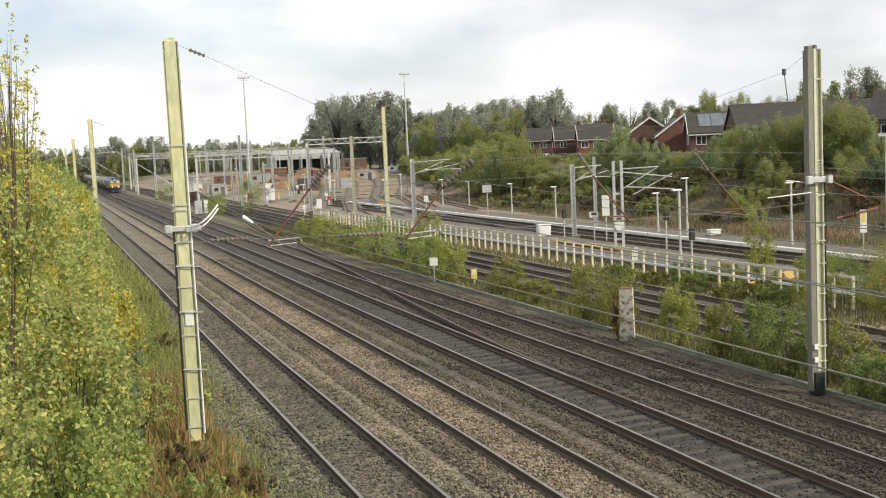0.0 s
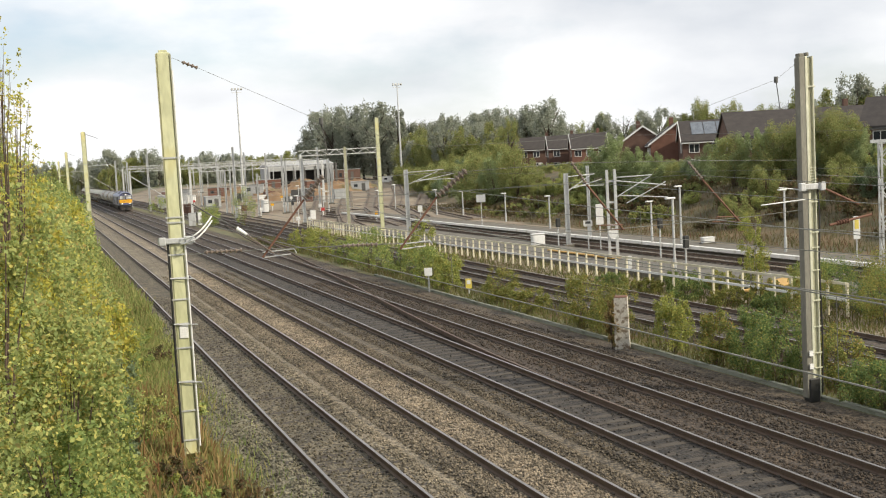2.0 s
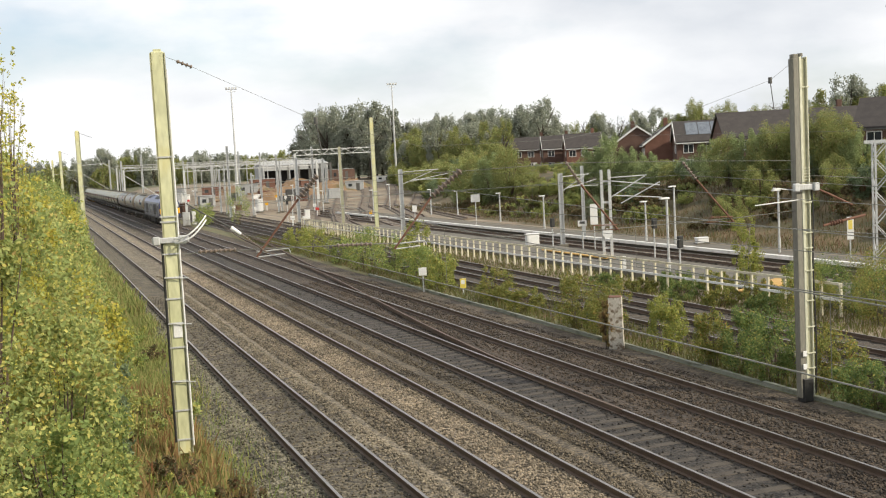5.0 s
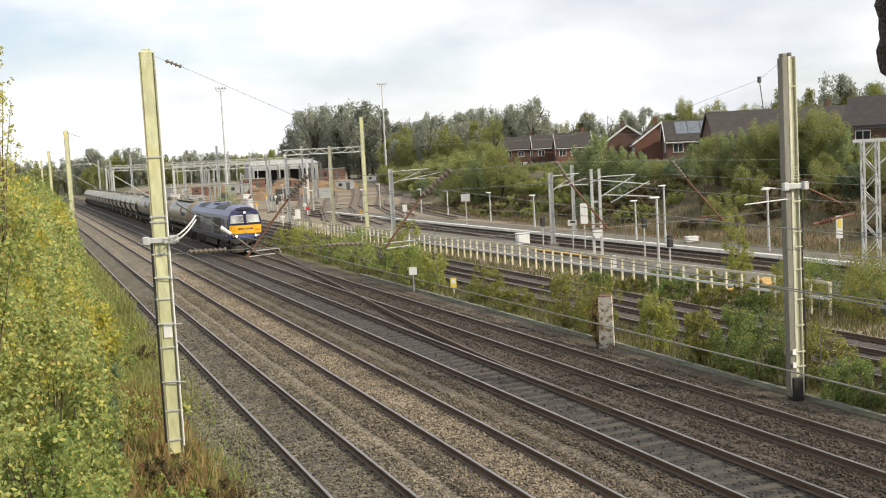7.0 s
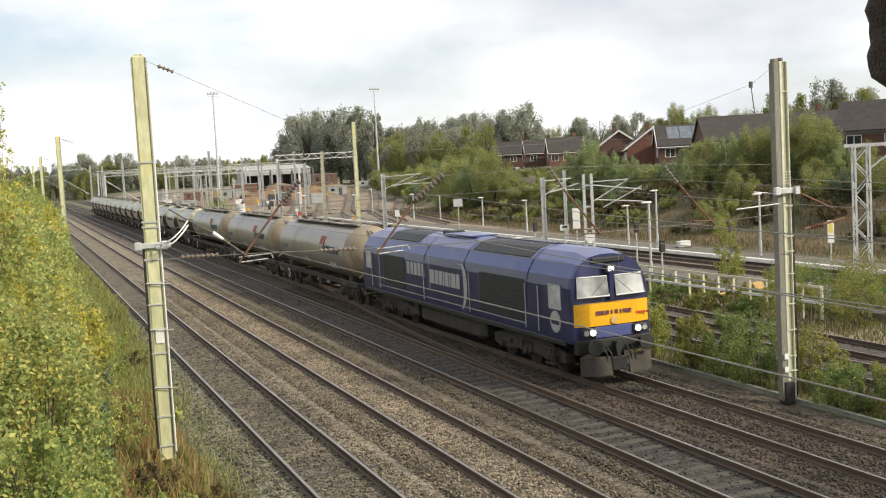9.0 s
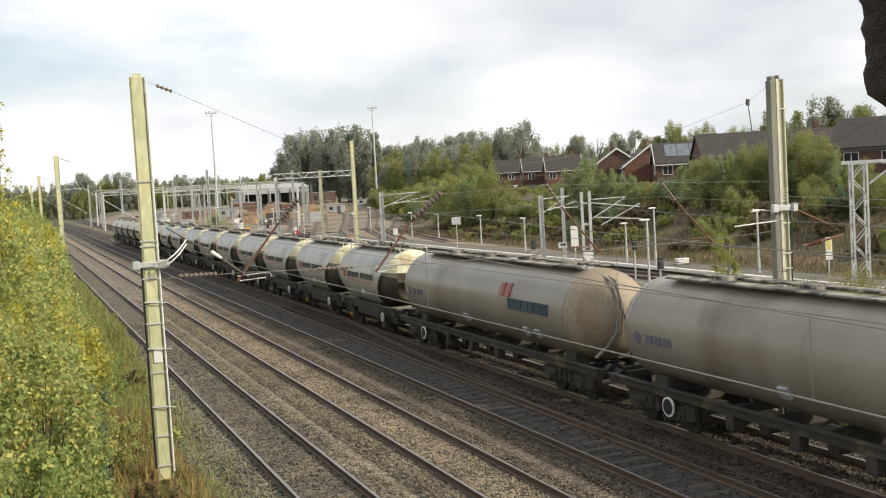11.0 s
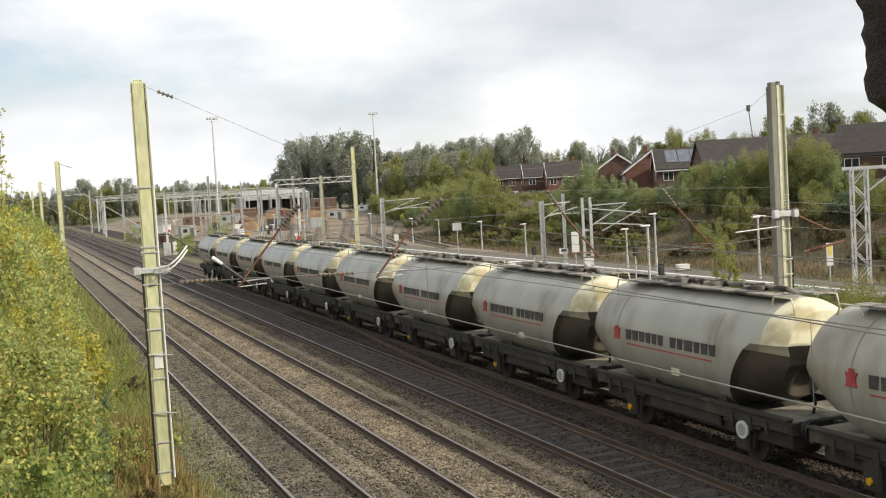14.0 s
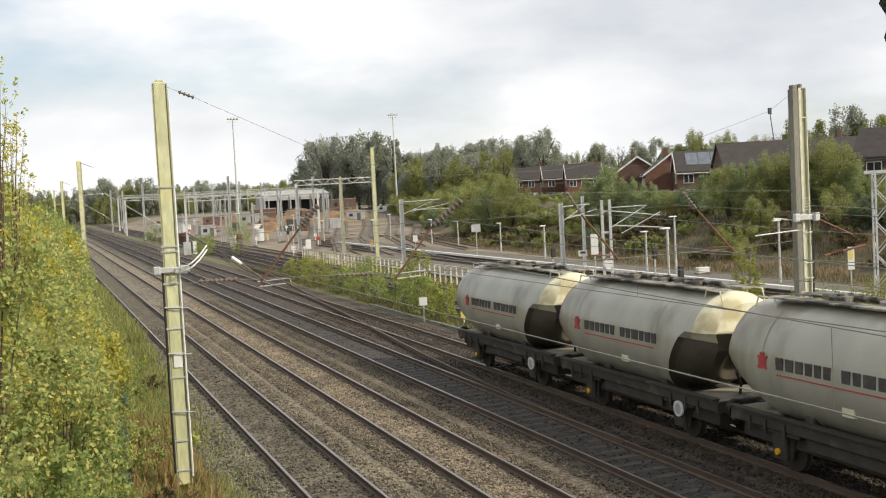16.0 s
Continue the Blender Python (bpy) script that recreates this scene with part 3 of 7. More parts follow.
def headspan():
    """Cross-span between the two near masts, with its hangers."""
    t = thing("headspan", "rusty headspan wires with ribbed brown insulators between two masts", "overhead line", m=pose(0, 0, 0))
    top = [(2.95, 25.85, 9.36), (3.68, 25.77, 9.04), (6.4, 25.32, 7.69), (8.9, 24.9, 6.95), (12.4, 24.3, 6.95), (15.6, 23.8, 7.45), (18.03, 23.41, 8.21), (18.8, 23.3, 8.75)]
    part("span_wire", path(B(), top, 0.0045, 5), WIRE, t)
    part("insulator", insulator(B(), (3.3, 25.8, 9.2), (3.68, 25.77, 9.04), 0.05, 4), PORCELAIN, t)
    for p in ((6.4, 25.32, 7.69), (18.03, 23.41, 8.21)):
        bm = rod(B(), (p[0], p[1], p[2]), (p[0] + 0.1, p[1], p[2] - 0.75), 0.012)
        rod(bm, (p[0], p[1], p[2] - 0.08), (p[0], p[1], p[2] + 0.08), 0.05)
        part("dropper", bm, STEEL_DARK, t)
    low = [(3.1, 25.86, 4.72), (5.0, 25.55, 4.72), (9.0, 24.9, 4.62), (13.0, 24.25, 4.62), (17.0, 23.6, 4.7), (18.7, 23.3, 4.8)]
    part("lower_cross_wire", path(B(), low, 0.011, 5), WIRE, t)
    up = [(3.1, 25.86, 6.25), (6.36, 25.33, 6.3), (9.83, 24.76, 6.3), (12.5, 24.32, 6.36), (15.57, 23.82, 6.25), (18.7, 23.3, 6.1)]
    part("upper_cross_wire", path(B(), up, 0.007, 5), WIRE, t)
    for a, b in (((3.5, 25.8, 4.75), (4.4, 25.65, 4.74)), ((6.7, 25.27, 4.68), (7.6, 25.13, 4.66))):
        part("insulator", insulator(B(), a, b, 0.055, 8), PORCELAIN, t)
    for (tx, ty, tz), (mx, my, mz), (bx, by, bz) in (((9.83, 24.76, 6.33), (9.07, 24.88, 5.72), (8.1, 25.04, 4.5)), ((6.36, 25.33, 6.39), (5.88, 25.41, 5.85), (4.83, 25.58, 4.53)),
                                                     ((12.49, 24.32, 6.39), (12.86, 24.26, 5.80), (13.77, 24.11, 4.61)), ((15.57, 23.82, 6.23), (15.93, 23.76, 5.75), (16.9, 23.6, 4.62))):
        a, b, c = Vector((tx, ty, tz)), Vector((mx, my, mz)), Vector((bx, by, bz))
        near = tx < 11
        part("insulator", insulator(B(), a, b, 0.10 if near else 0.05, 8 if near else 6), PORCELAIN, t, "ribbed brown insulator")
        part("registration_tube", rod(B(), b, c, 0.026), RUST, t, "rusty steel tube")
        d = 1 if near else -1
        part("steady_arm", path(B(), [c + Vector((0, 0, 0.12)), c + Vector((0.75 * d, -0.12, 0.16)), c + Vector((0.8 * d, -0.12, 0.05))], 0.014), MAST_GREY if near else RUST, t)
        part("steady_arm", path(B(), [c + Vector((0.05, 0, 0.0)), c + Vector((0.72 * d, 0.15, 0.02))], 0.014), MAST_GREY if near else RUST, t)
    bm = rod(B(), (4.28, 25.67, 5.27), (4.5, 25.62, 5.1), 0.05, 12, 0.035)
    part("strain_insulator", bm, PORCELAIN_WHITE, t, "white strain insulator")
    part("insulator", insulator(B(), (4.5, 25.62, 5.1), (5.1, 25.5, 4.6), 0.026, 12), PORCELAIN, t)
    part("jumper", path(B(), [(3.3, 25.8, 5.9), (3.7, 25.75, 5.62), (4.28, 25.67, 5.27)], 0.015), STEEL_DARK, t)


headspan()


def running_wires():
    for cx, lab in ((6.0, "first"), (9.45, "second"), (12.9, "third"), (16.1, "fourth")):
        t = thing("catenary", "thin overhead contact and messenger wires over the " + lab + " line", "overhead wire", "overhead wires")
        z = 4.62 if cx < 20 else 4.9
        for y0, y1 in ((-46, 24.8), (24.8, 98), (98, 171), (171, 245)):
            part("contact_wire", path(B(), [(cx, y0, z), (cx, y1, z)], 0.0085, 5), WIRE, t)
            part("messenger_wire", span(B(), (cx, y0, z + 1.25), (cx, y1, z + 1.25), 0.75, 0.0065), WIRE, t)
            for i in range(1, 8):
                u = i / 8
                part("dropper_wire", rod(B(), (cx, y0 + (y1 - y0) * u, z), (cx, y0 + (y1 - y0) * u, z + 1.25 - 3 * u * (1 - u)), 0.004, 4), WIRE, t)


running_wires()


# ---- walkways, fence and yard ----
def slab(name, label, x0, x1, y0, y1, z0, z1, material=CONCRETE, pieces=0):
    bm = box(B(), ((x0 + x1) / 2, (y0 + y1) / 2, (z0 + z1) / 2), (x1 - x0, y1 - y0, z1 - z0), 0.02)
    return tagged(part(name, bm, material), label, "walkway", kind="structure")


slab("pavement", "grey concrete walkway between the cream fence and a siding", 30.2, 35.0, 20, 112, -0.5, 0.02)
far_walk = slab("pavement", "grey concrete walkway with a white edge below the scrub bank", 40.25, 42.4, 20, 150, -0.5, 0.06)
for i in range(44):
    bm = box(B(), (40.06, 20 + i * 2.95 + 1.45, 0.0), (0.36, 2.92, 0.22), 0.015)
    o = part("edging_slab", bm, WHITE_EDGE, far_walk)


def fence():
    t = thing("fence", "cream post-and-rail fence beside the sidings", "fence")
    post = mesh_of("post", box(B(), (0, 0, 0.52), (0.10, 0.10, 1.3), 0.01), CREAM_RAIL)
    n = 75

    def fx(y):
        return 26.9 + (113 - y) / 80.0 * 1.5
    for i in range(n + 1):
        y = 33 + 80.0 * i / n
        o = sub_at("post", post, t, (fx(y), y, -0.05 + random.uniform(-0.03, 0.03)))
    for z in (0.50, 1.12):
        for i in range(0, n, 5):
            y0, y1 = 33 + 80.0 * i / n, 33 + 80.0 * (i + 5) / n
            bm = box(B(), ((fx(y0) + fx(y1)) / 2 - 0.07, (y0 + y1) / 2, z), (0.06, y1 - y0 + 0.05, 0.10), turn=pose(0, 0, 0, 0, 0, math.degrees(math.atan2(1.5, 80))))
            part("fence_rail", bm, WHITE_PAINT if z < 1 else CREAM_RAIL, t)
    # close pales at the far end
    pale = mesh_of("pale", box(B(), (0, 0, 0.6), (0.05, 0.22, 1.2), 0.008), CREAM_RAIL)
    for i in range(26):
        y = 96 + i * 0.75
        sub_at("pale", pale, t, (fx(y) - 0.1, y, 0))


def sub_at(name, me, parent, at):
    o = new(name, me)
    o.parent, o.location = parent, at
    return o


fence()


def orange_ramp(x, y, l, turn, z=0.12):
    bm = box(B(), (0, 0, 0), (0.7, l, 0.08), 0.01)
    o = part("crossing_board", bm, ORANGE_BOARD)
    o.matrix_basis = pose(x, y, z, 0, 0, turn)
    tagged(o, "weathered orange crossing boards on the walkway", "boardwalk", "crossing boards")


orange_ramp(32.6, 62.5, 9.0, 0)
orange_ramp(31.6, 41.0, 5.5, -70, 0.10)
orange_ramp(33.4, 42.6, 4.0, -62, 0.10)


def h_mast(x, y, h, w=0.24, material=MAST_GREY, label="slim galvanised overhead mast in the yard", arm=0):
    z = float(height(x, y))
    t = thing("overhead_line_mast", label, "overhead line mast", "yard masts", m=pose(x, y, z - 0.1, 0, 0, -15))
    a, c = w / 2, 0.018
    prof = [(-a, -a), (-a + 2 * c, -a), (-a + 2 * c, -c), (a - 2 * c, -c), (a - 2 * c, -a), (a, -a), (a, a), (a - 2 * c, a), (a - 2 * c, c), (-a + 2 * c, c), (-a + 2 * c, a), (-a, a)]
    part("shaft", loft(B(), [[(px, py, zz) for px, py in prof] for zz in (-0.2, h - z)]), material, t)
    part("footing", box(B(), (0, 0, 0.15), (w + 0.4, w + 0.4, 0.35), 0.03), CONCRETE, t)
    if arm:
        top = h - z
        part("arm_tube", rod(B(), (0, 0, top - 0.25), (arm, 0.3, top - 0.15), 0.035), MAST_GREY, t)
        part("arm_stay", rod(B(), (0, 0, top - 1.35), (arm * 0.85, 0.3, top - 0.25), 0.03), MAST_GREY, t)
        part("arm_stay", rod(B(), (arm * 0.25, 0.1, top - 1.1), (arm * 1.25, 0.3, top - 0.55), 0.03), MAST_GREY, t)
        part("arm_tube", rod(B(), (arm * 0.3, 0.1, top - 0.95), (arm * 1.3, 0.3, top - 1.0), 0.025), MAST_GREY, t)
        bm = B()
        for i in range(5):
            rod(bm, (arm * (1.0 + i * 0.05), 0.3, top - 0.55 + i * 0.02), (arm * (1.0 + i * 0.05) + 0.02, 0.3, top - 0.55 + i * 0.02), 0.09, 8)
        part("insulator", bm, PORCELAIN, t)
    return t


for x, y, h, w in ((3.9, 100.2, 10.8, 0.34), (4.05, 172, 10.95, 0.34), (4.1, 244, 10.9, 0.34)):
    box_mast(h, w, w, MAST_GREEN, "overhead_line_mast", "yellow-green box mast on the bank beside the line", "bank masts", m=pose(x, y, 0.0, 0, 0, -6), straps=(2, 4, 5.5, 6, 8))
    t = thing("mast_arm", "slim bracket wire at the head of a bank mast", "overhead wire", "mast arms", m=pose(x, y, h))
    part("arm", path(B(), [(0.2, -0.2, -0.2), (1.2, -0.2, -0.6)], 0.02), STEEL_DARK, t)
    part("boom", path(B(), [(0.15, 0, -3.0), (2.0, 0, -2.9), (6.5, -0.4, -6.0)], 0.03), MAST_GREY, t)
box_mast(11.2, 0.36, 0.36, MAST_GREEN, "overhead_line_mast", "yellow-green box mast beside the cream fence", "bank masts", m=pose(31.4, 102.2, -0.1, 0, 0, -15), straps=(2, 4, 6.5, 8.5))
box_mast(8.8, 0.34, 0.34, MAST_OLIVE, "overhead_line_mast", "olive box mast at the end of the fence", "bank masts", m=pose(32.5, 118.6, -0.1, 0, 0, -15), straps=(2, 4, 6))
for x, y, h, w, arm in ((19.2, 301, 11.4, 0.34, 0), (20.8, 282, 10.7, 0.34, 0), (19.9, 218, 10.9, 0.34, 0), (31.3, 229, 10.1, 0.3, 0), (35.5, 233, 10.0, 0.3, 0), (26.5, 158, 10.4, 0.36, 0), (34.3, 193, 10.2, 0.3, 0),
                        (30.3, 160.6, 6.3, 0.26, 0), (35.8, 166, 8.0, 0.3, 0), (30.6, 132.3, 8.0, 0.4, 0), (42.2, 170.9, 10.0, 0.34, 0), (30.1, 90.2, 6.1, 0.36, 3.4), (35.8, 70.7, 5.3, 0.30, 2.2), (40.3, 75.8, 5.7, 0.22, 0)):
    h_mast(x, y, h, w, arm=arm, label="pale galvanised mast with cantilever arms" if arm else "slim galvanised overhead mast in the yard")
# twin-leg mast with cantilevers
twin = thing("twin_mast", "pale twin-leg overhead mast with cantilever arms and a white disc", "overhead line mast", m=pose(32.8, 58.7, -0.1, 0, 0, -25))
for s in (-0.24, 0.24):
    part("leg", box(B(), (s, 0, 2.8), (0.17, 0.2, 5.6), 0.01), MAST_GREY, twin)
for z in (0.8, 2.2, 3.6, 4.9):
    part("batten", box(B(), (0, 0, z), (0.5, 0.06, 0.12)), MAST_GREY, twin)
for a, b in (((0.3, 0, 4.9), (3.3, 0, 4.5)), ((0.3, 0, 3.9), (2.4, 0, 5.1)), ((0.3, 0, 5.1), (2.5, 0, 5.15)), ((0.9, 0, 3.5), (3.3, 0, 4.7)), ((0.5, 0, 4.0), (3.4, 0, 3.75))):
    part("arm_tube", rod(B(), a, b, 0.035), MAST_GREY, twin)
part("disc_sign", rod(B(), (0, -0.16, 1.7), (0, -0.2, 1.7), 0.3, 24), WHITE_PAINT, twin, "white disc")


def lamp_post(x, y, h):
    z = max(0.06 if 40.2 < x < 45.2 else 0.0, float(height(x, y)) if x > 45.2 else 0.0)
    t = thing("lamp_post", "short grey walkway lamp post", "lamp post", "walkway lamps", m=pose(x, y, z))
    part("post", rod(B(), (0, 0, 0), (0, 0, h), 0.065, 10), MAST_GREY, t)
    part("sleeve", rod(B(), (0, 0, 0), (0, 0, 0.9), 0.09, 10), MAST_GREY, t)
    part("lantern", box(B(), (-0.14, 0, h + 0.03), (0.55, 0.22, 0.10), 0.03), WHITE_PAINT, t, "white lantern head")


for x, y, h in ((40.2, 157.6, 3.0), (45.2, 124.3, 3.1), (45.3, 115.7, 2.9), (44.0, 100.6, 2.9), (42.2, 86.8, 2.9), (41.0, 67.7, 2.8), (41.0, 63.9, 3.9), (30.6, 48.4, 4.0), (41.4, 53.3, 3.7)):
    lamp_post(x, y, h)


def sign_post(x, y, h, plate, colour, label, base=0.0, dark=None):
    t = thing("sign_post", label, "sign", "line-side signs", m=pose(x, y, base, 0, 0, -25))
    part("post", rod(B(), (0, 0, 0), (0, 0, h), 0.04, 8), MAST_GREY, t)
    part("plate", box(B(), (0, -0.06, h - plate[1] / 2), (plate[0], 0.03, plate[1]), 0.008), colour, t)
    if dark:
        part("plate_mark", box(B(), (0, -0.08, h - plate[1] * 0.35), (plate[0] * 0.6, 0.012, plate[1] * 0.4)), dark, t)
    return t


sign_post(18.9, 53.8, 1.3, (0.42, 0.42), WHITE_PAINT, "square white line-side sign on a short post", -0.3)
sign_post(19.9, 50.6, 0.9, (0.30, 0.5), SIGN_YELLOW, "yellow and white marker plate beside the bushes", -0.3, WHITE_PAINT)
sign_post(40.9, 99.5, 3.0, (0.9, 0.75), MAST_GREY, "grey board on a post above the walkway", 0.06)
sign_post(41.6, 47.5, 2.3, (0.36, 1.25), WHITE_PAINT, "white warning plates with a yellow panel on a slim post", 0.06, SIGN_YELLOW)
sign_post(35.5, 65.3, 3.1, (0.5, 1.4), WHITE_PAINT, "tall white plate on posts beside a mast", 0.0)
sign_post(34.9, 65.9, 2.0, (0.6, 0.4), WHITE_PAINT, "small white sign on a slim post", 0.0, STEEL_DARK)
sign_post(30.5, 52.8, 0.75, (0.2, 0.7), WHITE_PAINT, "short white marker post by the fence", 0.0)
sign_post(38.8, 112, 2.1, (0.5, 0.75), WHITE_PAINT, "white plate on a post at the walkway's end", -0.2)
sign_post(36.5, 121, 1.4, (0.35, 0.4), YELLOW, "small yellow marker in the yard", -0.2)
sign_post(29.5, 125, 1.2, (0.4, 0.45), WHITE_PAINT, "small white marker in the yard", -0.3)


def cabinet(x, y, w, d, h, colour, label, z=0.0):
    t = thing("trackside_cabinet", label, "cabinet", "trackside cabinets", m=pose(x, y, z, 0, 0, -12))
    part("body", box(B(), (0, 0, h / 2), (w, d, h), 0.03), colour, t)
    part("lid", box(B(), (0, 0, h + 0.02), (w + 0.08, d + 0.08, 0.05), 0.015), colour, t)
    part("door", box(B(), (0, -d / 2 - 0.01, h / 2), (w * 0.8, 0.02, h * 0.8), 0.008), colour, t)
    part("plinth", box(B(), (0, 0, -0.08), (w + 0.15, d + 0.15, 0.2), 0.02), CONCRETE, t)


cabinet(34.0, 72.1, 0.95, 0.6, 0.8, WHITE_PAINT, "white painted trackside cabinet on the walkway", 0.05)
cabinet(18.7, 147.0, 0.9, 0.7, 1.7, MAST_GREY, "tall grey trackside cabinet between the lines", -0.25)
cabinet(19.9, 148.4, 0.5, 0.5, 1.7, WHITE_PAINT, "narrow white trackside cabinet between the lines", -0.25)
cabinet(41.9, 62.1, 0.8, 0.5, 0.35, WHITE_PAINT, "low white trackside box on the walkway", 0.12)
cabinet(33.0, 170, 1.2, 0.8, 1.9, WHITE_PAINT, "white yard cabinet beside a mast", 0.1)
cabinet(33.5, 140, 0.7, 0.6, 1.2, WHITE_PAINT, "small white yard cabinet", -0.2)

# shunting signals: slim posts with a dark head
for x, y, h in ((36.0, 58.5, 1.9), (34.8, 70.3, 1.6), (30.2, 137, 2.2), (32.0, 49.5, 1.5)):
    t = thing("shunt_signal", "slim signal post with a black head by the walkway", "signal", "shunt signals", m=pose(x, y, 0.0))
    part("post", rod(B(), (0, 0, -0.3), (0, 0, h), 0.05, 8), MAST_GREY, t)
    part("head", box(B(), (0, -0.05, h + 0.1), (0.32, 0.22, 0.65), 0.04), BLACK, t, "black signal head")

# cable trough along the edge of the fourth line's ballast
def cable_run():
    t = thing("cable_trough", "olive-grey lidded cable trough along the ballast edge", "cable trough", kind="structure")
    lid = mesh_of("trough_lid", box(B(), (0, 0, 0), (0.13, 0.97, 0.05), 0.012), TROUGH)
    for i in range(48):
        o = new("trough_lid", lid)
        o.parent, o.location, o.rotation_euler = t, (TROUGH_X + random.uniform(-0.015, 0.015), 17 + i, -0.21 + random.uniform(-0.01, 0.01)), (0, 0, random.uniform(-0.012, 0.012))
    part("trough_body", box(B(), (TROUGH_X, 40.5, -0.33), (0.10, 48, 0.2)), TROUGH, t)


TROUGH = mat("trough_concrete", (0.24, 0.25, 0.20), (0.31, 0.32, 0.26), 0.85, scale=1.5, fine=30, bump=0.2, wear=(0.08, 0.09, 0.05))
TROUGH_X = 19.12
cable_run()

# leaning concrete stub with ivy among the bushes
stub = thing("concrete_post", "stained broad concrete post stub in the bushes", "post", m=pose(18.75, 33.2, -0.35, 0, 0, -35))
part("stub", loft(B(), [[(sx * w, sy * 0.2, z) for sx, sy in ((-1, -1), (1, -1), (1, 1), (-1, 1))] for z, w in ((0, 0.26), (0.9, 0.24), (1.85, 0.23))]), mat("stained_concrete", (0.50, 0.47, 0.40), (0.60, 0.56, 0.48), 0.9, scale=7, fine=20, bump=0.5, wear=(0.16, 0.12, 0.08), wear_at=0.55), stub)
part("cap", box(B(), (0, 0, 1.86), (0.44, 0.38, 0.06), 0.02), RUST, stub, "rusty cap")


def lattice(name, label, x, y, h, w=0.7, m=None):
    t = thing(name, label, "lattice mast", m=pose(x, y, -0.2, 0, 0, -30))
    for sx in (-1, 1):
        for sy in (-1, 1):
            part("leg", box(B(), (sx * w / 2, sy * w / 2, h / 2), (0.09, 0.09, h)), MAST_GREY, t)
    n = int(h / 0.75)
    for i in range(n):
        z0, z1 = h * i / n, h * (i + 1) / n
        f = 1 if i % 2 else -1
        for sy in (-1, 1):
            part("brace", rod(B(), (-f * w / 2, sy * w / 2, z0), (f * w / 2, sy * w / 2, z1), 0.028, 5), MAST_GREY, t)
            part("brace", rod(B(), (sy * w / 2, -f * w / 2, z0), (sy * w / 2, f * w / 2, z1), 0.028, 5), MAST_GREY, t)
    part("head_beam", box(B(), (0.7, 0, h), (3.0, 0.16, 0.16)), MAST_GREY, t)
    part("head_brace", rod(B(), (0.4, 0, h - 1.2), (1.9, 0, h - 0.1), 0.05), MAST_GREY, t)


lattice("lattice_mast", "grey lattice overhead mast at the foot of the bank", 39.6, 42.9, 6.6)


def flood_tower(x, y, h):
    z = float(height(x, y))
    t = thing("floodlight_tower", "tall thin floodlight tower over the yard", "floodlight", "floodlight towers", m=pose(x, y, z))
    part("mast", rod(B(), (0, 0, 0), (0, 0, h), 0.28, 8, 0.12), MAST_GREY, t)
    part("crossbar", box(B(), (0, 0, h), (2.4, 0.12, 0.12)), MAST_GREY, t)
    part("crossbar", box(B(), (0, 0, h - 0.5), (2.0, 0.1, 0.1)), MAST_GREY, t)
    for dx in (-1.0, -0.35, 0.35, 1.0):
        part("floodlight", box(B(), (dx, -0.15, h + 0.25), (0.42, 0.25, 0.4), 0.03), MAST_GREY, t)


flood_tower(81.8, 248, 23.5)
flood_tower(41.2, 235, 23.0)


def portal(x0, x1, y, z, legs=True):
    """A truss gantry over the yard lines."""
    t = thing("gantry", "grey steel truss gantry over the yard lines", "gantry", "yard gantries", m=pose(x0, y, 0))
    l = x1 - x0
    for dz in (0.0, 0.8):
        part("chord", box(B(), (l / 2, 0, z + dz), (l, 0.12, 0.12)), MAST_GREY, t)
    n = int(l / 1.2)
    for i in range(n):
        f = i % 2
        part("lacing", rod(B(), (l * i / n, 0, z + 0.8 * f), (l * (i + 1) / n, 0, z + 0.8 * (1 - f)), 0.05, 5), MAST_GREY, t)
    if legs:
        for x in (0.3, l - 0.3):
            part("leg", box(B(), (x, 0, z / 2), (0.35, 0.35, z + 0.4)), MAST_GREY, t)


portal(39.0, 52.5, 170.5, 8.6)
portal(19.5, 66, 262, 8.0)
portal(22, 74, 320, 9.0)
portal(24, 48, 190, 7.0)


# cross-wires from the second row of masts
t = thing("headspan", "thin headspan wires between far box masts", "overhead line")
part("span_wire", path(B(), [(4.1, 100, 7.6), (14, 100.3, 7.3), (24, 100.6, 7.5), (31.2, 101, 8.6)], 0.018, 5), WIRE, t)
part("lower_cross_wire", path(B(), [(4.1, 100, 5.0), (18, 100.4, 4.9), (31.2, 101, 5.0)], 0.016, 5), WIRE, t)
t = thing("feeder_wires", "long thin feeder wires across the sidings", "overhead wire")
for a, b in (((30.3, 90.2, 5.7), (46, 20, 5.2)), ((31.4, 102, 9.4), (42, 20, 6.4)), ((19, 23.3, 5.7), (40, 18, 4.9))):
    part("feeder_wire", span(B(), a, b, 0.35, 0.008), WIRE, t)


YARD_BED = mat("yard_trackbed", (0.15, 0.12, 0.088), (0.21, 0.17, 0.125), 0.9, scale=0.8, fine=12, bump=0.5, wear=(0.10, 0.08, 0.058))


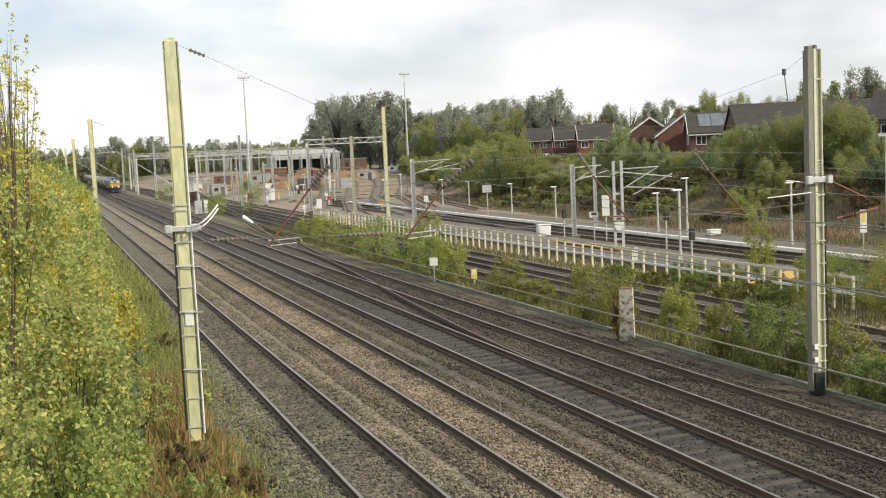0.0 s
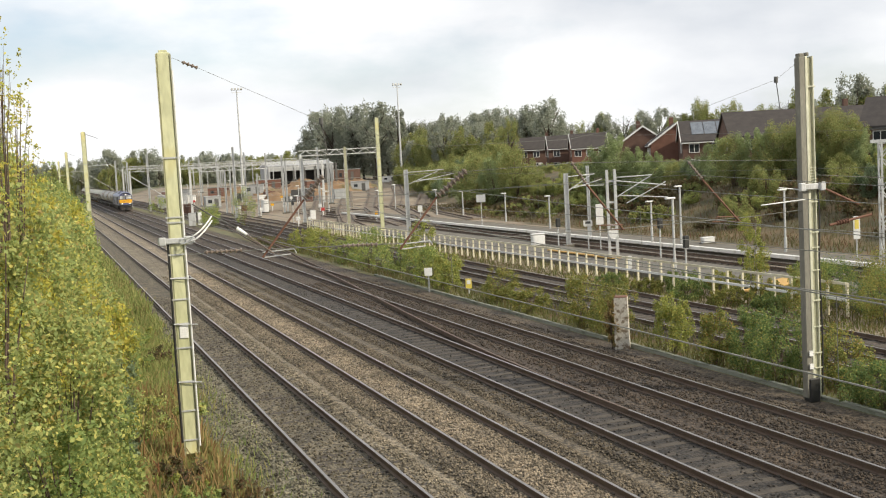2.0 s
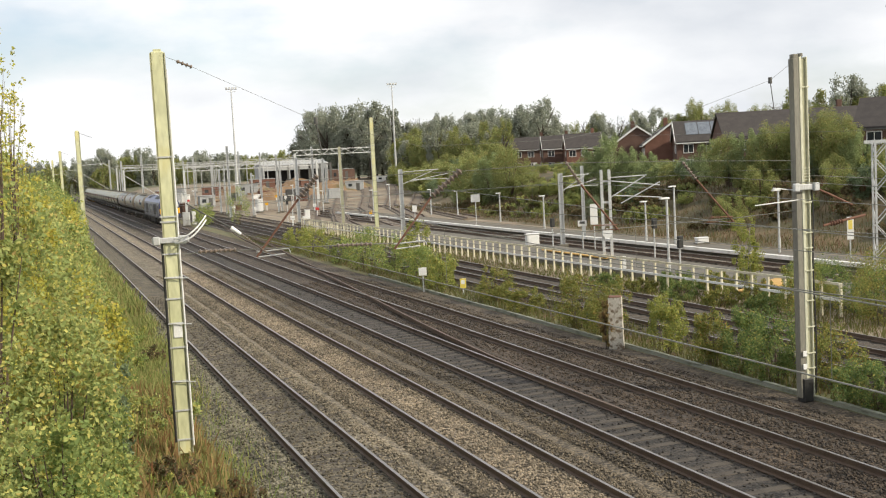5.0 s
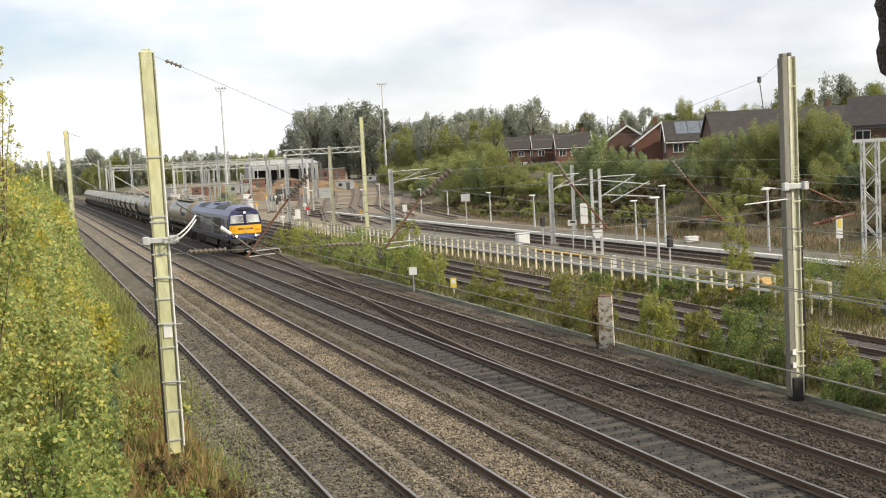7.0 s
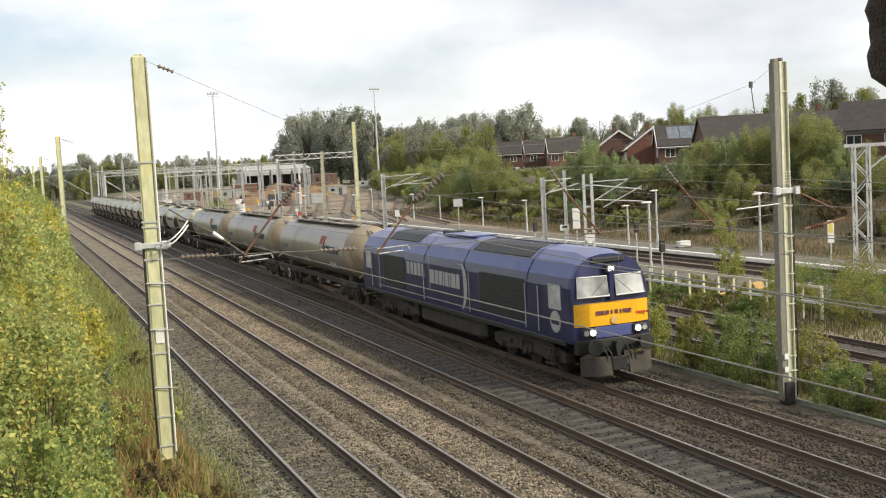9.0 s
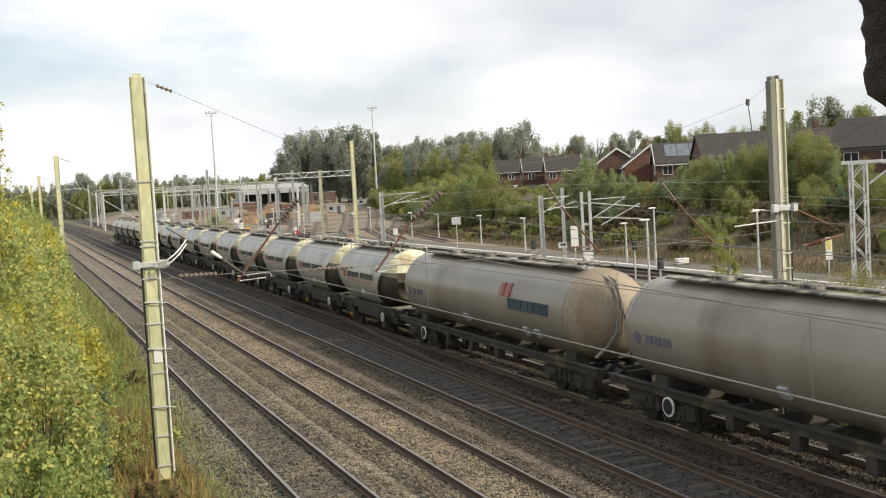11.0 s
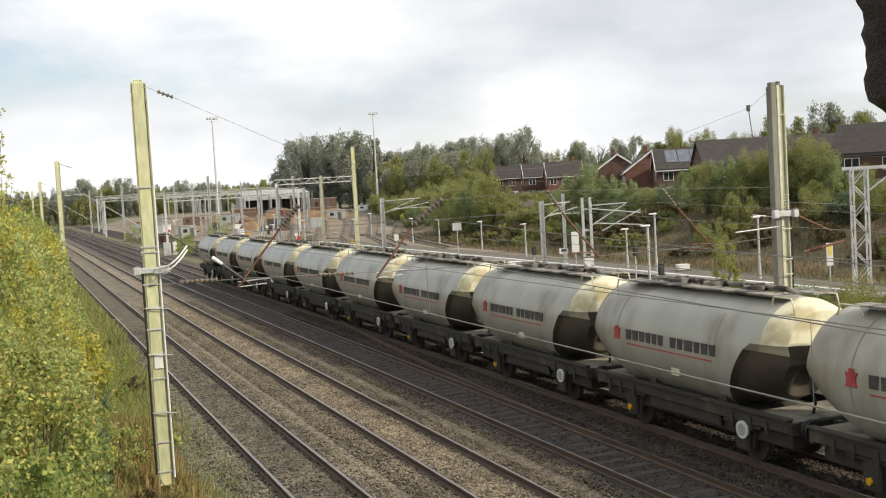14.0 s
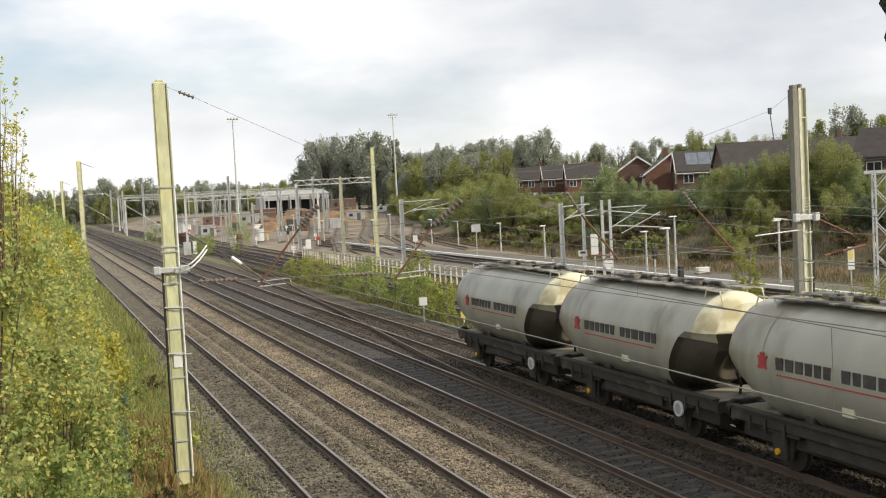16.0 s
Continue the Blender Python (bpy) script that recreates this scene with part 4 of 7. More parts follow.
# sidings that swing away to the yard sheds
def swung_track(offs):
    t = thing("yard_track", "rusty yard track that curves away over brown ballast", "railway track", "yard tracks", kind="structure")
    ctl = [(31.5 + offs, 108), (35 + offs, 128), (43 + offs, 160), (56 + offs * 1.3, 205), (78 + offs * 1.6, 285)]
    pts = []
    for (xa, ya), (xb, yb) in zip(ctl, ctl[1:]):
        pts += [(xa + (xb - xa) * i / 16, ya + (yb - ya) * i / 16) for i in range(16)]
    pts.append(ctl[-1])
    for d in (-0.7525, 0.7525):
        part("rail", loft(B(), [[(x + d + a, y, float(height(x, y)) + 0.24 + b) for a, b in ((-0.05, 0.06), (0.05, 0.06), (0.05, -0.1), (-0.05, -0.1))] for x, y in pts]), RAIL, t)
    part("trackbed", loft(B(), [[(x - 1.5, y, float(height(x, y)) - 0.3), (x - 1.2, y, float(height(x, y)) + 0.14), (x + 1.2, y, float(height(x, y)) + 0.14), (x + 1.5, y, float(height(x, y)) - 0.3)] for x, y in pts], closed=True), YARD_BED, t)


for o_ in (-4.0, 0.0, 4.2, 8.4, 12.6):
    swung_track(o_)


def shed():
    t = thing("depot_shed", "long grey depot shed with dark open doorways", "shed", m=pose(60, 300, 2.3, 0, 0, -6))
    w, d, h = 18, 26, 5.4
    part("wall_back", box(B(), (w / 2, d, h / 2), (w, 0.3, h)), SHED_GREY, t)
    for x in (0, w):
        part("wall_side", box(B(), (x, d / 2, h / 2), (0.3, d, h)), SHED_GREY, t)
    part("fascia", box(B(), (w / 2, -0.1, h - 0.75), (w + 0.4, 0.3, 1.5)), SHED_GREY, t)
    part("roof", loft(B(), [[(x, -0.5, h), (x, d / 2, h + 1.2), (x, d + 0.3, h), (x, d + 0.3, h - 0.2), (x, -0.5, h - 0.2)] for x in (-0.4, w + 0.4)]), SHED_GREY, t)
    for i in range(6):
        part("door_pier", box(B(), (w * (i + 0.5) / 6 + 2.4, 0, h / 2), (0.6, 0.5, h)), STEEL_DARK, t)
    # near-black sheet across the shed stands in for the shade inside
    part("shade_sheet", box(B(), (w / 2, 3.0, h / 2), (w - 0.5, 0.2, h)), SHED_DARK, t)


shed()


def hut(x, y, w, d, h, colour, label):
    t = thing("yard_hut", label, "hut", "yard huts", m=pose(x, y, float(height(x, y)) - 0.05, 0, 0, random.uniform(-20, 5)))
    part("body", box(B(), (0, 0, h / 2), (w, d, h), 0.03), colour, t)
    part("roof", box(B(), (0, 0, h + 0.06), (w + 0.2, d + 0.2, 0.14), 0.03), SHED_GREY, t)
    part("door", box(B(), (w * 0.2, -d / 2 - 0.02, h * 0.42), (0.8, 0.04, h * 0.8)), STEEL_DARK, t)
    part("window", box(B(), (-w * 0.22, -d / 2 - 0.02, h * 0.6), (0.8, 0.04, h * 0.3)), GLASS_DARK, t)


hut(31.5, 215, 3.0, 2.2, 2.3, SHED_GREY, "pale grey cabin in the yard")
hut(26.2, 235, 6.0, 2.6, 2.7, SHED_GREY, "grey cabin in the yard")
hut(44, 238, 4.5, 2.6, 2.3, SHED_GREY, "pale container cabin in the yard")
hut(52, 262, 6.0, 2.5, 2.6, BRICK, "rust-red container in the yard")
hut(58, 240, 4.0, 2.5, 2.4, BRICK, "rust-red storage box below the shed")
hut(37.5, 250, 3.5, 2.4, 2.2, BRICK, "red-brown worn container in the yard")
hut(29.0, 262, 4.5, 2.4, 3.2, BRICK, "brown container between masts")
hut(66, 230, 4.0, 2.2, 2.0, SHED_GREY, "low pale van-sized cabin near the sidings")
hut(83.0, 304, 8.0, 5.0, 3.6, BRICK_DARK, "low brown brick depot building beside the shed")
hut(85.5, 270, 4.5, 2.0, 1.5, WHITE_PAINT, "white van-sized box parked on the gravel")
hut(91.0, 272, 3.5, 2.0, 1.4, WHITE_PAINT, "white storage box parked on the gravel")
hut(48, 205, 3.0, 2.0, 2.2, STEEL_DARK, "dark plant box on the earth bank")
# crates, bins and stacks that stand about in the yard
litter = random.Random(52)
for i in range(22):
    y = litter.uniform(185, 292)
    x = y * litter.uniform(0.115, 0.27)
    w, d, h = litter.uniform(1.0, 3.2), litter.uniform(0.9, 1.6), litter.uniform(0.8, 2.0)
    tone, word = litter.choice(((WHITE_PAINT, "white"), (BRICK, "rust-red"), (STEEL_DARK, "dark grey"), (SHED_GREY, "pale grey"), (BRICK_DARK, "brown")))
    t = thing("storage_crate", word + " steel storage crate standing in the yard", "crate", "yard crates", m=pose(x, y, float(height(x, y)) - 0.05, 0, 0, litter.uniform(-35, 20)))
    part("body", box(B(), (0, 0, h / 2), (w, d, h), 0.03), tone, t)
    part("lid", box(B(), (0, 0, h + 0.04), (w + 0.1, d + 0.1, 0.08), 0.02), tone, t)
    for q in (-0.3, 0.0, 0.3):
        part("rib", box(B(), (q * w, -d / 2 - 0.03, h / 2), (0.08, 0.06, h * 0.94)), tone, t)


# mounds of brown earth between the yard lines
def earth_heap(x, y, rx, ry, h, seed):
    g = np.random.default_rng(seed)
    nr, na = 7, 22
    lump = 1 + g.normal(0, 0.10, (nr + 1, na))
    z0 = float(height(x, y)) - 0.25
    bm = B()
    rows = []
    for i in range(nr):
        u = 1 - i / nr
        rows.append([(math.cos(a) * rx * u * lump[i, j], math.sin(a) * ry * u * lump[i, j], h * (1 - u * u) ** 1.3 * float(lump[i, (j * 5) % na])) for j, a in enumerate([2 * math.pi * k / na for k in range(na)])])
    loft(bm, rows)
    t = part("earth_mound", bm, HEAP_EARTH, smooth=True)
    t.location = (x, y, z0)
    tagged(t, "low mound of bare orange-brown earth in the yard", "mound", "yard mounds")


HEAP_EARTH = mat("bare_earth", (0.21, 0.13, 0.07), (0.30, 0.20, 0.12), 0.95, scale=0.5, fine=9, bump=0.6, wear=(0.12, 0.10, 0.05), wear_at=0.58)
for i, (d, y, rx, ry, h) in enumerate(((0.205, 214, 4.5, 6.0, 1.7), (0.222, 226, 6.0, 6.0, 2.2), (0.243, 222, 5.5, 5.0, 1.8), (0.262, 232, 6.5, 6.0, 2.4), (0.195, 240, 5.0, 6.0, 2.0), (0.232, 252, 7.0, 6.0, 2.6), (0.172, 252, 5.0, 5.0, 1.8), (0.283, 240, 6.0, 5.0, 2.2), (0.152, 232, 3.5, 5.0, 1.3))):
    earth_heap(d * y, y, rx, ry, h, 900 + i)

# the thicket of masts, signals and lamps in the yard
yard = random.Random(33)
for i in range(34):
    y = yard.uniform(165, 340)
    x = yard.uniform(20.5, 20.5 + y * 0.17)
    h_mast(x, y, yard.choice((7.2, 8.2, 9.0, 9.6)), yard.choice((0.2, 0.24, 0.3)), label="slim galvanised mast among the yard lines")
for i in range(12):
    y = yard.uniform(130, 300)
    x = 28.5 + yard.uniform(0, y * 0.14)
    t = thing("yard_lamp", "short grey yard lamp with a white head", "lamp post", "yard lamps", m=pose(x, y, float(height(x, y)) - 0.1))
    part("post", rod(B(), (0, 0, 0), (0, 0, 3.6), 0.07, 8), MAST_GREY, t)
    part("lantern", box(B(), (-0.15, 0, 3.65), (0.55, 0.25, 0.12), 0.03), WHITE_PAINT, t)
for i in range(14):
    y = yard.uniform(125, 280)
    x = 28.0 + yard.uniform(0, y * 0.12)
    t = thing("marker_post", "small pale marker post in the yard", "marker post", "yard markers", m=pose(x, y, float(height(x, y)) - 0.05, 0, 0, -15))
    part("post", box(B(), (0, 0, 0.5), (0.12, 0.12, 1.0), 0.02), WHITE_PAINT, t)
    part("plate", box(B(), (0, -0.08, 1.1), (0.5, 0.04, 0.45), 0.01), yard.choice((WHITE_PAINT, WHITE_PAINT, YELLOW, RED)), t)


# ---- houses on the bank ----
def house(x, y, turn, w, d, eaves, rise, wall, roof, label, z=None, solar=False, barge=True, cols=3):
    """A two-storey house: the gable ends are at the local x ends, the ridge runs along x."""
    z = (float(height(x, y)) if z is None else z) - 0.3
    t = thing("house", label, "house", "houses on the bank", m=pose(x, y, z, 0, 0, turn))
    bm = loft(B(), [[(sx, -d / 2, 0), (sx, d / 2, 0), (sx, d / 2, eaves), (sx, 0, eaves + rise), (sx, -d / 2, eaves)] for sx in (-w / 2, w / 2)])
    part("wall", bm, wall, t)
    o, th = 0.35, 0.18
    for s in (-1, 1):
        k = rise / (d / 2)
        bm = loft(B(), [[(sx, 0, eaves + rise + th), (sx, s * (d / 2 + o), eaves - k * o + th), (sx, s * (d / 2 + o), eaves - k * o), (sx, 0, eaves + rise)] for sx in (-w / 2 - 0.25, w / 2 + 0.25)])
        part("roof", bm, roof, t)
        part("gutter", box(B(), (0, s * (d / 2 + o), eaves - k * o - 0.06), (w + 0.4, 0.12, 0.12)), WHITE_PAINT if barge else STEEL_DARK, t)
        if barge:
            for sx in (-w / 2 - 0.28, w / 2 + 0.28):
                bm = loft(B(), [[(sx - 0.04, yy, zz), (sx + 0.04, yy, zz), (sx + 0.04, yy, zz - 0.28), (sx - 0.04, yy, zz - 0.28)] for yy, zz in ((0, eaves + rise + th + 0.02), (s * (d / 2 + o), eaves - k * o + th + 0.02))])
                part("bargeboard", bm, WHITE_PAINT, t)
    part("chimney", box(B(), (w * 0.3, 0.3, eaves + rise + 0.3), (0.6, 0.6, 1.5), 0.03), wall, t)

    def win(px, py, pz, along_x, ww=1.3, hh=1.15):
        wd = sub_at("window", mesh_of("window", box(B(), (0, 0, 0), (ww, 0.06, hh) if along_x else (0.06, ww, hh)), GLASS_DARK), t, (px, py, pz))
        bm = B()
        a = 0.07
        for q in (-0.5, 0.0, 0.5):
            box(bm, (q * ww, 0, 0) if along_x else (0, q * ww, 0), (a, 0.1, hh) if along_x else (0.1, a, hh))
        for q in (-0.5, 0.5):
            box(bm, (0, 0, q * hh), (ww + a, 0.1, a) if along_x else (0.1, ww + a, a))
        part("window_frame", bm, WHITE_PAINT, wd)
    for s in (-1, 1):
        for i in range(cols):
            px = -w / 2 + w * (i + 0.5) / cols
            for pz in (eaves * 0.28, eaves * 0.76):
                win(px, s * (d / 2 + 0.02), pz, True)
        win(s * (w / 2 + 0.02), -d * 0.18, eaves * 0.76, False)
        win(s * (w / 2 + 0.02), d * 0.18, eaves * 0.28, False)
    part("door", box(B(), (w * 0.1, -d / 2 - 0.03, 1.0), (0.9, 0.08, 2.0)), WHITE_PAINT, t)
    if solar:
        k = rise / (d / 2)
        for i in range(4):
            bm = loft(B(), [[(-w * 0.35 + i * 1.7 + dx, yy, eaves + rise + th + 0.08 - k * -yy), (-w * 0.35 + i * 1.7 + dx, yy, eaves + rise + th + 0.03 - k * -yy)] for dx, yy in ((0, -0.5), (1.6, -0.5), (1.6, -2.9), (0, -2.9))], closed=False)
            bmesh.ops.contextual_create(bm, geom=bm.verts[:])
            bmesh.ops.convex_hull(bm, input=bm.verts[:])
            part("solar_panel", bm, SOLAR, t)
    return t


house(102, 215, -25, 8, 7, 5.0, 2.4, BRICK_DARK, ROOF_TILE, "brown brick semi with a dark tiled roof and white windows", 3.4, cols=3)
house(102.5, 203, -22, 6.5, 7, 5.0, 2.4, BRICK_DARK, ROOF_TILE, "brown brick house with white-framed windows on the bank", 3.3, cols=2)
house(103.5, 194, -22, 7, 7, 5.0, 2.6, BRICK, ROOF_TILE, "brick house with a dark tiled roof beside others", 3.1, cols=3)
house(87.2, 146, 62, 9, 7.5, 4.4, 2.6, BRICK_DARK, ROOF_TILE, "brick house with a white bargeboard seen past shrubs", 3.4)
house(86.8, 136, 62, 8, 7.5, 4.8, 2.7, BRICK, ROOF_TILE, "red brick house with white bargeboards on its gable", 2.9)
house(87.2, 127, -28, 9, 7.5, 4.3, 2.6, BRICK_DARK, ROOF_TILE, "brick house with solar panels on a dark roof", 3.5, solar=True)
house(90.5, 113, -24, 19, 8, 4.8, 2.9, BRICK_DARK, ROOF_TILE, "dark-roofed brick house above the scrub bank", 3.2, cols=4, barge=False)
house(78.0, 79.5, -52, 10, 8, 4.6, 2.6, BRICK_DARK, ROOF_TILE, "brown brick house with a dark roof near the bank's top", 3.4, barge=False)


# ---- plants ----
def stems(bm, rng, h, n=6, r=0.03, spread=0.5):
    for i in range(n):
        a = rng.uniform(0, 2 * math.pi)
        d = Vector((math.cos(a), math.sin(a), 0)) * spread * rng.uniform(0.3, 1.0)
        p0, p1, p2 = Vector((d.x * 0.15, d.y * 0.15, -0.2)), Vector((d.x * 0.5, d.y * 0.5, h * 0.45)), Vector((d.x, d.y, h * rng.uniform(0.7, 0.95)))
        rod(bm, p0, p1, r, 5, r * 0.7)
        rod(bm, p1, p2, r * 0.7, 5, r * 0.2)
    return bm


VEG = {}


def bush_meshes(key, seed, radii, leaves, size, material, lumps, spread, bark, n_stem, r):
    if key not in VEG:
        rng = np.random.default_rng(seed)
        pts = clump_points(rng, leaves, radii, lumps, spread, 0.0)
        VEG[key] = (quads_mesh("foliage", leaf_quads(rng, pts, size), material), mesh_of("stems", stems(B(), rng, radii[2] * 1.8, n_stem, r, min(radii[0], radii[1]) * 0.8), bark))
    return VEG[key]


def bush(x, y, z, key, label, group, scale=1.0, turn=0.0, category="bush", name="bush", **kw):
    leaf, stem = bush_meshes(key, **kw)
    t = thing(name, label, category, group, m=pose(x, y, z, 0, 0, turn) @ Matrix.Diagonal((scale, scale, scale, 1)))
    t.matrix_basis = pose(x, y, z, 0, 0, turn)
    t.scale = (scale, scale, scale)
    for nm, me in (("foliage", leaf), ("branchwork", stem)):
        o = new(nm, me)
        o.parent = t
        if nm == "branchwork":
            tagged(o, kind="stuff")


def near_kw(seed, radii, leaves, material, size=0.10, lumps=26, spread=0.34, bark=TWIG, n_stem=9, r=0.03):
    return dict(seed=seed, radii=radii, leaves=leaves, size=size, material=material, lumps=lumps, spread=spread, bark=bark, n_stem=n_stem, r=r)


# the autumn thicket on the left bank
rng = random.Random(7)
THICKET = [
    (-1.00, 19.0, 7.9, 1.10, LEAF_LEFT), (-0.70, 22.5, 7.3, 1.10, LEAF_YELLOW), (-0.50, 26.5, 7.2, 1.20, LEAF_LEFT), (-0.10, 31.0, 6.9, 1.30, LEAF_LEFT), (-1.20, 16.2, 5.8, 1.00, LEAF_LEFT), (0.10, 19.5, 4.6, 1.00, LEAF_LEFT),
    (0.30, 22.8, 5.0, 1.00, LEAF_LEFT), (0.00, 17.6, 3.2, 0.90, LEAF_GREEN), (0.59, 20.6, 3.2, 0.85, LEAF_GREEN), (0.93, 23.6, 3.3, 0.80, LEAF_SILVER), (0.84, 26.0, 4.6, 1.00, LEAF_YELLOW), (1.16, 27.6, 3.9, 0.90, LEAF_LEFT),
    (0.46, 29.5, 5.2, 1.20, LEAF_LEFT), (1.36, 31.0, 3.4, 0.90, LEAF_GREEN), (0.00, 15.6, 2.0, 0.90, LEAF_GREEN), (0.43, 18.0, 1.9, 0.80, LEAF_GREEN), (0.85, 21.3, 1.7, 0.60, LEAF_LEFT), (0.36, 35.0, 5.4, 1.40, LEAF_LEFT),
    (1.20, 36.5, 3.7, 1.10, LEAF_LEFT), (0.08, 40.0, 6.5, 1.70, LEAF_LEFT), (0.90, 42.0, 4.2, 1.30, LEAF_LEFT), (0.16, 47.0, 6.2, 1.90, LEAF_YELLOW), (1.26, 48.5, 3.6, 1.20, LEAF_GREEN), (0.83, 54.0, 4.6, 1.60, LEAF_GREEN),
    (0.24, 58.0, 6.2, 2.10, LEAF_LEFT), (1.43, 61.0, 3.6, 1.30, LEAF_GREEN), (1.03, 68.0, 4.8, 1.80, LEAF_GREEN), (1.80, 75.0, 3.4, 1.40, LEAF_GREEN), (0.88, 82.0, 5.6, 2.20, LEAF_GREEN), (2.00, 92.0, 3.8, 1.60, LEAF_GREEN),
    (1.48, 104.0, 5.6, 2.20, LEAF_GREEN), (1.91, 118.0, 5.2, 2.20, LEAF_GREEN), (1.20, 135.0, 6.0, 2.60, LEAF_GREEN), (1.80, 155.0, 6.2, 2.70, LEAF_GREEN), (-1.00, 180.0, 7.6, 4.00, LEAF_GREEN), (-4.00, 215.0, 8.4, 5.00, LEAF_GREEN),
    (-3.00, 95.0, 7.0, 3.00, LEAF_GREEN), (-2.50, 70.0, 7.2, 2.40, LEAF_LEFT)
]
for i, (x, y, top, rad, lm) in enumerate(THICKET):
    z = float(height(x, y))
    hz = max(0.6, (top - z) / 2)
    n = int(7600 * (rad * rad * hz) ** 0.62 / 1.6 * (1.0 if y < 50 else 0.45))
    what = {LEAF_LEFT: "green and ochre autumn bush", LEAF_YELLOW: "yellowing birch-like bush", LEAF_SILVER: "grey-green willow bush", LEAF_GREEN: "dull green bush"}[lm]
    bush(x, y, z - 0.1, "thicket%d" % i, what + " in the thicket on the bank", "bank thicket", 1.0, rng.uniform(0, 360),
         **near_kw(100 + i, (rad, rad * 1.15, hz), min(n, 22000), lm, size=0.09 if y < 32 else 0.12 if y < 60 else 0.2, lumps=int(34 * max(1.0, hz / rad)), spread=0.30 if y < 60 else 0.38))
# thin overhanging birch sprays against the sky
for i, (x, y, z0, h) in enumerate(((-0.55, 18.6, 5.9, 3.6), (-0.40, 21.5, 5.6, 3.4), (-0.85, 17.5, 5.6, 3.9), (-0.75, 20.5, 5.6, 3.2), (-0.3, 24.0, 5.4, 2.4))):
    bush(x, y, z0, "spray%d" % i, "sparse birch top with small yellow leaves", "bank thicket", 1.0, 40 * i, name="birch_sapling", category="tree", **near_kw(170 + i, (0.55, 0.7, h / 2), 700, LEAF_YELLOW, size=0.055, lumps=70, spread=0.13, n_stem=12, r=0.012))

# brown ivy on the flank of the concrete stub
bush(18.45, 33.35, -0.35, "ivy", "withered brown ivy climbing the concrete stub", "line-side bushes", 1.0, 0, category="ivy", name="ivy", **near_kw(388, (0.26, 0.34, 1.0), 2600, LEAF_DRY, size=0.07, lumps=40, spread=0.3, n_stem=5, r=0.012))

# bushes between the running lines and the sidings
MID = [(20.2, 88, 1.9, 1.3, LEAF_BRIGHT), (20.0, 81, 2.3, 1.5, LEAF_BRIGHT), (20.2, 74, 1.7, 1.3, LEAF_GREEN), (20.0, 68, 2.7, 1.3, LEAF_GREEN), (20.6, 64, 2.2, 1.2, LEAF_GREEN), (20.2, 57, 2.0, 1.2, LEAF_GREEN), (20.6, 59.5, 3.4, 0.9, LEAF_BRIGHT), (20.0, 54, 1.9, 1.1, LEAF_BRIGHT),
       (20.3, 47.5, 1.5, 1.1, LEAF_OCHRE), (20.0, 43.5, 0.9, 1.0, LEAF_OCHRE), (19.7, 38.0, 1.9, 1.0, LEAF_OCHRE), (19.8, 35.8, 2.1, 1.0, LEAF_OCHRE), (19.6, 31.3, 1.9, 0.75, LEAF_BRIGHT), (19.7, 28.8, 1.5, 0.7, LEAF_OCHRE), (19.8, 27.2, 1.7, 0.8, LEAF_LOW), (19.7, 25.6, 2.0, 1.0, LEAF_LOW),
       (20.4, 24.0, 1.7, 0.9, LEAF_OCHRE), (19.6, 21.6, 1.1, 1.1, LEAF_LOW), (20.4, 20.3, 1.4, 1.2, LEAF_OCHRE), (28.9, 31.5, 1.8, 1.5, LEAF_OCHRE), (30.6, 33.6, 1.6, 1.4, LEAF_LOW), (28.6, 38.0, 0.9, 1.1, LEAF_OCHRE), (29.2, 42.0, 1.0, 1.0, LEAF_OCHRE), (29.2, 45.5, 0.8, 1.0, LEAF_LOW), (33, 31.0, 2.6, 1.6, LEAF_LOW),
       (36, 33.0, 2.8, 1.6, LEAF_BRIGHT), (30.2, 36.5, 2.0, 1.4, LEAF_LOW), (32.6, 35.6, 2.2, 1.5, LEAF_OCHRE), (28.2, 34.6, 1.6, 1.3, LEAF_OCHRE), (31.6, 39.0, 1.7, 1.1, LEAF_BRIGHT), (27.4, 36.2, 0.7, 0.9, LEAF_LOW), (27.2, 39.2, 0.6, 1.0, LEAF_OCHRE), (27.2, 42.0, 0.75, 1.0, LEAF_LOW), (27.0, 45.4, 0.5, 0.9, LEAF_OCHRE), (27.0, 48.6, 0.5, 0.9, LEAF_LOW), (24.0, 137.6, 4.8, 1.7, LEAF_GREEN), (20.7, 144.2, 1.9, 1.5, LEAF_GREEN), (22.5, 158, 2.4, 1.6, LEAF_GREEN), (20.0, 205, 3.2, 1.8, LEAF_GREEN)]
for i, (x, y, top, rad, lm) in enumerate(MID):
    hz = (top + 0.35) / 2
    what = {LEAF_OCHRE: "ochre and green low bush", LEAF_LEFT: "ochre and green low bush", LEAF_LOW: "green leafy bush", LEAF_GREEN: "green leafy bush", LEAF_BRIGHT: "light green sapling bush"}[lm]
    bush(x, y, -0.4, "mid%d" % i, what + " beside the sidings", "line-side bushes", 1.0, rng.uniform(0, 360),
         **near_kw(300 + i, (rad, rad * 1.1, hz), int(7500 * (1.0 if y < 50 else 0.7)), lm, size=0.065 if y < 50 else 0.09, lumps=60, spread=0.24, n_stem=12, r=0.014))
bush(30.7, 42.0, -0.2, "birch", "slim light green birch sapling by the walkway", "line-side bushes", 1.0, 0, category="tree", name="birch_sapling", **near_kw(390, (0.8, 0.8, 1.85), 7000, LEAF_BRIGHT, size=0.075, lumps=60, spread=0.24, bark=BARK_BIRCH, n_stem=4, r=0.04))


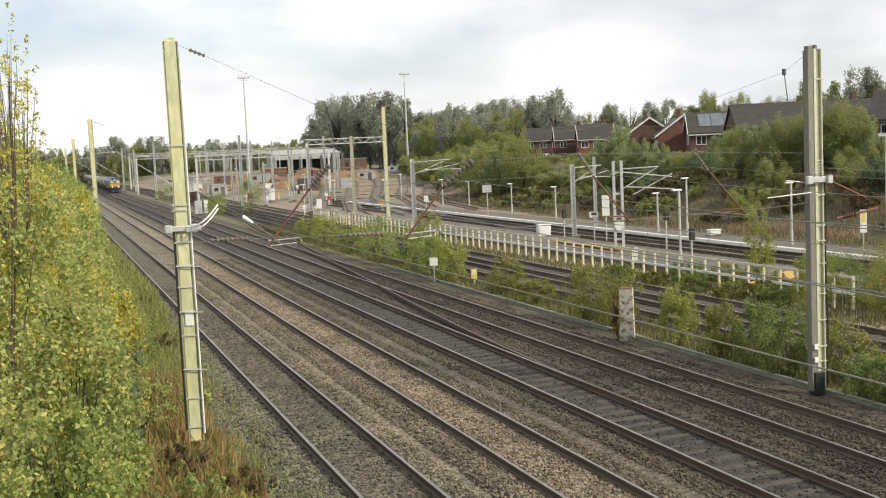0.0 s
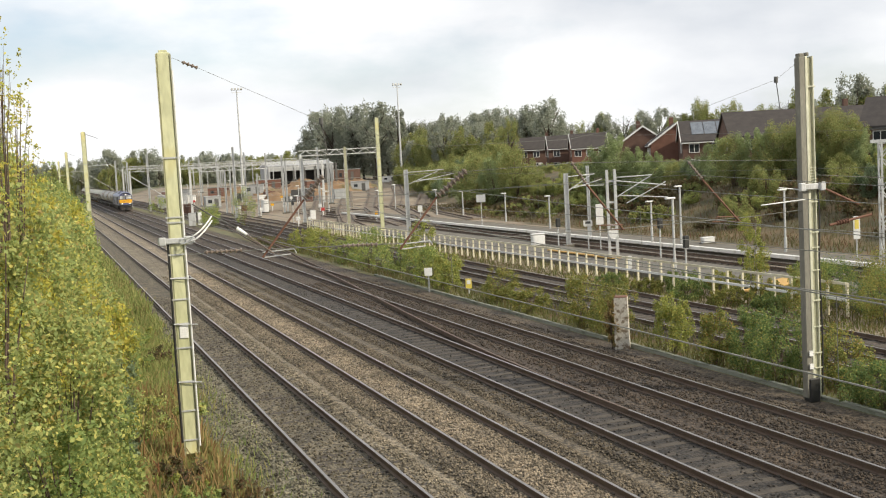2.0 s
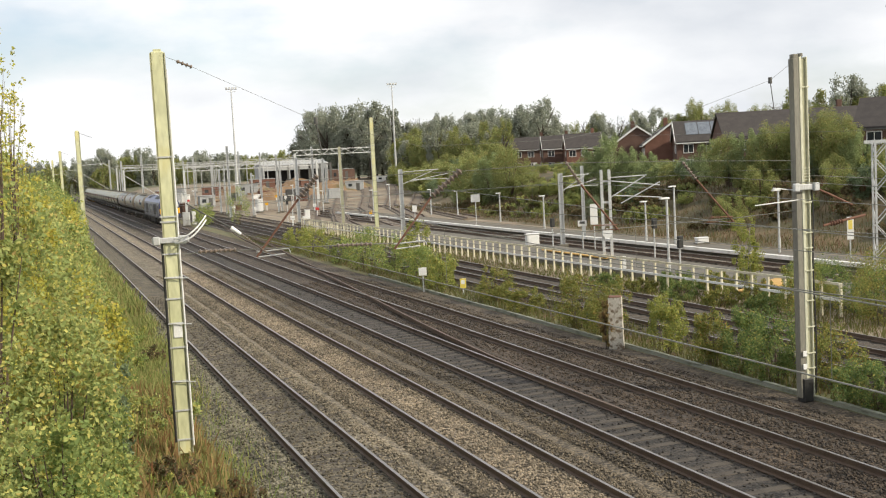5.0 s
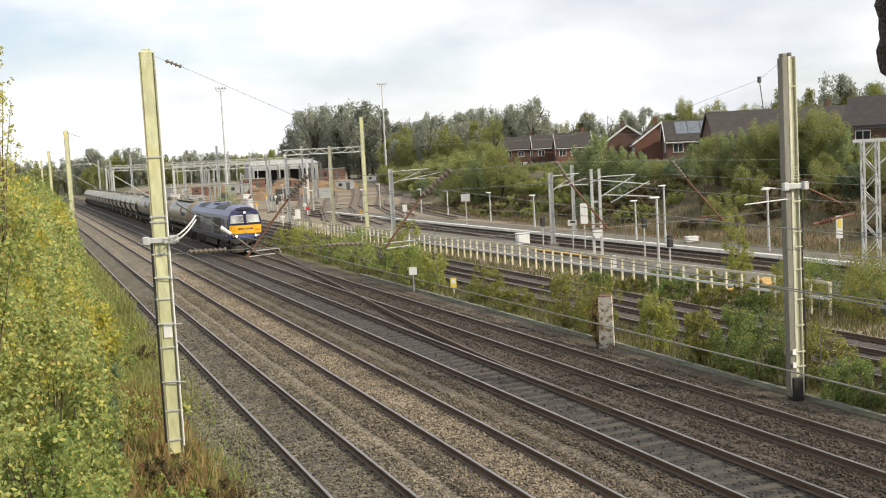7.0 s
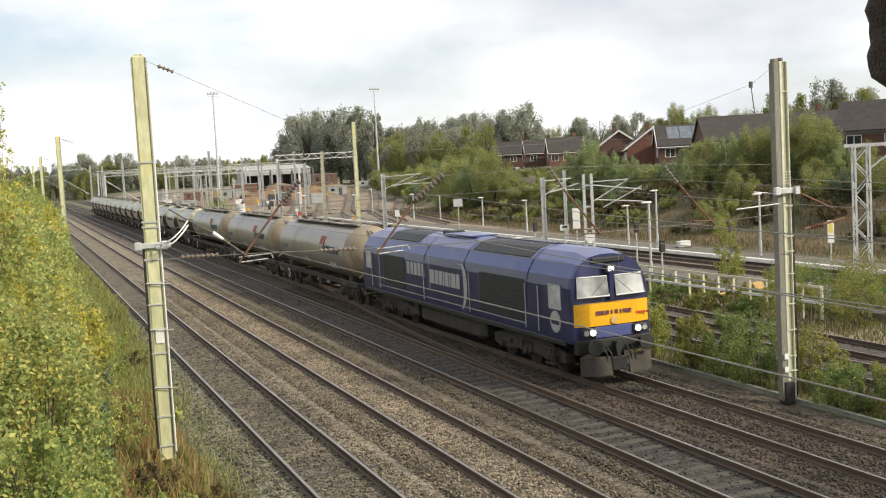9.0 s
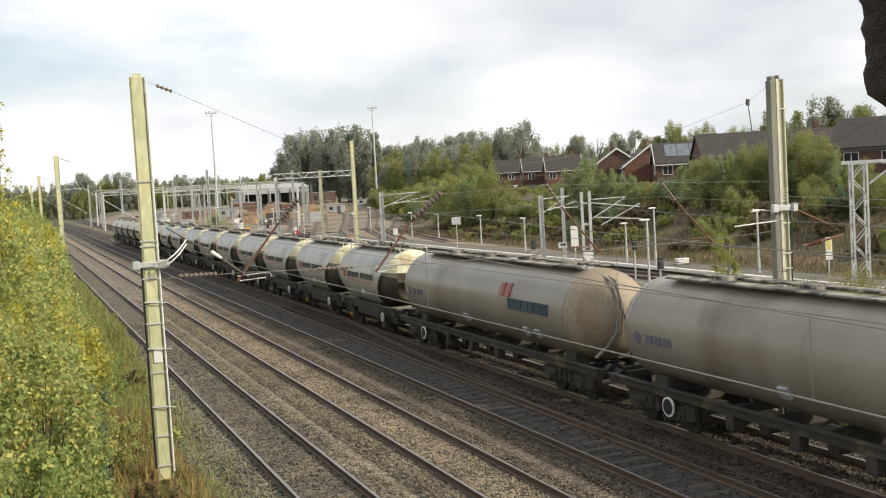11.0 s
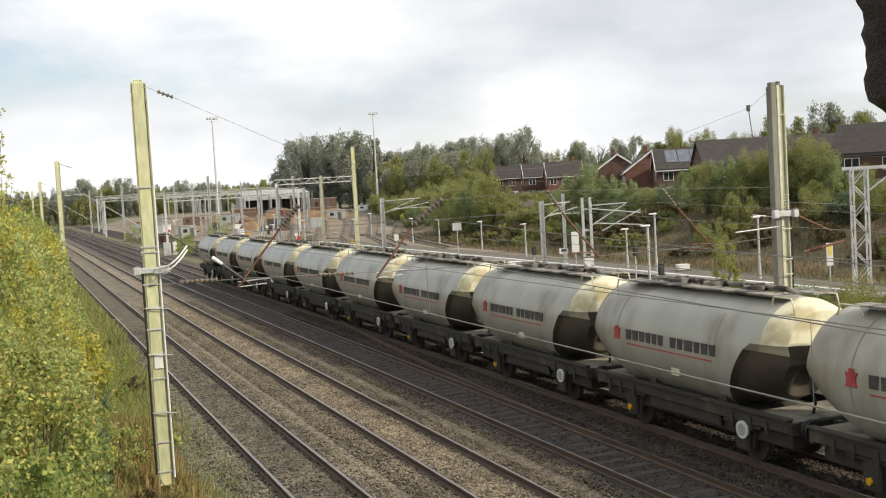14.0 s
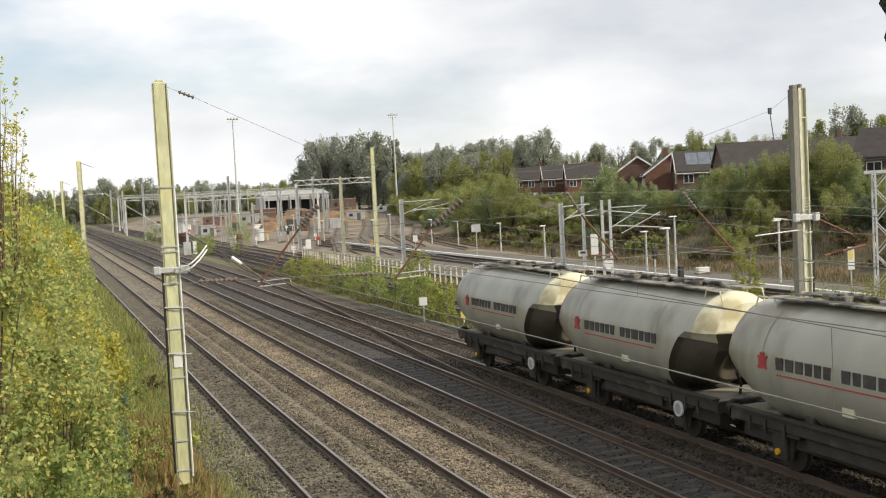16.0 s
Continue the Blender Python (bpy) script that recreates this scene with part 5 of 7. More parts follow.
def tufts(name, label, area, n, size, material, seed, tall=1.0, sparse=None):
    """Blades of grass over a stretch of ground."""
    g = np.random.default_rng(seed)
    x0, x1, y0, y1 = area
    x, y = g.uniform(x0, x1, n), y0 + (y1 - y0) * g.uniform(0, 1, n) ** 1.3
    if sparse is not None:
        keep = sparse(x, y, g)
        x, y = x[keep], y[keep]
    n = len(x)
    z = height(x, y) - 0.02
    h = size * g.uniform(0.4, 1.3, n) * tall
    a = g.uniform(0, 2 * math.pi, n)
    lean = g.normal(0, 0.3, (n, 2)) * h[:, None]
    w = size * 0.06 * g.uniform(0.7, 1.6, n)
    dx, dy = np.cos(a) * w, np.sin(a) * w
    q = np.stack([np.stack([x - dx, y - dy, z], -1), np.stack([x + dx, y + dy, z], -1), np.stack([x + lean[:, 0] + dx * 0.3, y + lean[:, 1] + dy * 0.3, z + h], -1), np.stack([x + lean[:, 0] - dx * 0.3, y + lean[:, 1] - dy * 0.3, z + h], -1)], 1)
    tagged(new(name, quads_mesh(name, q, material)), label, "grass", kind="stuff")


tufts("grass", "rough autumn grass on the bank beside the line", (-2, 4.8, 14, 62), 100000, 0.28, GRASS, 5, sparse=lambda x, y, g: x + 0.3 * np.sin(y * 0.7) + g.normal(0, 0.35, len(x)) < 3.3 + 1.1 * np.clip((y - 28) / 20, 0, 1))
tufts("dry_stalks", "brown and russet dead stalks on the bank", (0.6, 3.6, 17, 34), 2600, 0.5, LEAF_DRY, 6)
tufts("grass", "green strip of grass beside the line in the distance", (1.5, 4.7, 55, 180), 26000, 0.55, GRASS, 8)
tufts("weeds", "low weeds between the running lines and sidings", (19.3, 21.2, 18, 110), 9000, 0.3, GRASS_DULL, 9)
tufts("weeds", "low weeds along the fence", (26.4, 30.0, 24, 110), 12000, 0.28, GRASS_DULL, 10)
tufts("weeds", "low weeds among the ballast near the bank", (3.4, 5.1, 16, 60), 9000, 0.15, LEAF_GREEN, 12, sparse=lambda x, y, g: g.uniform(0, 1, len(x)) > (x - 3.2) / 1.8)
tufts("scrub_grass", "rough tan and green grass over the scrub bank", (42.6, 62, 22, 150), 36000, 0.40, LEAF_RUSSET, 11, sparse=lambda x, y, g: x > 42.6 + np.maximum(0, y - 70) * 0.06 + g.uniform(0, 0.8, len(x)))

# scrub on the far bank
BANK_KINDS = [("bank%d" % i, dict(seed=500 + i, radii=(2.2, 2.2, 1.7 + 0.35 * (i % 3)), leaves=15000, size=0.125, material=m, lumps=34, spread=0.33, bark=TWIG, n_stem=8, r=0.05)) for i, m in enumerate((LEAF_BANK, LEAF_SILVER, LEAF_BANK, LEAF_LEFT, LEAF_BANK))]
rng = random.Random(21)
for i in range(170):
    y = rng.uniform(24, 165)
    foot = 45.5 + max(0, y - 105) * 0.235
    x = foot + rng.uniform(2.0, 26.0)
    if x > foot + 9 or rng.random() < 0.55:
        k, kw = BANK_KINDS[rng.randrange(5)]
        s = rng.uniform(0.4, 0.7) if x < foot + 8 else rng.uniform(0.5, 0.8)
        if 0.44 < x / y < 0.70:
            s = min(s, max(0.25, (5.9 - float(height(x, y))) / 4.9))
        bush(x, y, float(height(x, y)) - 0.25, k, "tangled green scrub bush on the cutting bank", "bank scrub", s, rng.uniform(0, 360), **kw)
for i in range(80):
    y = rng.uniform(108, 250)
    x = 45.5 + (y - 105) * 0.235 + rng.uniform(1.0, 30.0)
    k, kw = BANK_KINDS[rng.randrange(5)]
    s = rng.uniform(0.8, 1.5)
    if 0.44 < x / y < 0.70:
        s = min(s, max(0.25, (5.7 - float(height(x, y))) / 4.9))
    bush(x, y, float(height(x, y)) - 0.25, k, "green scrub bush on the slope below the wood", "bank scrub", s, rng.uniform(0, 360), **kw)
BANK_KINDS += [("willow%d" % i, dict(seed=530 + i, radii=r, leaves=20000, size=0.12, material=m, lumps=52, spread=0.30, bark=TWIG, n_stem=10, r=0.05)) for i, (m, r) in enumerate(((LEAF_WILLOW, (2.1, 2.1, 2.8)), (LEAF_BANK, (2.6, 2.6, 3.0))))]
for d, y, s, k in ((0.546, 99, 0.92, 5), (0.566, 97, 1.07, 5), (0.588, 95, 0.78, 5), (0.612, 92, 0.66, 5), (0.64, 90, 0.7, 0), (0.665, 88, 0.7, 1), (0.69, 84, 0.74, 5), (0.712, 80, 0.76, 6), (0.73, 79, 0.80, 5), (0.75, 77, 0.84, 5), (0.772, 75, 0.84, 6), (0.80, 74, 0.86, 6), (0.835, 72, 0.93, 6), (0.86, 71, 0.86, 6), (0.885, 69, 0.66, 5), (0.47, 122, 0.8, 0), (0.45, 125, 1.1, 6), (0.43, 128, 1.15, 5), (0.41, 133, 1.2, 6), (0.395, 140, 1.0, 5)):
    x = d * y
    kk, kw = BANK_KINDS[k]
    bush(x, y, float(height(x, y)) - 0.25, kk, "tall bushy shrub on the cutting bank", "bank scrub", s, rng.uniform(0, 360), **kw)


BRAMBLE = [("bramble%d" % i, dict(seed=560 + i, radii=(1.1, 1.3, 0.55), leaves=1500, size=0.15, material=m, lumps=24, spread=0.34, bark=TWIG, n_stem=6, r=0.02)) for i, m in enumerate((LEAF_RUSSET, LEAF_BANK, LEAF_RUSSET))]
for i in range(110):
    y = rng.uniform(24, 130)
    x = 45.5 + max(0, y - 105) * 0.235 + rng.uniform(0.4, 11.0)
    k, kw = BRAMBLE[rng.randrange(3)]
    bush(x, y, float(height(x, y)) - 0.15, k, "low russet bramble patch on the cutting bank", "bank brambles", rng.uniform(0.7, 1.5), rng.uniform(0, 360), category="bramble", name="bramble", **kw)
LOW = [("low%d" % i, dict(seed=580 + i, radii=(0.45, 0.5, 0.32), leaves=900, size=0.07, material=m, lumps=20, spread=0.34, bark=TWIG, n_stem=6, r=0.01)) for i, m in enumerate((LEAF_RUSSET, LEAF_LEFT, LEAF_GREEN, LEAF_BRIGHT))]
for i in range(46):
    y = rng.uniform(17.5, 48)
    x = rng.uniform(1.3, 3.4 + 0.8 * min(1, max(0, (y - 28) / 20)))
    k, kw = LOW[rng.randrange(4)]
    bush(x, y, float(height(x, y)) - 0.08, k, "low mixed weed clump on the grassy bank", "bank weeds", rng.uniform(0.6, 1.4), rng.uniform(0, 360), category="weed", name="weed_clump", **kw)


def tree_meshes(key, seed, h, crown, leaves, size, material, tall=False, bare=False):
    if key in VEG:
        return VEG[key]
    g = np.random.default_rng(seed)
    pts = clump_points(g, leaves, crown, 40, 0.26 if bare else 0.30, 0.0)
    base = h - crown[2] * 2
    pts[:, 2] += base
    bm = rod(B(), (0, 0, -0.5), (0, 0, h * 0.55), h * 0.022, 7, h * 0.012)
    for i in range(26 if bare else 12):
        a, u = g.uniform(0, 2 * math.pi), g.uniform(0.25, 0.55)
        p0 = Vector((0, 0, h * u))
        p1 = p0 + Vector((math.cos(a) * crown[0] * 0.75, math.sin(a) * crown[1] * 0.75, h * g.uniform(0.15, 0.4)))
        rod(bm, p0, p1, h * 0.009, 5, h * 0.002)
        if bare:
            for j in range(3):
                q = p0.lerp(p1, g.uniform(0.4, 0.9))
                rod(bm, q, q + Vector((*g.normal(0, crown[0] * 0.25, 2), h * g.uniform(0.05, 0.15))), h * 0.004, 4, h * 0.001)
    rod(bm, (0, 0, h * 0.55), (0, 0, h * 0.92), h * 0.012, 6, h * 0.002)
    VEG[key] = (quads_mesh("crown", leaf_quads(g, pts, size), material), mesh_of("trunk", bm, BARK))
    return VEG[key]


TREES = [("tree0", dict(seed=700, h=13, crown=(3.8, 3.8, 6.0), leaves=8500, size=0.33, material=LEAF_HAZED), "rounded green tree paled by painted haze"),
         ("tree1", dict(seed=701, h=12, crown=(2.4, 2.4, 5.6), leaves=7000, size=0.31, material=LEAF_HAZED), "narrow upright poplar-like tree"),
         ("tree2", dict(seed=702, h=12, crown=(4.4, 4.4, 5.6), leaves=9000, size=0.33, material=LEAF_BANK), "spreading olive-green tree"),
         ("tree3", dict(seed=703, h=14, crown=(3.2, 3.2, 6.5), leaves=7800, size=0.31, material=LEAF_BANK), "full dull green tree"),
         ("tree4", dict(seed=704, h=13, crown=(3.4, 3.4, 4.6), leaves=1500, size=0.24, material=LEAF_HAZED, bare=True), "almost bare autumn tree")]


def tree(x, y, k, s, where, z=None):
    key, kw, what = TREES[k]
    crown, trunk = tree_meshes(key, **kw)
    t = thing("tree", what + " " + where, "tree", "skyline trees", m=pose(x, y, (float(height(x, y)) if z is None else z) - 0.3, 0, 0, rng.uniform(0, 360)))
    t.scale = (s, s, s * rng.uniform(0.9, 1.1))
    for nm, me in (("crown", crown), ("trunk", trunk)):
        o = new(nm, me)
        o.parent = t


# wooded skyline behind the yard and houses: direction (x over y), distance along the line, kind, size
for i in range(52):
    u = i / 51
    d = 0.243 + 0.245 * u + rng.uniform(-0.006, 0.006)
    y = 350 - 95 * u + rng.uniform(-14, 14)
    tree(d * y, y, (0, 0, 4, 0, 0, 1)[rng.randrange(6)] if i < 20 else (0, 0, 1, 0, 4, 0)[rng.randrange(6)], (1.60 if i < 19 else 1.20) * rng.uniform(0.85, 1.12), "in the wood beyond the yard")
for i in range(26):
    u = i / 25
    d = 0.338 + 0.10 * u + rng.uniform(-0.008, 0.008)
    y = 262 - 55 * u + rng.uniform(-10, 10)
    tree(d * y, y, (0, 2, 3, 2)[rng.randrange(4)], rng.uniform(0.7, 1.0), "at the wood's edge")
for i in range(46):
    u = i / 45
    d = 0.47 + 0.48 * u + rng.uniform(-0.01, 0.01)
    y = 260 - 110 * u + rng.uniform(-10, 10)
    tree(d * y, y, (0, 2, 3, 0, 4)[rng.randrange(5)], rng.uniform(0.78, 1.0), "behind the houses on the bank", 3.4)
for d, y, s, k in ((0.855, 135, 0.85, 2), (0.88, 132, 1.0, 0), (0.91, 130, 1.0, 2), (0.94, 132, 0.95, 0)):
    tree(d * y, y, k, s, "on top of the cutting bank", None)
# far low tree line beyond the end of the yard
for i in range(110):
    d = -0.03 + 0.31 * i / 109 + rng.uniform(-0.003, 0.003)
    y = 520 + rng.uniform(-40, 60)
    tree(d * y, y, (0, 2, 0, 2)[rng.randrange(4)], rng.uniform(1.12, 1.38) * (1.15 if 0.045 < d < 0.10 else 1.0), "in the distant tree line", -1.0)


# dead tree beside the camera, only a broken bough end reaches into view
def bough():
    t = thing("dead_tree", "dark rough-barked broken bough hanging close by", "tree", m=pose(0, 0, 0))
    g = np.random.default_rng(9)
    tip, mid, high = Vector((1.523, 1.502, 6.70)), Vector((1.520, 1.485, 6.9)), Vector((1.60, 1.44, 7.5))
    pts = [tip + Vector((0.012, 0, -0.045)), tip, tip.lerp(mid, 0.5), mid, mid.lerp(high, 0.5), high, Vector((1.9, 1.2, 8.1)), Vector((2.6, 0.8, 8.2))]
    rad = [0.035, 0.075, 0.088, 0.095, 0.098, 0.10, 0.11, 0.13]
    fine = []
    for i in range(len(pts) - 1):
        for u in (0.0, 0.2, 0.4, 0.6, 0.8):
            fine.append((pts[i].lerp(pts[i + 1], u), rad[i] + (rad[i + 1] - rad[i]) * u + 0.003))
    rings = []
    for p, r in fine:
        swell = float(1 + g.normal(0, 0.018))
        rings.append([p + Vector((math.cos(a) * r, math.sin(a) * r, 0)) * swell * float(1 + g.normal(0, 0.025)) for a in [2 * math.pi * i / 18 for i in range(18)]])
    part("bough", loft(B(), rings), BOUGH, t, smooth=True)
    part("trunk", rod(B(), (2.6, 0.8, -0.5), (2.6, 0.8, 8.5), 0.22, 12, 0.13), BOUGH, t)


bough()


# loose ballast stones on the near running lines
def stones(label, x0, x1, y0, y1, n, seed):
    g = np.random.default_rng(seed)
    x = g.uniform(x0, x1, n)
    y = y0 + (y1 - y0) * g.uniform(0, 1, n) ** 1.6
    keep = np.ones(n, bool)
    for c in (6.0, 9.45, 12.9, 16.1):
        for s in (-0.7525, 0.7525):
            keep &= np.abs(x - c - s) > 0.13
    keep &= (np.abs(x - 12.9) > 0.85) | (g.uniform(0, 1, n) > 0.9)
    keep &= (np.abs(x - 6.0) > 0.75) | (g.uniform(0, 1, n) > 0.45)
    x, y = x[keep], y[keep]
    n = len(x)
    r = g.uniform(0.022, 0.05, n)[:, None, None]
    base = np.array([(1, 0, 0), (0, 1, 0), (-1, 0, 0), (0, -1, 0), (0, 0, 0.8), (0, 0, -0.6)], float)
    v = base[None] * g.uniform(0.6, 1.25, (n, 6, 1)) * r
    a = g.uniform(0, 2 * math.pi, n)
    ca, sa = np.cos(a)[:, None], np.sin(a)[:, None]
    v = np.stack([v[..., 0] * ca - v[..., 1] * sa, v[..., 0] * sa + v[..., 1] * ca, v[..., 2]], -1)
    v += np.stack([x, y, height(x, y) + 0.012], -1)[:, None]
    tri = np.array([(0, 1, 4), (1, 2, 4), (2, 3, 4), (3, 0, 4), (1, 0, 5), (2, 1, 5), (3, 2, 5), (0, 3, 5)])
    f = (tri[None] + np.arange(n)[:, None, None] * 6).reshape(-1)
    me = bpy.data.meshes.new("ballast_stones")
    me.vertices.add(n * 6)
    me.vertices.foreach_set("co", np.ascontiguousarray(v, dtype=np.float32).ravel())
    me.loops.add(len(f))
    me.loops.foreach_set("vertex_index", f.astype(np.int32))
    me.polygons.add(len(f) // 3)
    me.polygons.foreach_set("loop_start", np.arange(0, len(f), 3, dtype=np.int32))
    me.update(calc_edges=True)
    me.materials.append(BALLAST)
    tagged(new("ballast_stones", me), label, "ballast", kind="stuff")


stones("loose grey-brown crushed stone on the running lines", 3.6, 18.4, 15, 62, 70000, 41)
stones("pale loose crushed stone along the second line", 7.2, 11.6, 15, 75, 30000, 42)


# ---- the train ----
NAVY = mat("navy_gloss_paint", (0.020, 0.024, 0.080), (0.026, 0.031, 0.10), 0.32, scale=1.2, fine=20, bump=0.02, wear=(0.035, 0.04, 0.11), wear_at=0.6)
# body blue lightened so that the roof's sky sheen sits in the colour
SHEEN_BLUE = mat("blue_with_sky_sheen", (0.075, 0.095, 0.25), (0.10, 0.12, 0.27), 0.3, scale=1.2, fine=20, bump=0.02, wear=(0.10, 0.11, 0.20), wear_at=0.62)
GRILLE = mat("grille_black", (0.012, 0.012, 0.014), (0.02, 0.02, 0.022), 0.55, scale=3, fine=80, bump=0.4, stretch=(1, 1, 6))
GRIME = mat("brake_dust", (0.048, 0.041, 0.034), (0.075, 0.064, 0.052), 0.85, scale=2, fine=30, bump=0.3)
SOLEBAR = mat("grimy_solebar", (0.042, 0.038, 0.030), (0.064, 0.058, 0.046), 0.75, scale=2, fine=30, bump=0.2, wear=(0.11, 0.09, 0.06))
CAST_TANK = mat("cement_dusted_grey", (0.385, 0.375, 0.31), (0.49, 0.48, 0.40), 0.30, scale=0.9, fine=120, bump=0.03, wear=(0.25, 0.23, 0.175), wear_at=0.56, stretch=(1, 1, 0.35))
DECK_DUST = mat("dusty_deck", (0.22, 0.20, 0.15), (0.34, 0.31, 0.24), 0.9, scale=2.5, fine=40, bump=0.2, wear=(0.10, 0.09, 0.07), wear_at=0.56)
CAST_END = mat("cement_crust_cream", (0.72, 0.69, 0.50), (0.79, 0.76, 0.58), 0.75, scale=1.6, fine=90, bump=0.08, wear=(0.46, 0.40, 0.24), wear_at=0.6)
# hopper tone: the overhang's shade put into the colour, along with dirt
CAST_DARK = mat("shaded_dirty_hopper", (0.06, 0.049, 0.034), (0.10, 0.083, 0.058), 0.85, scale=1.3, fine=70, bump=0.1)
LONG_TANK = mat("brown_dusted_tank", (0.265, 0.235, 0.185), (0.33, 0.30, 0.245), 0.30, scale=0.55, fine=90, bump=0.015, wear=(0.17, 0.14, 0.10), wear_at=0.57, stretch=(1, 1, 0.3))
LONG_END = mat("rust_washed_end", (0.27, 0.22, 0.15), (0.37, 0.31, 0.23), 0.7, scale=0.8, fine=14, bump=0.08, wear=(0.24, 0.15, 0.075), wear_at=0.62, stretch=(1, 1, 0.5))
ROOF_CRUST = mat("cement_roof_crust", (0.19, 0.175, 0.145), (0.42, 0.40, 0.34), 0.9, scale=3.2, fine=22, bump=0.6, wear=(0.05, 0.045, 0.04), wear_at=0.52)
LOGO_RED = mat("faded_red_mark", (0.42, 0.05, 0.055), (0.48, 0.10, 0.09), 0.6, scale=4, fine=40, bump=0)
FADED_RED = mat("chalky_red_mark", (0.34, 0.10, 0.085), (0.38, 0.16, 0.13), 0.6, scale=3, fine=40, bump=0, wear=(0.27, 0.20, 0.16))
LOGO_GREY = mat("dark_lettering", (0.055, 0.05, 0.05), (0.10, 0.09, 0.085), 0.6, scale=4, fine=40, bump=0)
LOGO_BLUE = mat("faded_blue_mark", (0.13, 0.125, 0.17), (0.16, 0.15, 0.19), 0.6, scale=4, fine=40, bump=0)
LOGO_NAVY = mat("dark_teal_mark", (0.03, 0.065, 0.095), (0.06, 0.09, 0.12), 0.6, scale=4, fine=40, bump=0)
NOSE_MARK = mat("dark_maroon_mark", (0.10, 0.025, 0.05), (0.14, 0.04, 0.06), 0.6, scale=4, fine=40, bump=0)
LOGO_SILVER = mat("silver_mark", (0.38, 0.39, 0.39), (0.46, 0.46, 0.46), 0.5, scale=4, fine=40, bump=0)
# pale base colour stands in for the sky mirrored in the glass
WINDSCREEN = mat("windscreen_painted_sky", (0.44, 0.46, 0.45), (0.58, 0.59, 0.58), 0.06, scale=0.9, fine=3, bump=0.0, wear=(0.16, 0.17, 0.17), wear_at=0.6)
LAMP_ON = bpy.data.materials.new("headlight_lit")
LAMP_ON.use_nodes = True
LAMP_ON.node_tree.nodes["Principled BSDF"].inputs["Emission Color"].default_value = (1.0, 0.95, 0.85, 1)
LAMP_ON.node_tree.nodes["Principled BSDF"].inputs["Emission Strength"].default_value = 1.6
ME = {}


def shared(key, make, material, smooth=False):
    if key not in ME:
        ME[key] = mesh_of(key, make(), material, smooth)
    return ME[key]


def sub(name, me, parent, at=(0, 0, 0), label=""):
    o = new(name, me)
    o.parent, o.location = parent, at
    return tagged(o, label)


def wheel_me(r):
    def make():
        bm = B()
        for x in (-0.7525, 0.7525):
            rod(bm, (x - 0.06, 0, r), (x + 0.06, 0, r), r, 24)
            rod(bm, (x - 0.075 * (1 if x > 0 else -1), 0, r), (x - 0.05 * (1 if x > 0 else -1), 0, r), r + 0.03, 24)
        rod(bm, (-0.75, 0, r), (0.75, 0, r), 0.08, 10)
        return bm
    return shared("wheelset%.2f" % r, make, GRIME, True)


def axlebox_me():
    def make():
        bm = box(B(), (0, 0, 0.48), (0.2, 0.34, 0.32), 0.04)
        return rod(bm, (-0.15, 0, 0.48), (0.15, 0, 0.48), 0.12, 12)
    return shared("axlebox", make, GRIME)


def bogie(t, y, wheels, r=0.46, half=1.7):
    def make():
        bm = B()
        for s in (-1, 1):
            prof = [(-half, 0.42), (-half, 0.72), (-half * 0.62, 0.92), (half * 0.62, 0.92), (half, 0.72), (half, 0.42), (half * 0.72, 0.34), (0.25, 0.45), (-0.25, 0.45), (-half * 0.72, 0.34)]
            loft(bm, [[(s * x, a, b) for a, b in prof] for x in (0.93, 1.08)])
            for a in (-0.3, 0.0, 0.3):
                rod(bm, (s * 1.1, a, 0.45), (s * 1.1, a, 0.78), 0.08, 8)
            box(bm, (s * 1.1, half * 0.55, 0.62), (0.08, 0.5, 0.16), 0.02)
            box(bm, (s * 1.1, -half * 0.55, 0.62), (0.08, 0.5, 0.16), 0.02)
        box(bm, (0, 0, 0.7), (1.9, 0.5, 0.25), 0.03)
        return bm
    b = sub("bogie", shared("bogie%.2f" % half, make, GRIME), t, (0, y, 0))
    for w in wheels:
        sub("wheelset", wheel_me(r), b, (0, w, 0))
        for x in (-1.05, 1.05):
            sub("axlebox", axlebox_me(), b, (x, w, 0))


def buffers(t, y, s, z=1.06):
    def make():
        bm = rod(B(), (0, 0, 0), (0, 0.42, 0), 0.11, 12)
        return rod(bm, (0, 0.40, 0), (0, 0.46, 0), 0.24, 16)

    def hook():
        return loft(B(), [[(x, yy, zz) for x, yy in ((-w, 0.05), (w, 0.05), (w, 0.3), (-w, 0.3))] for zz, w in ((0.08, 0.07), (-0.06, 0.10), (-0.3, 0.06), (-0.5, 0.09), (-0.56, 0.05))])
    for x in (-0.86, 0.86):
        o = sub("buffer", shared("buffer", make, BLACK, True), t, (x, y, z))
        o.rotation_euler = (0, 0, 0 if s > 0 else math.pi)
    o = sub("coupling", shared("coupling", hook, BLACK), t, (0, y, z))
    o.rotation_euler = (0, 0, 0 if s > 0 else math.pi)


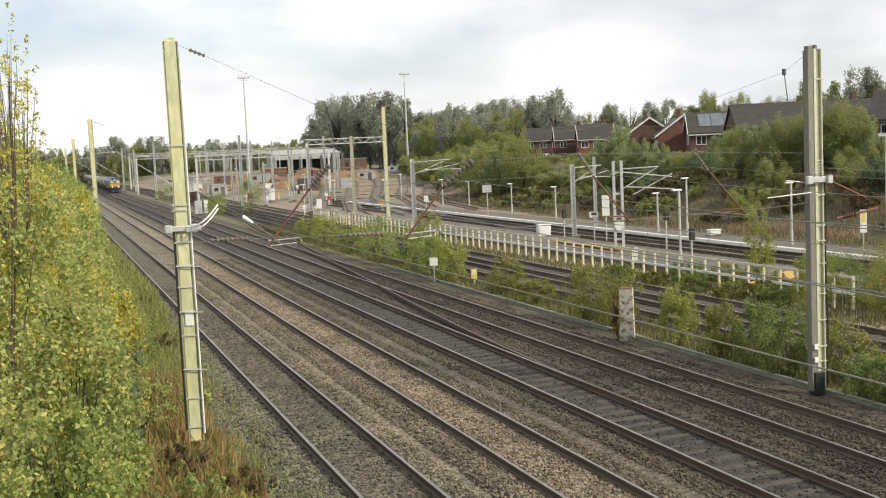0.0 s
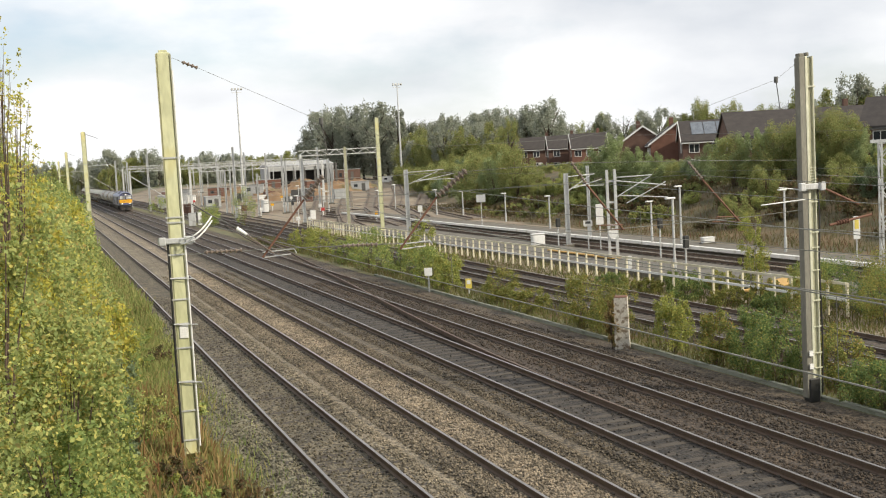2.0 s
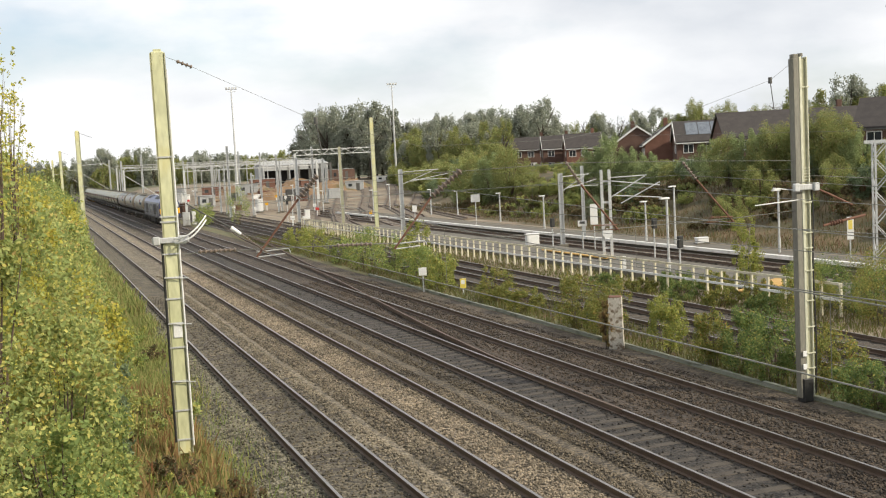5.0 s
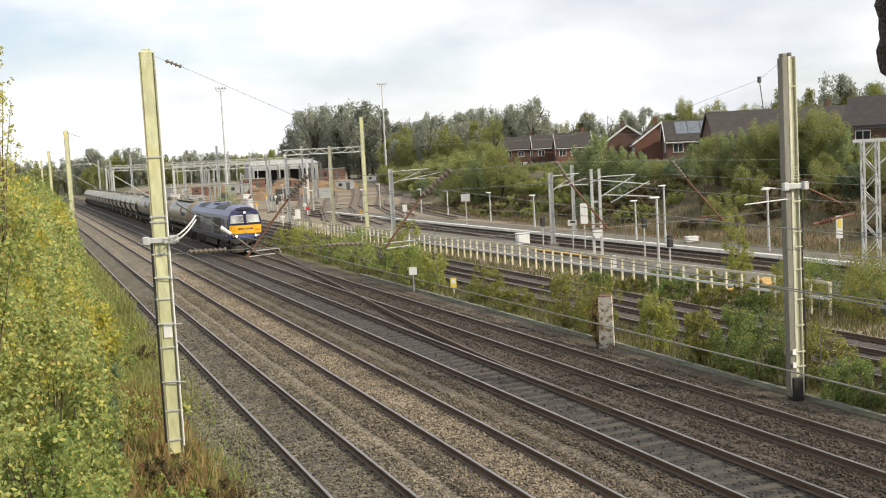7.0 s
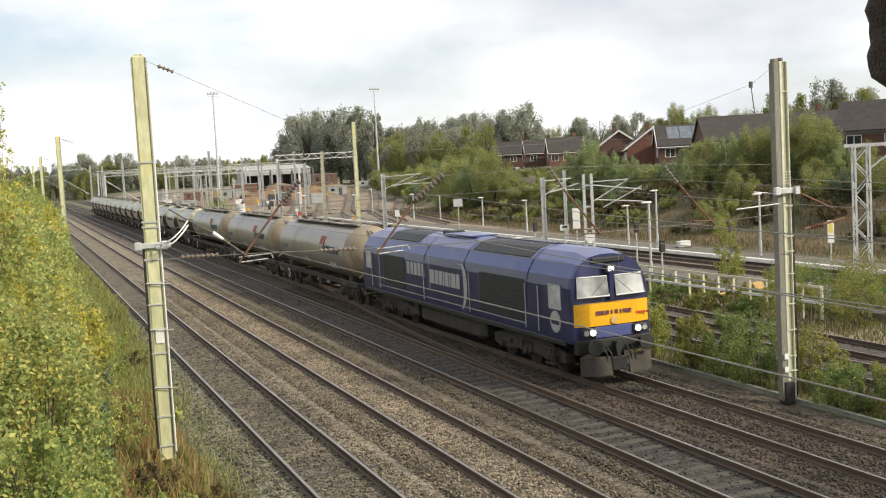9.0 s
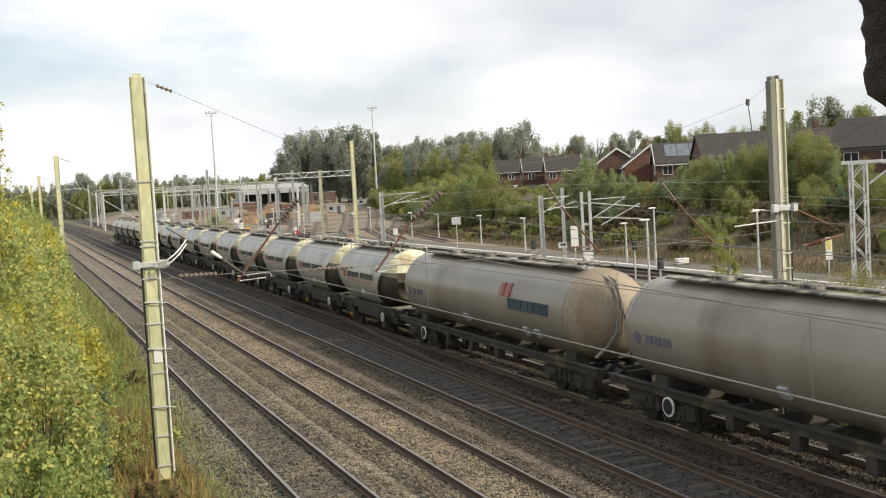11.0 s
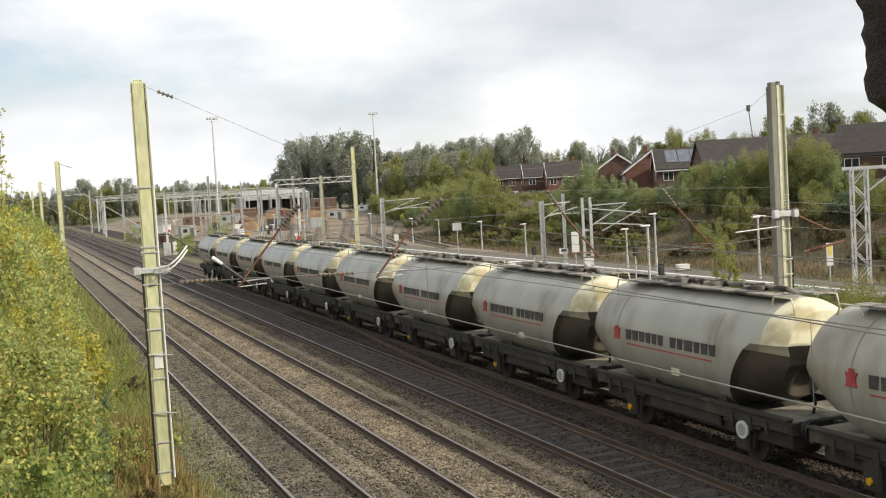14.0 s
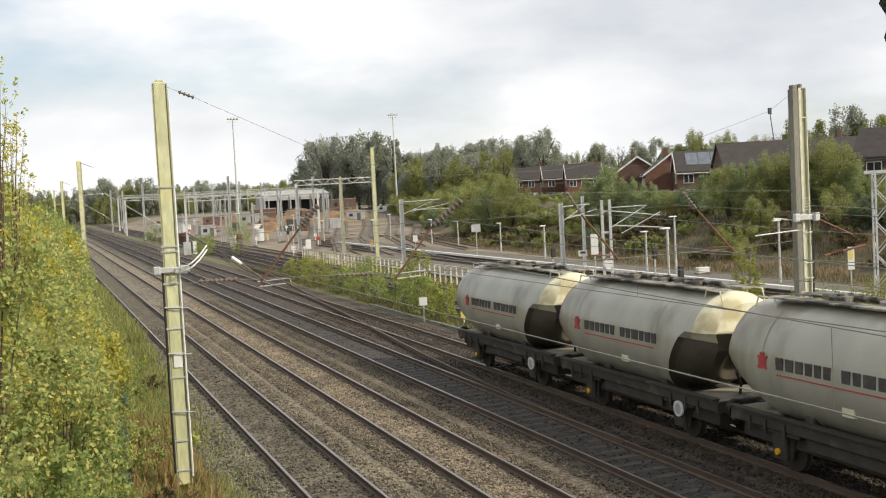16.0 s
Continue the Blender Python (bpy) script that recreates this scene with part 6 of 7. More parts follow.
def letters(t, name, material, x, y0, z0, z1, widths, gap, label="", notch=True):
    """A run of plain letter-sized blocks on the side, read from the train's tail toward its front."""
    y, h, k = y0, z1 - z0, 0
    for w in widths:
        if w > 0:
            c = 0.26 * h
            q = k % 4 if notch else 1
            k += 1
            if q == 0:
                prof = [(0, z0), (-w, z0), (-w, z0 + c), (-c, z0 + c), (-c, z1 - c), (-w, z1 - c), (-w, z1), (0, z1)]
            elif q == 2:
                prof = [(0, z0), (-w, z0), (-w, z1), (-w + c, z1), (-w + c, z0 + c), (-c, z0 + c), (-c, z1), (0, z1)]
            elif q == 3:
                prof = [(0, z0), (-c, z0), (-c, z1 - c), (-w + c, z1 - c), (-w + c, z0), (-w, z0), (-w, z1), (0, z1)]
            else:
                prof = [(0, z0), (-w, z0), (-w, z1), (0, z1)]
            part("letter_block", loft(B(), [[(x + dx, y + py, pz) for py, pz in prof] for dx in (-0.014, 0.014)]), material, t, label)
        y -= abs(w) + gap


def locomotive():
    t = thing("locomotive", "dark blue diesel freight locomotive with yellow nose and lit headlights, running", "locomotive")
    half = 9.95
    sect = [(-1.30, 1.12), (-1.32, 1.3), (-1.32, 2.75), (-1.24, 3.05), (-0.98, 3.48), (-0.62, 3.74), (-0.2, 3.83), (0.2, 3.83), (0.62, 3.74), (0.98, 3.48), (1.24, 3.05), (1.32, 2.75), (1.32, 1.3), (1.30, 1.12)]

    def nose(y, s, ins):
        """A ring at one end: raked above the waist."""
        return [(x * (1 - ins), y + s * (-max(0.0, z - 2.35) * 0.17 - 0.10 * (abs(x) / 1.32) ** 3), z if z < 3.3 else z - (z - 3.3) * 0.25) for x, z in sect]
    rings = [nose(-half - 0.28, -1, 0.03), nose(-half - 0.16, -1, 0.0), [(x, -half + 0.75, z) for x, z in sect], [(x, half - 0.75, z) for x, z in sect], nose(half + 0.16, 1, 0.0), nose(half + 0.28, 1, 0.03)]
    bm = loft(B(), rings)
    me = mesh_of("body", bm, (NAVY, SHEEN_BLUE), True)
    me.set_sharp_from_angle(angle=radians(11))
    for f in me.polygons:
        if f.center.z > 3.05:
            f.material_index = 1
    sub("body", me, t)
    # dark roof hatches, ribs and silencer
    for y, l, z in ((-4.6, 4.6, 3.845), (5.1, 3.6, 3.845)):
        b = B()
        for s in (-1, 1):
            loft(b, [[(s * 0.1, yy, z), (s * 0.64, yy, z - 0.085), (s * 1.0, yy, z - 0.345), (s * 1.0, yy, z - 0.37), (s * 0.1, yy, z - 0.03)] for yy in (y - l / 2, y + l / 2)])
        part("roof_grille", b, GRILLE, t, "sooty roof grille")
    part("roof_rib", box(B(), (0, -4.6, 3.85), (0.12, 4.6, 0.05), 0.01), NAVY, t)
    for y in (-7.2, -2.0, 2.0, 7.2):
        b = loft(B(), [[(x * 1.006, yy, z + 0.012) for x, z in sect[2:12]] for yy in (y - 0.03, y + 0.03)], closed=False)
        bmesh.ops.solidify(b, geom=b.faces[:], thickness=0.012)
        part("roof_joint", b, NAVY, t)
    part("roof_hatch", box(B(), (0, 0.2, 3.86), (1.1, 2.6, 0.06), 0.02), SHEEN_BLUE, t)
    part("exhaust", box(B(), (0, 1.9, 3.88), (0.6, 0.9, 0.14), 0.03), BLACK, t)
    # sides
    for y0, y1 in ((-7.0, -3.5), (4.3, 7.0)):
        for s in (-1, 1):
            b = B()
            box(b, (s * 1.325, (y0 + y1) / 2, 2.15), (0.02, y1 - y0, 1.35), 0.005)
            for i in range(9):
                box(b, (s * 1.338, (y0 + y1) / 2, 1.55 + i * 0.15), (0.015, y1 - y0, 0.03))
            part("side_grille", b, GRILLE, t, "black louvred grille")
    for y in (-8.05, -7.15, -2.6, 2.0, 7.5, 8.6):
        for s in (-1, 1):
            part("handrail", rod(B(), (s * 1.37, y, 1.3), (s * 1.37, y, 2.7), 0.02), LOGO_SILVER, t, "bare metal handrail")
    for s in (-1, 1):
        part("sill", box(B(), (s * 1.30, 0, 1.1), (0.1, 19.4, 0.16), 0.02), BLACK, t)
        part("sill_stripe", box(B(), (s * 1.326, 0.4, 1.42), (0.01, 15.0, 0.03)), LOGO_SILVER, t)
        for y in (-9.1, 9.1):
            b = box(B(), (s * 1.322, y, 2.45), (0.02, 0.75, 0.68), 0.01)
            part("side_window", b, WINDSCREEN, t)
            b = B()
            for dz in (-0.36, 0.36):
                box(b, (s * 1.328, y, 2.45 + dz), (0.02, 0.82, 0.04))
            for dy in (-0.39, 0.39):
                box(b, (s * 1.328, y + dy, 2.45), (0.02, 0.04, 0.76))
            part("window_frame", b, LOGO_SILVER, t)
        b = rod(B(), (s * 1.322, -9.1, 1.70), (s * 1.334, -9.1, 1.70), 0.33, 24)
        part("round_emblem", b, LOGO_SILVER, t, "silver round emblem")
        part("round_emblem_bar", box(B(), (s * 1.337, -9.1, 1.68), (0.008, 0.5, 0.12)), NAVY, t)
        # running number and name as plain blocks
        letters(t, "number_marks", LOGO_SILVER, s * 1.328, 3.95, 2.2, 2.70, (0.33, 0.33, 0.31, 0.31, 0.31), 0.10, "silver number blocks", notch=False)
        letters(t, "name_marks", LOGO_SILVER, s * 1.328, 1.3, 2.02, 2.55, (0.42, 0.36, 0.34, 0.13, 0.3, 0.13, 0.42, 0.3), 0.08, "silver lettering blocks", notch=False)
        b = B()
        arc = [(radians(a), 0.92 - 0.30 * abs(math.cos(radians(a) / 2 + 0.4))) for a in range(-70, 100, 10)]
        outer = [(-1.6 - 0.75 * math.cos(a), 2.2 + 0.95 * math.sin(a)) for a, _ in arc]
        inner = [(-1.6 - 0.75 * math.cos(a) + 0.30 * math.cos(a * 0.9) ** 2 + 0.02, 2.2 + 0.93 * math.sin(a)) for a, _ in arc]
        loft(b, [[(s * 1.326, p[0], min(p[1], 2.95)), (s * 1.332, p[0], min(p[1], 2.95)), (s * 1.332, q[0], min(q[1], 2.93)), (s * 1.326, q[0], min(q[1], 2.93))] for p, q in zip(outer, inner)])
        part("crescent_mark", b, LOGO_SILVER, t, "silver crescent")
    # fronts
    for e in (-1, 1):
        def fy(z, d=0.0):
            return e * (half + 0.28 - max(0.0, z - 2.35) * 0.17 + d)
        b = B()
        loft(b, [[(-1.25, fy(z, -0.02 - (0.09 if e else 0)), z), (-0.8, fy(z, 0.025), z), (0, fy(z, 0.045), z), (0.8, fy(z, 0.025), z), (1.25, fy(z, -0.11), z), (1.2, fy(z, -0.2), z), (-1.2, fy(z, -0.2), z)] for z in (1.62, 2.28)])
        part("warning_panel", b, YELLOW, t, "yellow warning panel")
        for s in (-1, 1):
            b = B()
            z0, z1 = 2.48, 3.06
            pts = [(0.12, z0, 0.035), (1.14, z0, -0.05), (1.08, z1, -0.06), (0.14, z1, 0.03)]
            loft(b, [[(s * x, fy(z, d + o), z) for x, z, d in pts] for o in (0.0, 0.02)])
            w = part("windscreen", b, WINDSCREEN, t, "windscreen with the sky's reflection put into its colour")
            b = B()
            loop = [Vector((s * x, fy(z, d + 0.02), z)) for x, z, d in pts]
            path(b, loop + loop[:1], 0.024, 6)
            part("windscreen_frame", b, WHITE_PAINT, w)
            part("wiper", rod(B(), loop[0].lerp(loop[3], 0.9), loop[0].lerp(loop[1], 0.6), 0.006), BLACK, w)
            b = box(B(), (s * 0.86, fy(1.5, 0.05), 1.45), (0.5, 0.12, 0.26), 0.04)
            part("lamp_cluster", b, BLACK, t)
            part("headlight", rod(B(), (s * 0.76, fy(1.5, 0.09), 1.45), (s * 0.76, fy(1.5, 0.14), 1.45), 0.095, 16), LAMP_ON if e < 0 else WINDSCREEN, t, "lit headlight" if e < 0 else "unlit headlight")
            part("marker_light", rod(B(), (s * 0.98, fy(1.5, 0.09), 1.45), (s * 0.98, fy(1.5, 0.13), 1.45), 0.08, 16), LOGO_SILVER, t)
        part("pillar", box(B(), (0, fy(2.78, 0.03), 2.78), (0.16, 0.08, 0.9), 0.02), NAVY, t)
        part("top_headlight", box(B(), (0, fy(3.32, 0.06), 3.26), (0.34, 0.14, 0.26), 0.03), BLACK, t)
        part("top_lamp", rod(B(), (0, fy(3.32, 0.11), 3.26), (0, fy(3.32, 0.16), 3.26), 0.10, 16), LAMP_ON if e < 0 else WINDSCREEN, t)
        part("nose_grille", box(B(), (0, fy(3.55, -0.05), 3.52), (1.1, 0.2, 0.16), 0.03), BLACK, t)
        part("bumper_panel", box(B(), (0, fy(1.4, -0.02), 1.42), (1.3, 0.1, 0.36), 0.03), SHEEN_BLUE, t, "blue lower nose panel")
        b = B()
        for i, w in enumerate((0.14, 0.11, 0.11, 0.05, 0.1, 0.05, 0.14, 0.1)):
            box(b, (-0.52 + i * 0.15, fy(2.0, 0.055), 2.0), (w, 0.015, 0.12))
        part("nose_name_marks", b, NOSE_MARK, t, "dark red lettering blocks")
        b = B()
        for i in range(5):
            box(b, (0.78 + i * 0.09, fy(1.95, 0.02), 1.9), (0.06, 0.015, 0.07))
        part("nose_number_marks", b, RED, t)
        part("hazard_disc", rod(B(), (0, fy(1.75, 0.05), 1.76), (0, fy(1.75, 0.08), 1.76), 0.12, 12), ORANGE_BOARD, t)
        part("bufferbeam", box(B(), (0, e * 10.15, 1.02), (2.5, 0.25, 0.42), 0.03), BLACK, t)
        buffers(t, e * 10.2, e)
        for s in (-1, 1):
            b = loft(B(), [[(s * 0.3, e * (10.62 - (z - 0.15) * 0.2), z), (s * 0.9, e * (10.55 - (z - 0.15) * 0.15), z), (s * 1.2, e * 10.3, z), (s * 1.1, e * 10.2, z), (s * 0.3, e * 10.5, z)] for z in (0.2, 0.74)])
            part("snowplough", b, GRIME, t, "grimy snowplough blade")
        b = box(B(), (0, e * 10.45, 0.5), (0.5, 0.12, 0.4), 0.03)
        part("coupler_plate", b, BLACK, t)
        b = B()
        for x in (-0.45, -0.3, 0.35, 0.5):
            path(b, [(x, e * 10.3, 1.0), (x + 0.03, e * 10.52, 0.8), (x + 0.05, e * 10.5, 0.45)], 0.025, 6)
        part("brake_hoses", b, BLACK, t)
        for s in (-1, 1):
            b = B()
            for i in range(4):
                box(b, (s * 1.2, e * 8.6, 0.35 + i * 0.24), (0.28, 0.5, 0.03))
            for d in (-0.25, 0.25):
                box(b, (s * 1.3, e * 8.6 + d, 0.7), (0.03, 0.03, 0.85))
            part("cab_steps", b, GRIME, t)
    b = box(B(), (0, 0, 0.72), (2.3, 6.2, 0.78), 0.12)
    part("fuel_tank", b, GRIME, t, "grimy fuel tank")
    for y in (-3.4, 3.4):
        part("equipment_box", box(B(), (0, y, 0.78), (2.45, 0.5, 0.6), 0.05), BLACK, t)
    for y in (-6.6, 6.6):
        bogie(t, y, (-1.85, 0, 1.85), 0.53, 2.6)
    return t


def cement_wagon():
    """A short two-axle cement tank: blunt tail, cream crusted head over a cut-back hopper with shade and dirt in its
    colour.
    """
    t = thing("cement_wagon", "cement-dusted grey two-axle tank wagon with cream front shoulder", "tank wagon", "cement wagons")
    R, zc = 1.40, 2.35
    seg = 56
    turns_ = [(math.sin(2 * math.pi * i / seg), math.cos(2 * math.pi * i / seg)) for i in range(seg)]

    def head(c):
        """Where the barrel stops at the front, by height."""
        z = c * R
        return -2.95 if z > 0.36 else -2.72 + (0.28 - z) * 0.72

    def tail(c, k):
        z = c * R
        return 2.3 + k * (1.0 if z > 0.1 else max(0.12, 1 - (0.1 - z) * 0.56))
    front = [(a * R * 0.99, head(c), zc + c * R * 0.99) for a, c in turns_]
    mid = [[(a * R * r, y, zc + c * R * r) for a, c in turns_] for y, r in ((-1.0, 1.0), (1.0, 1.0), (2.3, 0.995))]
    sub("barrel", shared("cement_barrel", lambda: loft(B(), [front] + mid, caps=False), CAST_TANK, True), t)
    rings = [[(a * R * r, tail(c, k), zc + c * R * r) for a, c in turns_] for k, r in ((0.0, 0.995), (1.2, 0.985), (1.55, 0.955), (1.72, 0.88), (1.76, 0.60), (1.77, 0.05))]
    sub("rear_end", shared("cement_tail", lambda: loft(B(), rings, caps=False), CAST_TANK, True), t, label="blunt grey tail end")
    # the upper shoulder reaches out, the lower hopper is drawn in under it
    rings = []
    for u, up, dn, dz in ((0.0, 0.99, 0.99, 0.0), (0.08, 0.985, 0.88, 0.0), (0.30, 0.975, 0.84, 0.01), (0.55, 0.93, 0.79, 0.025), (0.80, 0.86, 0.72, 0.05), (1.0, 0.74, 0.62, 0.10), (1.02, 0.10, 0.10, 0.35)):
        ring = []
        for a, c in turns_:
            high = c * R > 0.36
            r = R * (up if high else dn)
            end = -3.80 if high else -3.70 + max(0.0, -c) * 0.70
            ring.append((a * r, head(c) + (end - head(c)) * u, zc + (dz if high else 0.0) + c * r))
        rings.append(ring)
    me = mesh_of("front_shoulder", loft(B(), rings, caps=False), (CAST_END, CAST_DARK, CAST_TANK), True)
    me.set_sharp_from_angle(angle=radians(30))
    # faces under the lip take the dark tone that paints its shade
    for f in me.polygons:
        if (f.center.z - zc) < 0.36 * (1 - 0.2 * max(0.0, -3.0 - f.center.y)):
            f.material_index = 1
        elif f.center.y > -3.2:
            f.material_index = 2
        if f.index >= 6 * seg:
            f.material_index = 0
    sub("front_shoulder", me, t, label="cream crusted shoulder over a hopper darkened with painted shade and dirt")
    for y in (-1.7, 0.6, 2.6):
        part("barrel_seam", loft(B(), [[(a * R * 1.002, y + d, zc + c * R * 1.002) for a, c in turns_ if c > -0.55] for d in (-0.02, 0.02)], closed=False), CAST_TANK, t)
    # roof walkway with hatches, pipes and end hoops
    b = B()
    for x in (-0.42, 0.42):
        box(b, (x, 0, zc + R + 0.03), (0.42, 6.6, 0.05), 0.01)
    part("roof_walkway", b, ROOF_CRUST, t, "crusted roof walkway")
    for y in (-1.5, 0.1, 1.6):
        part("roof_hatch", rod(B(), (0, y, zc + R - 0.06), (0, y, zc + R + 0.13), 0.26, 14), ROOF_CRUST, t)
        part("hatch_clamp", box(B(), (0.1, y, zc + R + 0.15), (0.36, 0.08, 0.05)), ROOF_CRUST, t)
    b = path(B(), [(0.2, -3.2, zc + R * 0.9), (0.2, -2.4, zc + R + 0.1), (0.2, 2.4, zc + R + 0.1)], 0.05, 8)
    part("roof_pipe", b, ROOF_CRUST, t)
    for y in (-3.25, 3.35):
        for x in (-0.62, 0.62):
            part("hoop_rail", path(B(), [(x, y - 0.4, zc + R * 0.74), (x, y - 0.28, zc + R + 0.02), (x, y + 0.28, zc + R + 0.03), (x, y + 0.4, zc + R * 0.84)], 0.025, 6), CAST_END, t, "cream hoop rail")
    # marks
    b = B()
    y0 = 2.55
    loft(b, [[(-R - 0.012, y0 + q, z), (-R + 0.03, y0 + q, z), (-R + 0.03, y0 - q, z), (-R - 0.012, y0 - q, z)] for z, q in ((2.33, 0.17), (2.40, 0.13), (2.53, 0.12), (2.61, 0.16))])
    box(b, (-R + 0.005, y0, 2.65), (0.035, 0.12, 0.07))
    part("red_mark", b, LOGO_RED, t, "faded red tower mark")
    letters(t, "name_marks", LOGO_GREY, -R + 0.004, 2.08, 2.37, 2.63, (0.23, 0.24, 0.22, 0.20, 0.19, 0.20, -0.16, 0.23, 0.20, 0.32, 0.20, 0.23, 0.20), 0.085, "dark lettering blocks", notch=False)
    part("red_line", box(B(), (-R + 0.010, 0.22, 2.25), (0.03, 3.7, 0.03)), LOGO_RED, t)
    part("data_panel", box(B(), (-R * 0.915, 0.0, 1.80), (0.06, 0.34, 0.24)), CAST_END, t, "small pale data panel")
    # saddles, frame, running gear
    for y in (-1.5, 1.5):
        part("saddle", box(B(), (0, y, 1.22), (2.1, 0.3, 0.35), 0.02), SOLEBAR, t)
    b = B()
    for s in (-1, 1):
        box(b, (s * 1.16, 0, 1.10), (0.12, 8.05, 0.28), 0.015)
        box(b, (s * 1.19, 0, 1.26), (0.2, 8.05, 0.04))
        for y in (-3.3, -2.75, -2.1, 2.1, 2.75, 3.3):
            box(b, (s * 1.235, y, 0.98), (0.05, 0.09, 0.32))
    part("solebar", b, SOLEBAR, t, "grimy green-grey solebar")
    part("end_platform", box(B(), (0, -3.35, 1.19), (2.25, 1.35, 0.06), 0.01), DECK_DUST, t)
    part("end_platform", box(B(), (0, 3.35, 1.19), (2.25, 1.35, 0.06), 0.01), DECK_DUST, t)
    for y in (-4.0, 4.0):
        part("headstock", box(B(), (0, y, 1.05), (2.4, 0.12, 0.3), 0.02), SOLEBAR, t)
    for s in (-1, 1):
        buffers(t, s * 3.95, s)
    for y in (-2.35, 2.35):
        sub("wheelset", wheel_me(0.46), t, (0, y, 0))
        for s in (-1, 1):
            b = box(B(), (s * 1.12, y, 0.62), (0.14, 0.46, 0.66), 0.04)
            box(b, (s * 1.14, y, 0.90), (0.1, 1.35, 0.10), 0.03)
            part("suspension", b, GRIME, t)
            part("axleguard", loft(B(), [[(s * x, y + a, z) for a, z in ((-0.42, 0.95), (0.42, 0.95), (0.26, 0.32), (-0.26, 0.32))] for x in (1.0, 1.06)]), GRIME, t)
    b = rod(B(), (-1.24, -2.5, 0.80), (-1.29, -2.5, 0.80), 0.20, 24)
    hw = part("brake_wheel", b, WHITE_PAINT, t, "white-rimmed brake handwheel")
    part("brake_wheel_face", rod(B(), (-1.29, -2.5, 0.80), (-1.296, -2.5, 0.80), 0.14, 20), LOGO_SILVER, hw)
    part("axle_end", rod(B(), (-1.2, 2.35, 0.50), (-1.25, 2.35, 0.50), 0.075, 12), YELLOW, t, "yellow axle end cap")
    b = B()
    for y in (-0.8, 0.2, 0.9):
        rod(b, (-0.5, y, 0.8), (0.5, y, 0.8), 0.17, 10)
    box(b, (0, 0, 0.95), (0.9, 4.0, 0.1))
    part("brake_gear", b, GRIME, t)
    # dark box added to fill the underside with its deep shade and dense gear
    part("underfloor_shade_fill", box(B(), (0, 0, 0.82), (2.0, 7.7, 0.52), 0.03), GRIME, t)
    part("hopper_bottom", loft(B(), [[(sx * w, sy * l, z) for sx, sy in ((-1, -1), (1, -1), (1, 1), (-1, 1))] for z, w, l in ((1.5, 0.95, 1.5), (0.75, 0.7, 0.8), (0.42, 0.4, 0.4))]), GRIME, t)
    # skirts added likewise, to close the gaps with darkness
    for s in (-1, 1):
        part("shade_fill_skirt", box(B(), (s * 1.1, 0, 0.82), (0.08, 3.0, 0.3), 0.02), GRIME, t)
    b = path(B(), [(-0.35, -3.75, 2.2), (-0.45, -3.85, 1.8), (-0.3, -3.8, 1.5), (-0.2, -3.6, 1.22)], 0.035, 8)
    part("discharge_hose", b, BLACK, t)
    return t


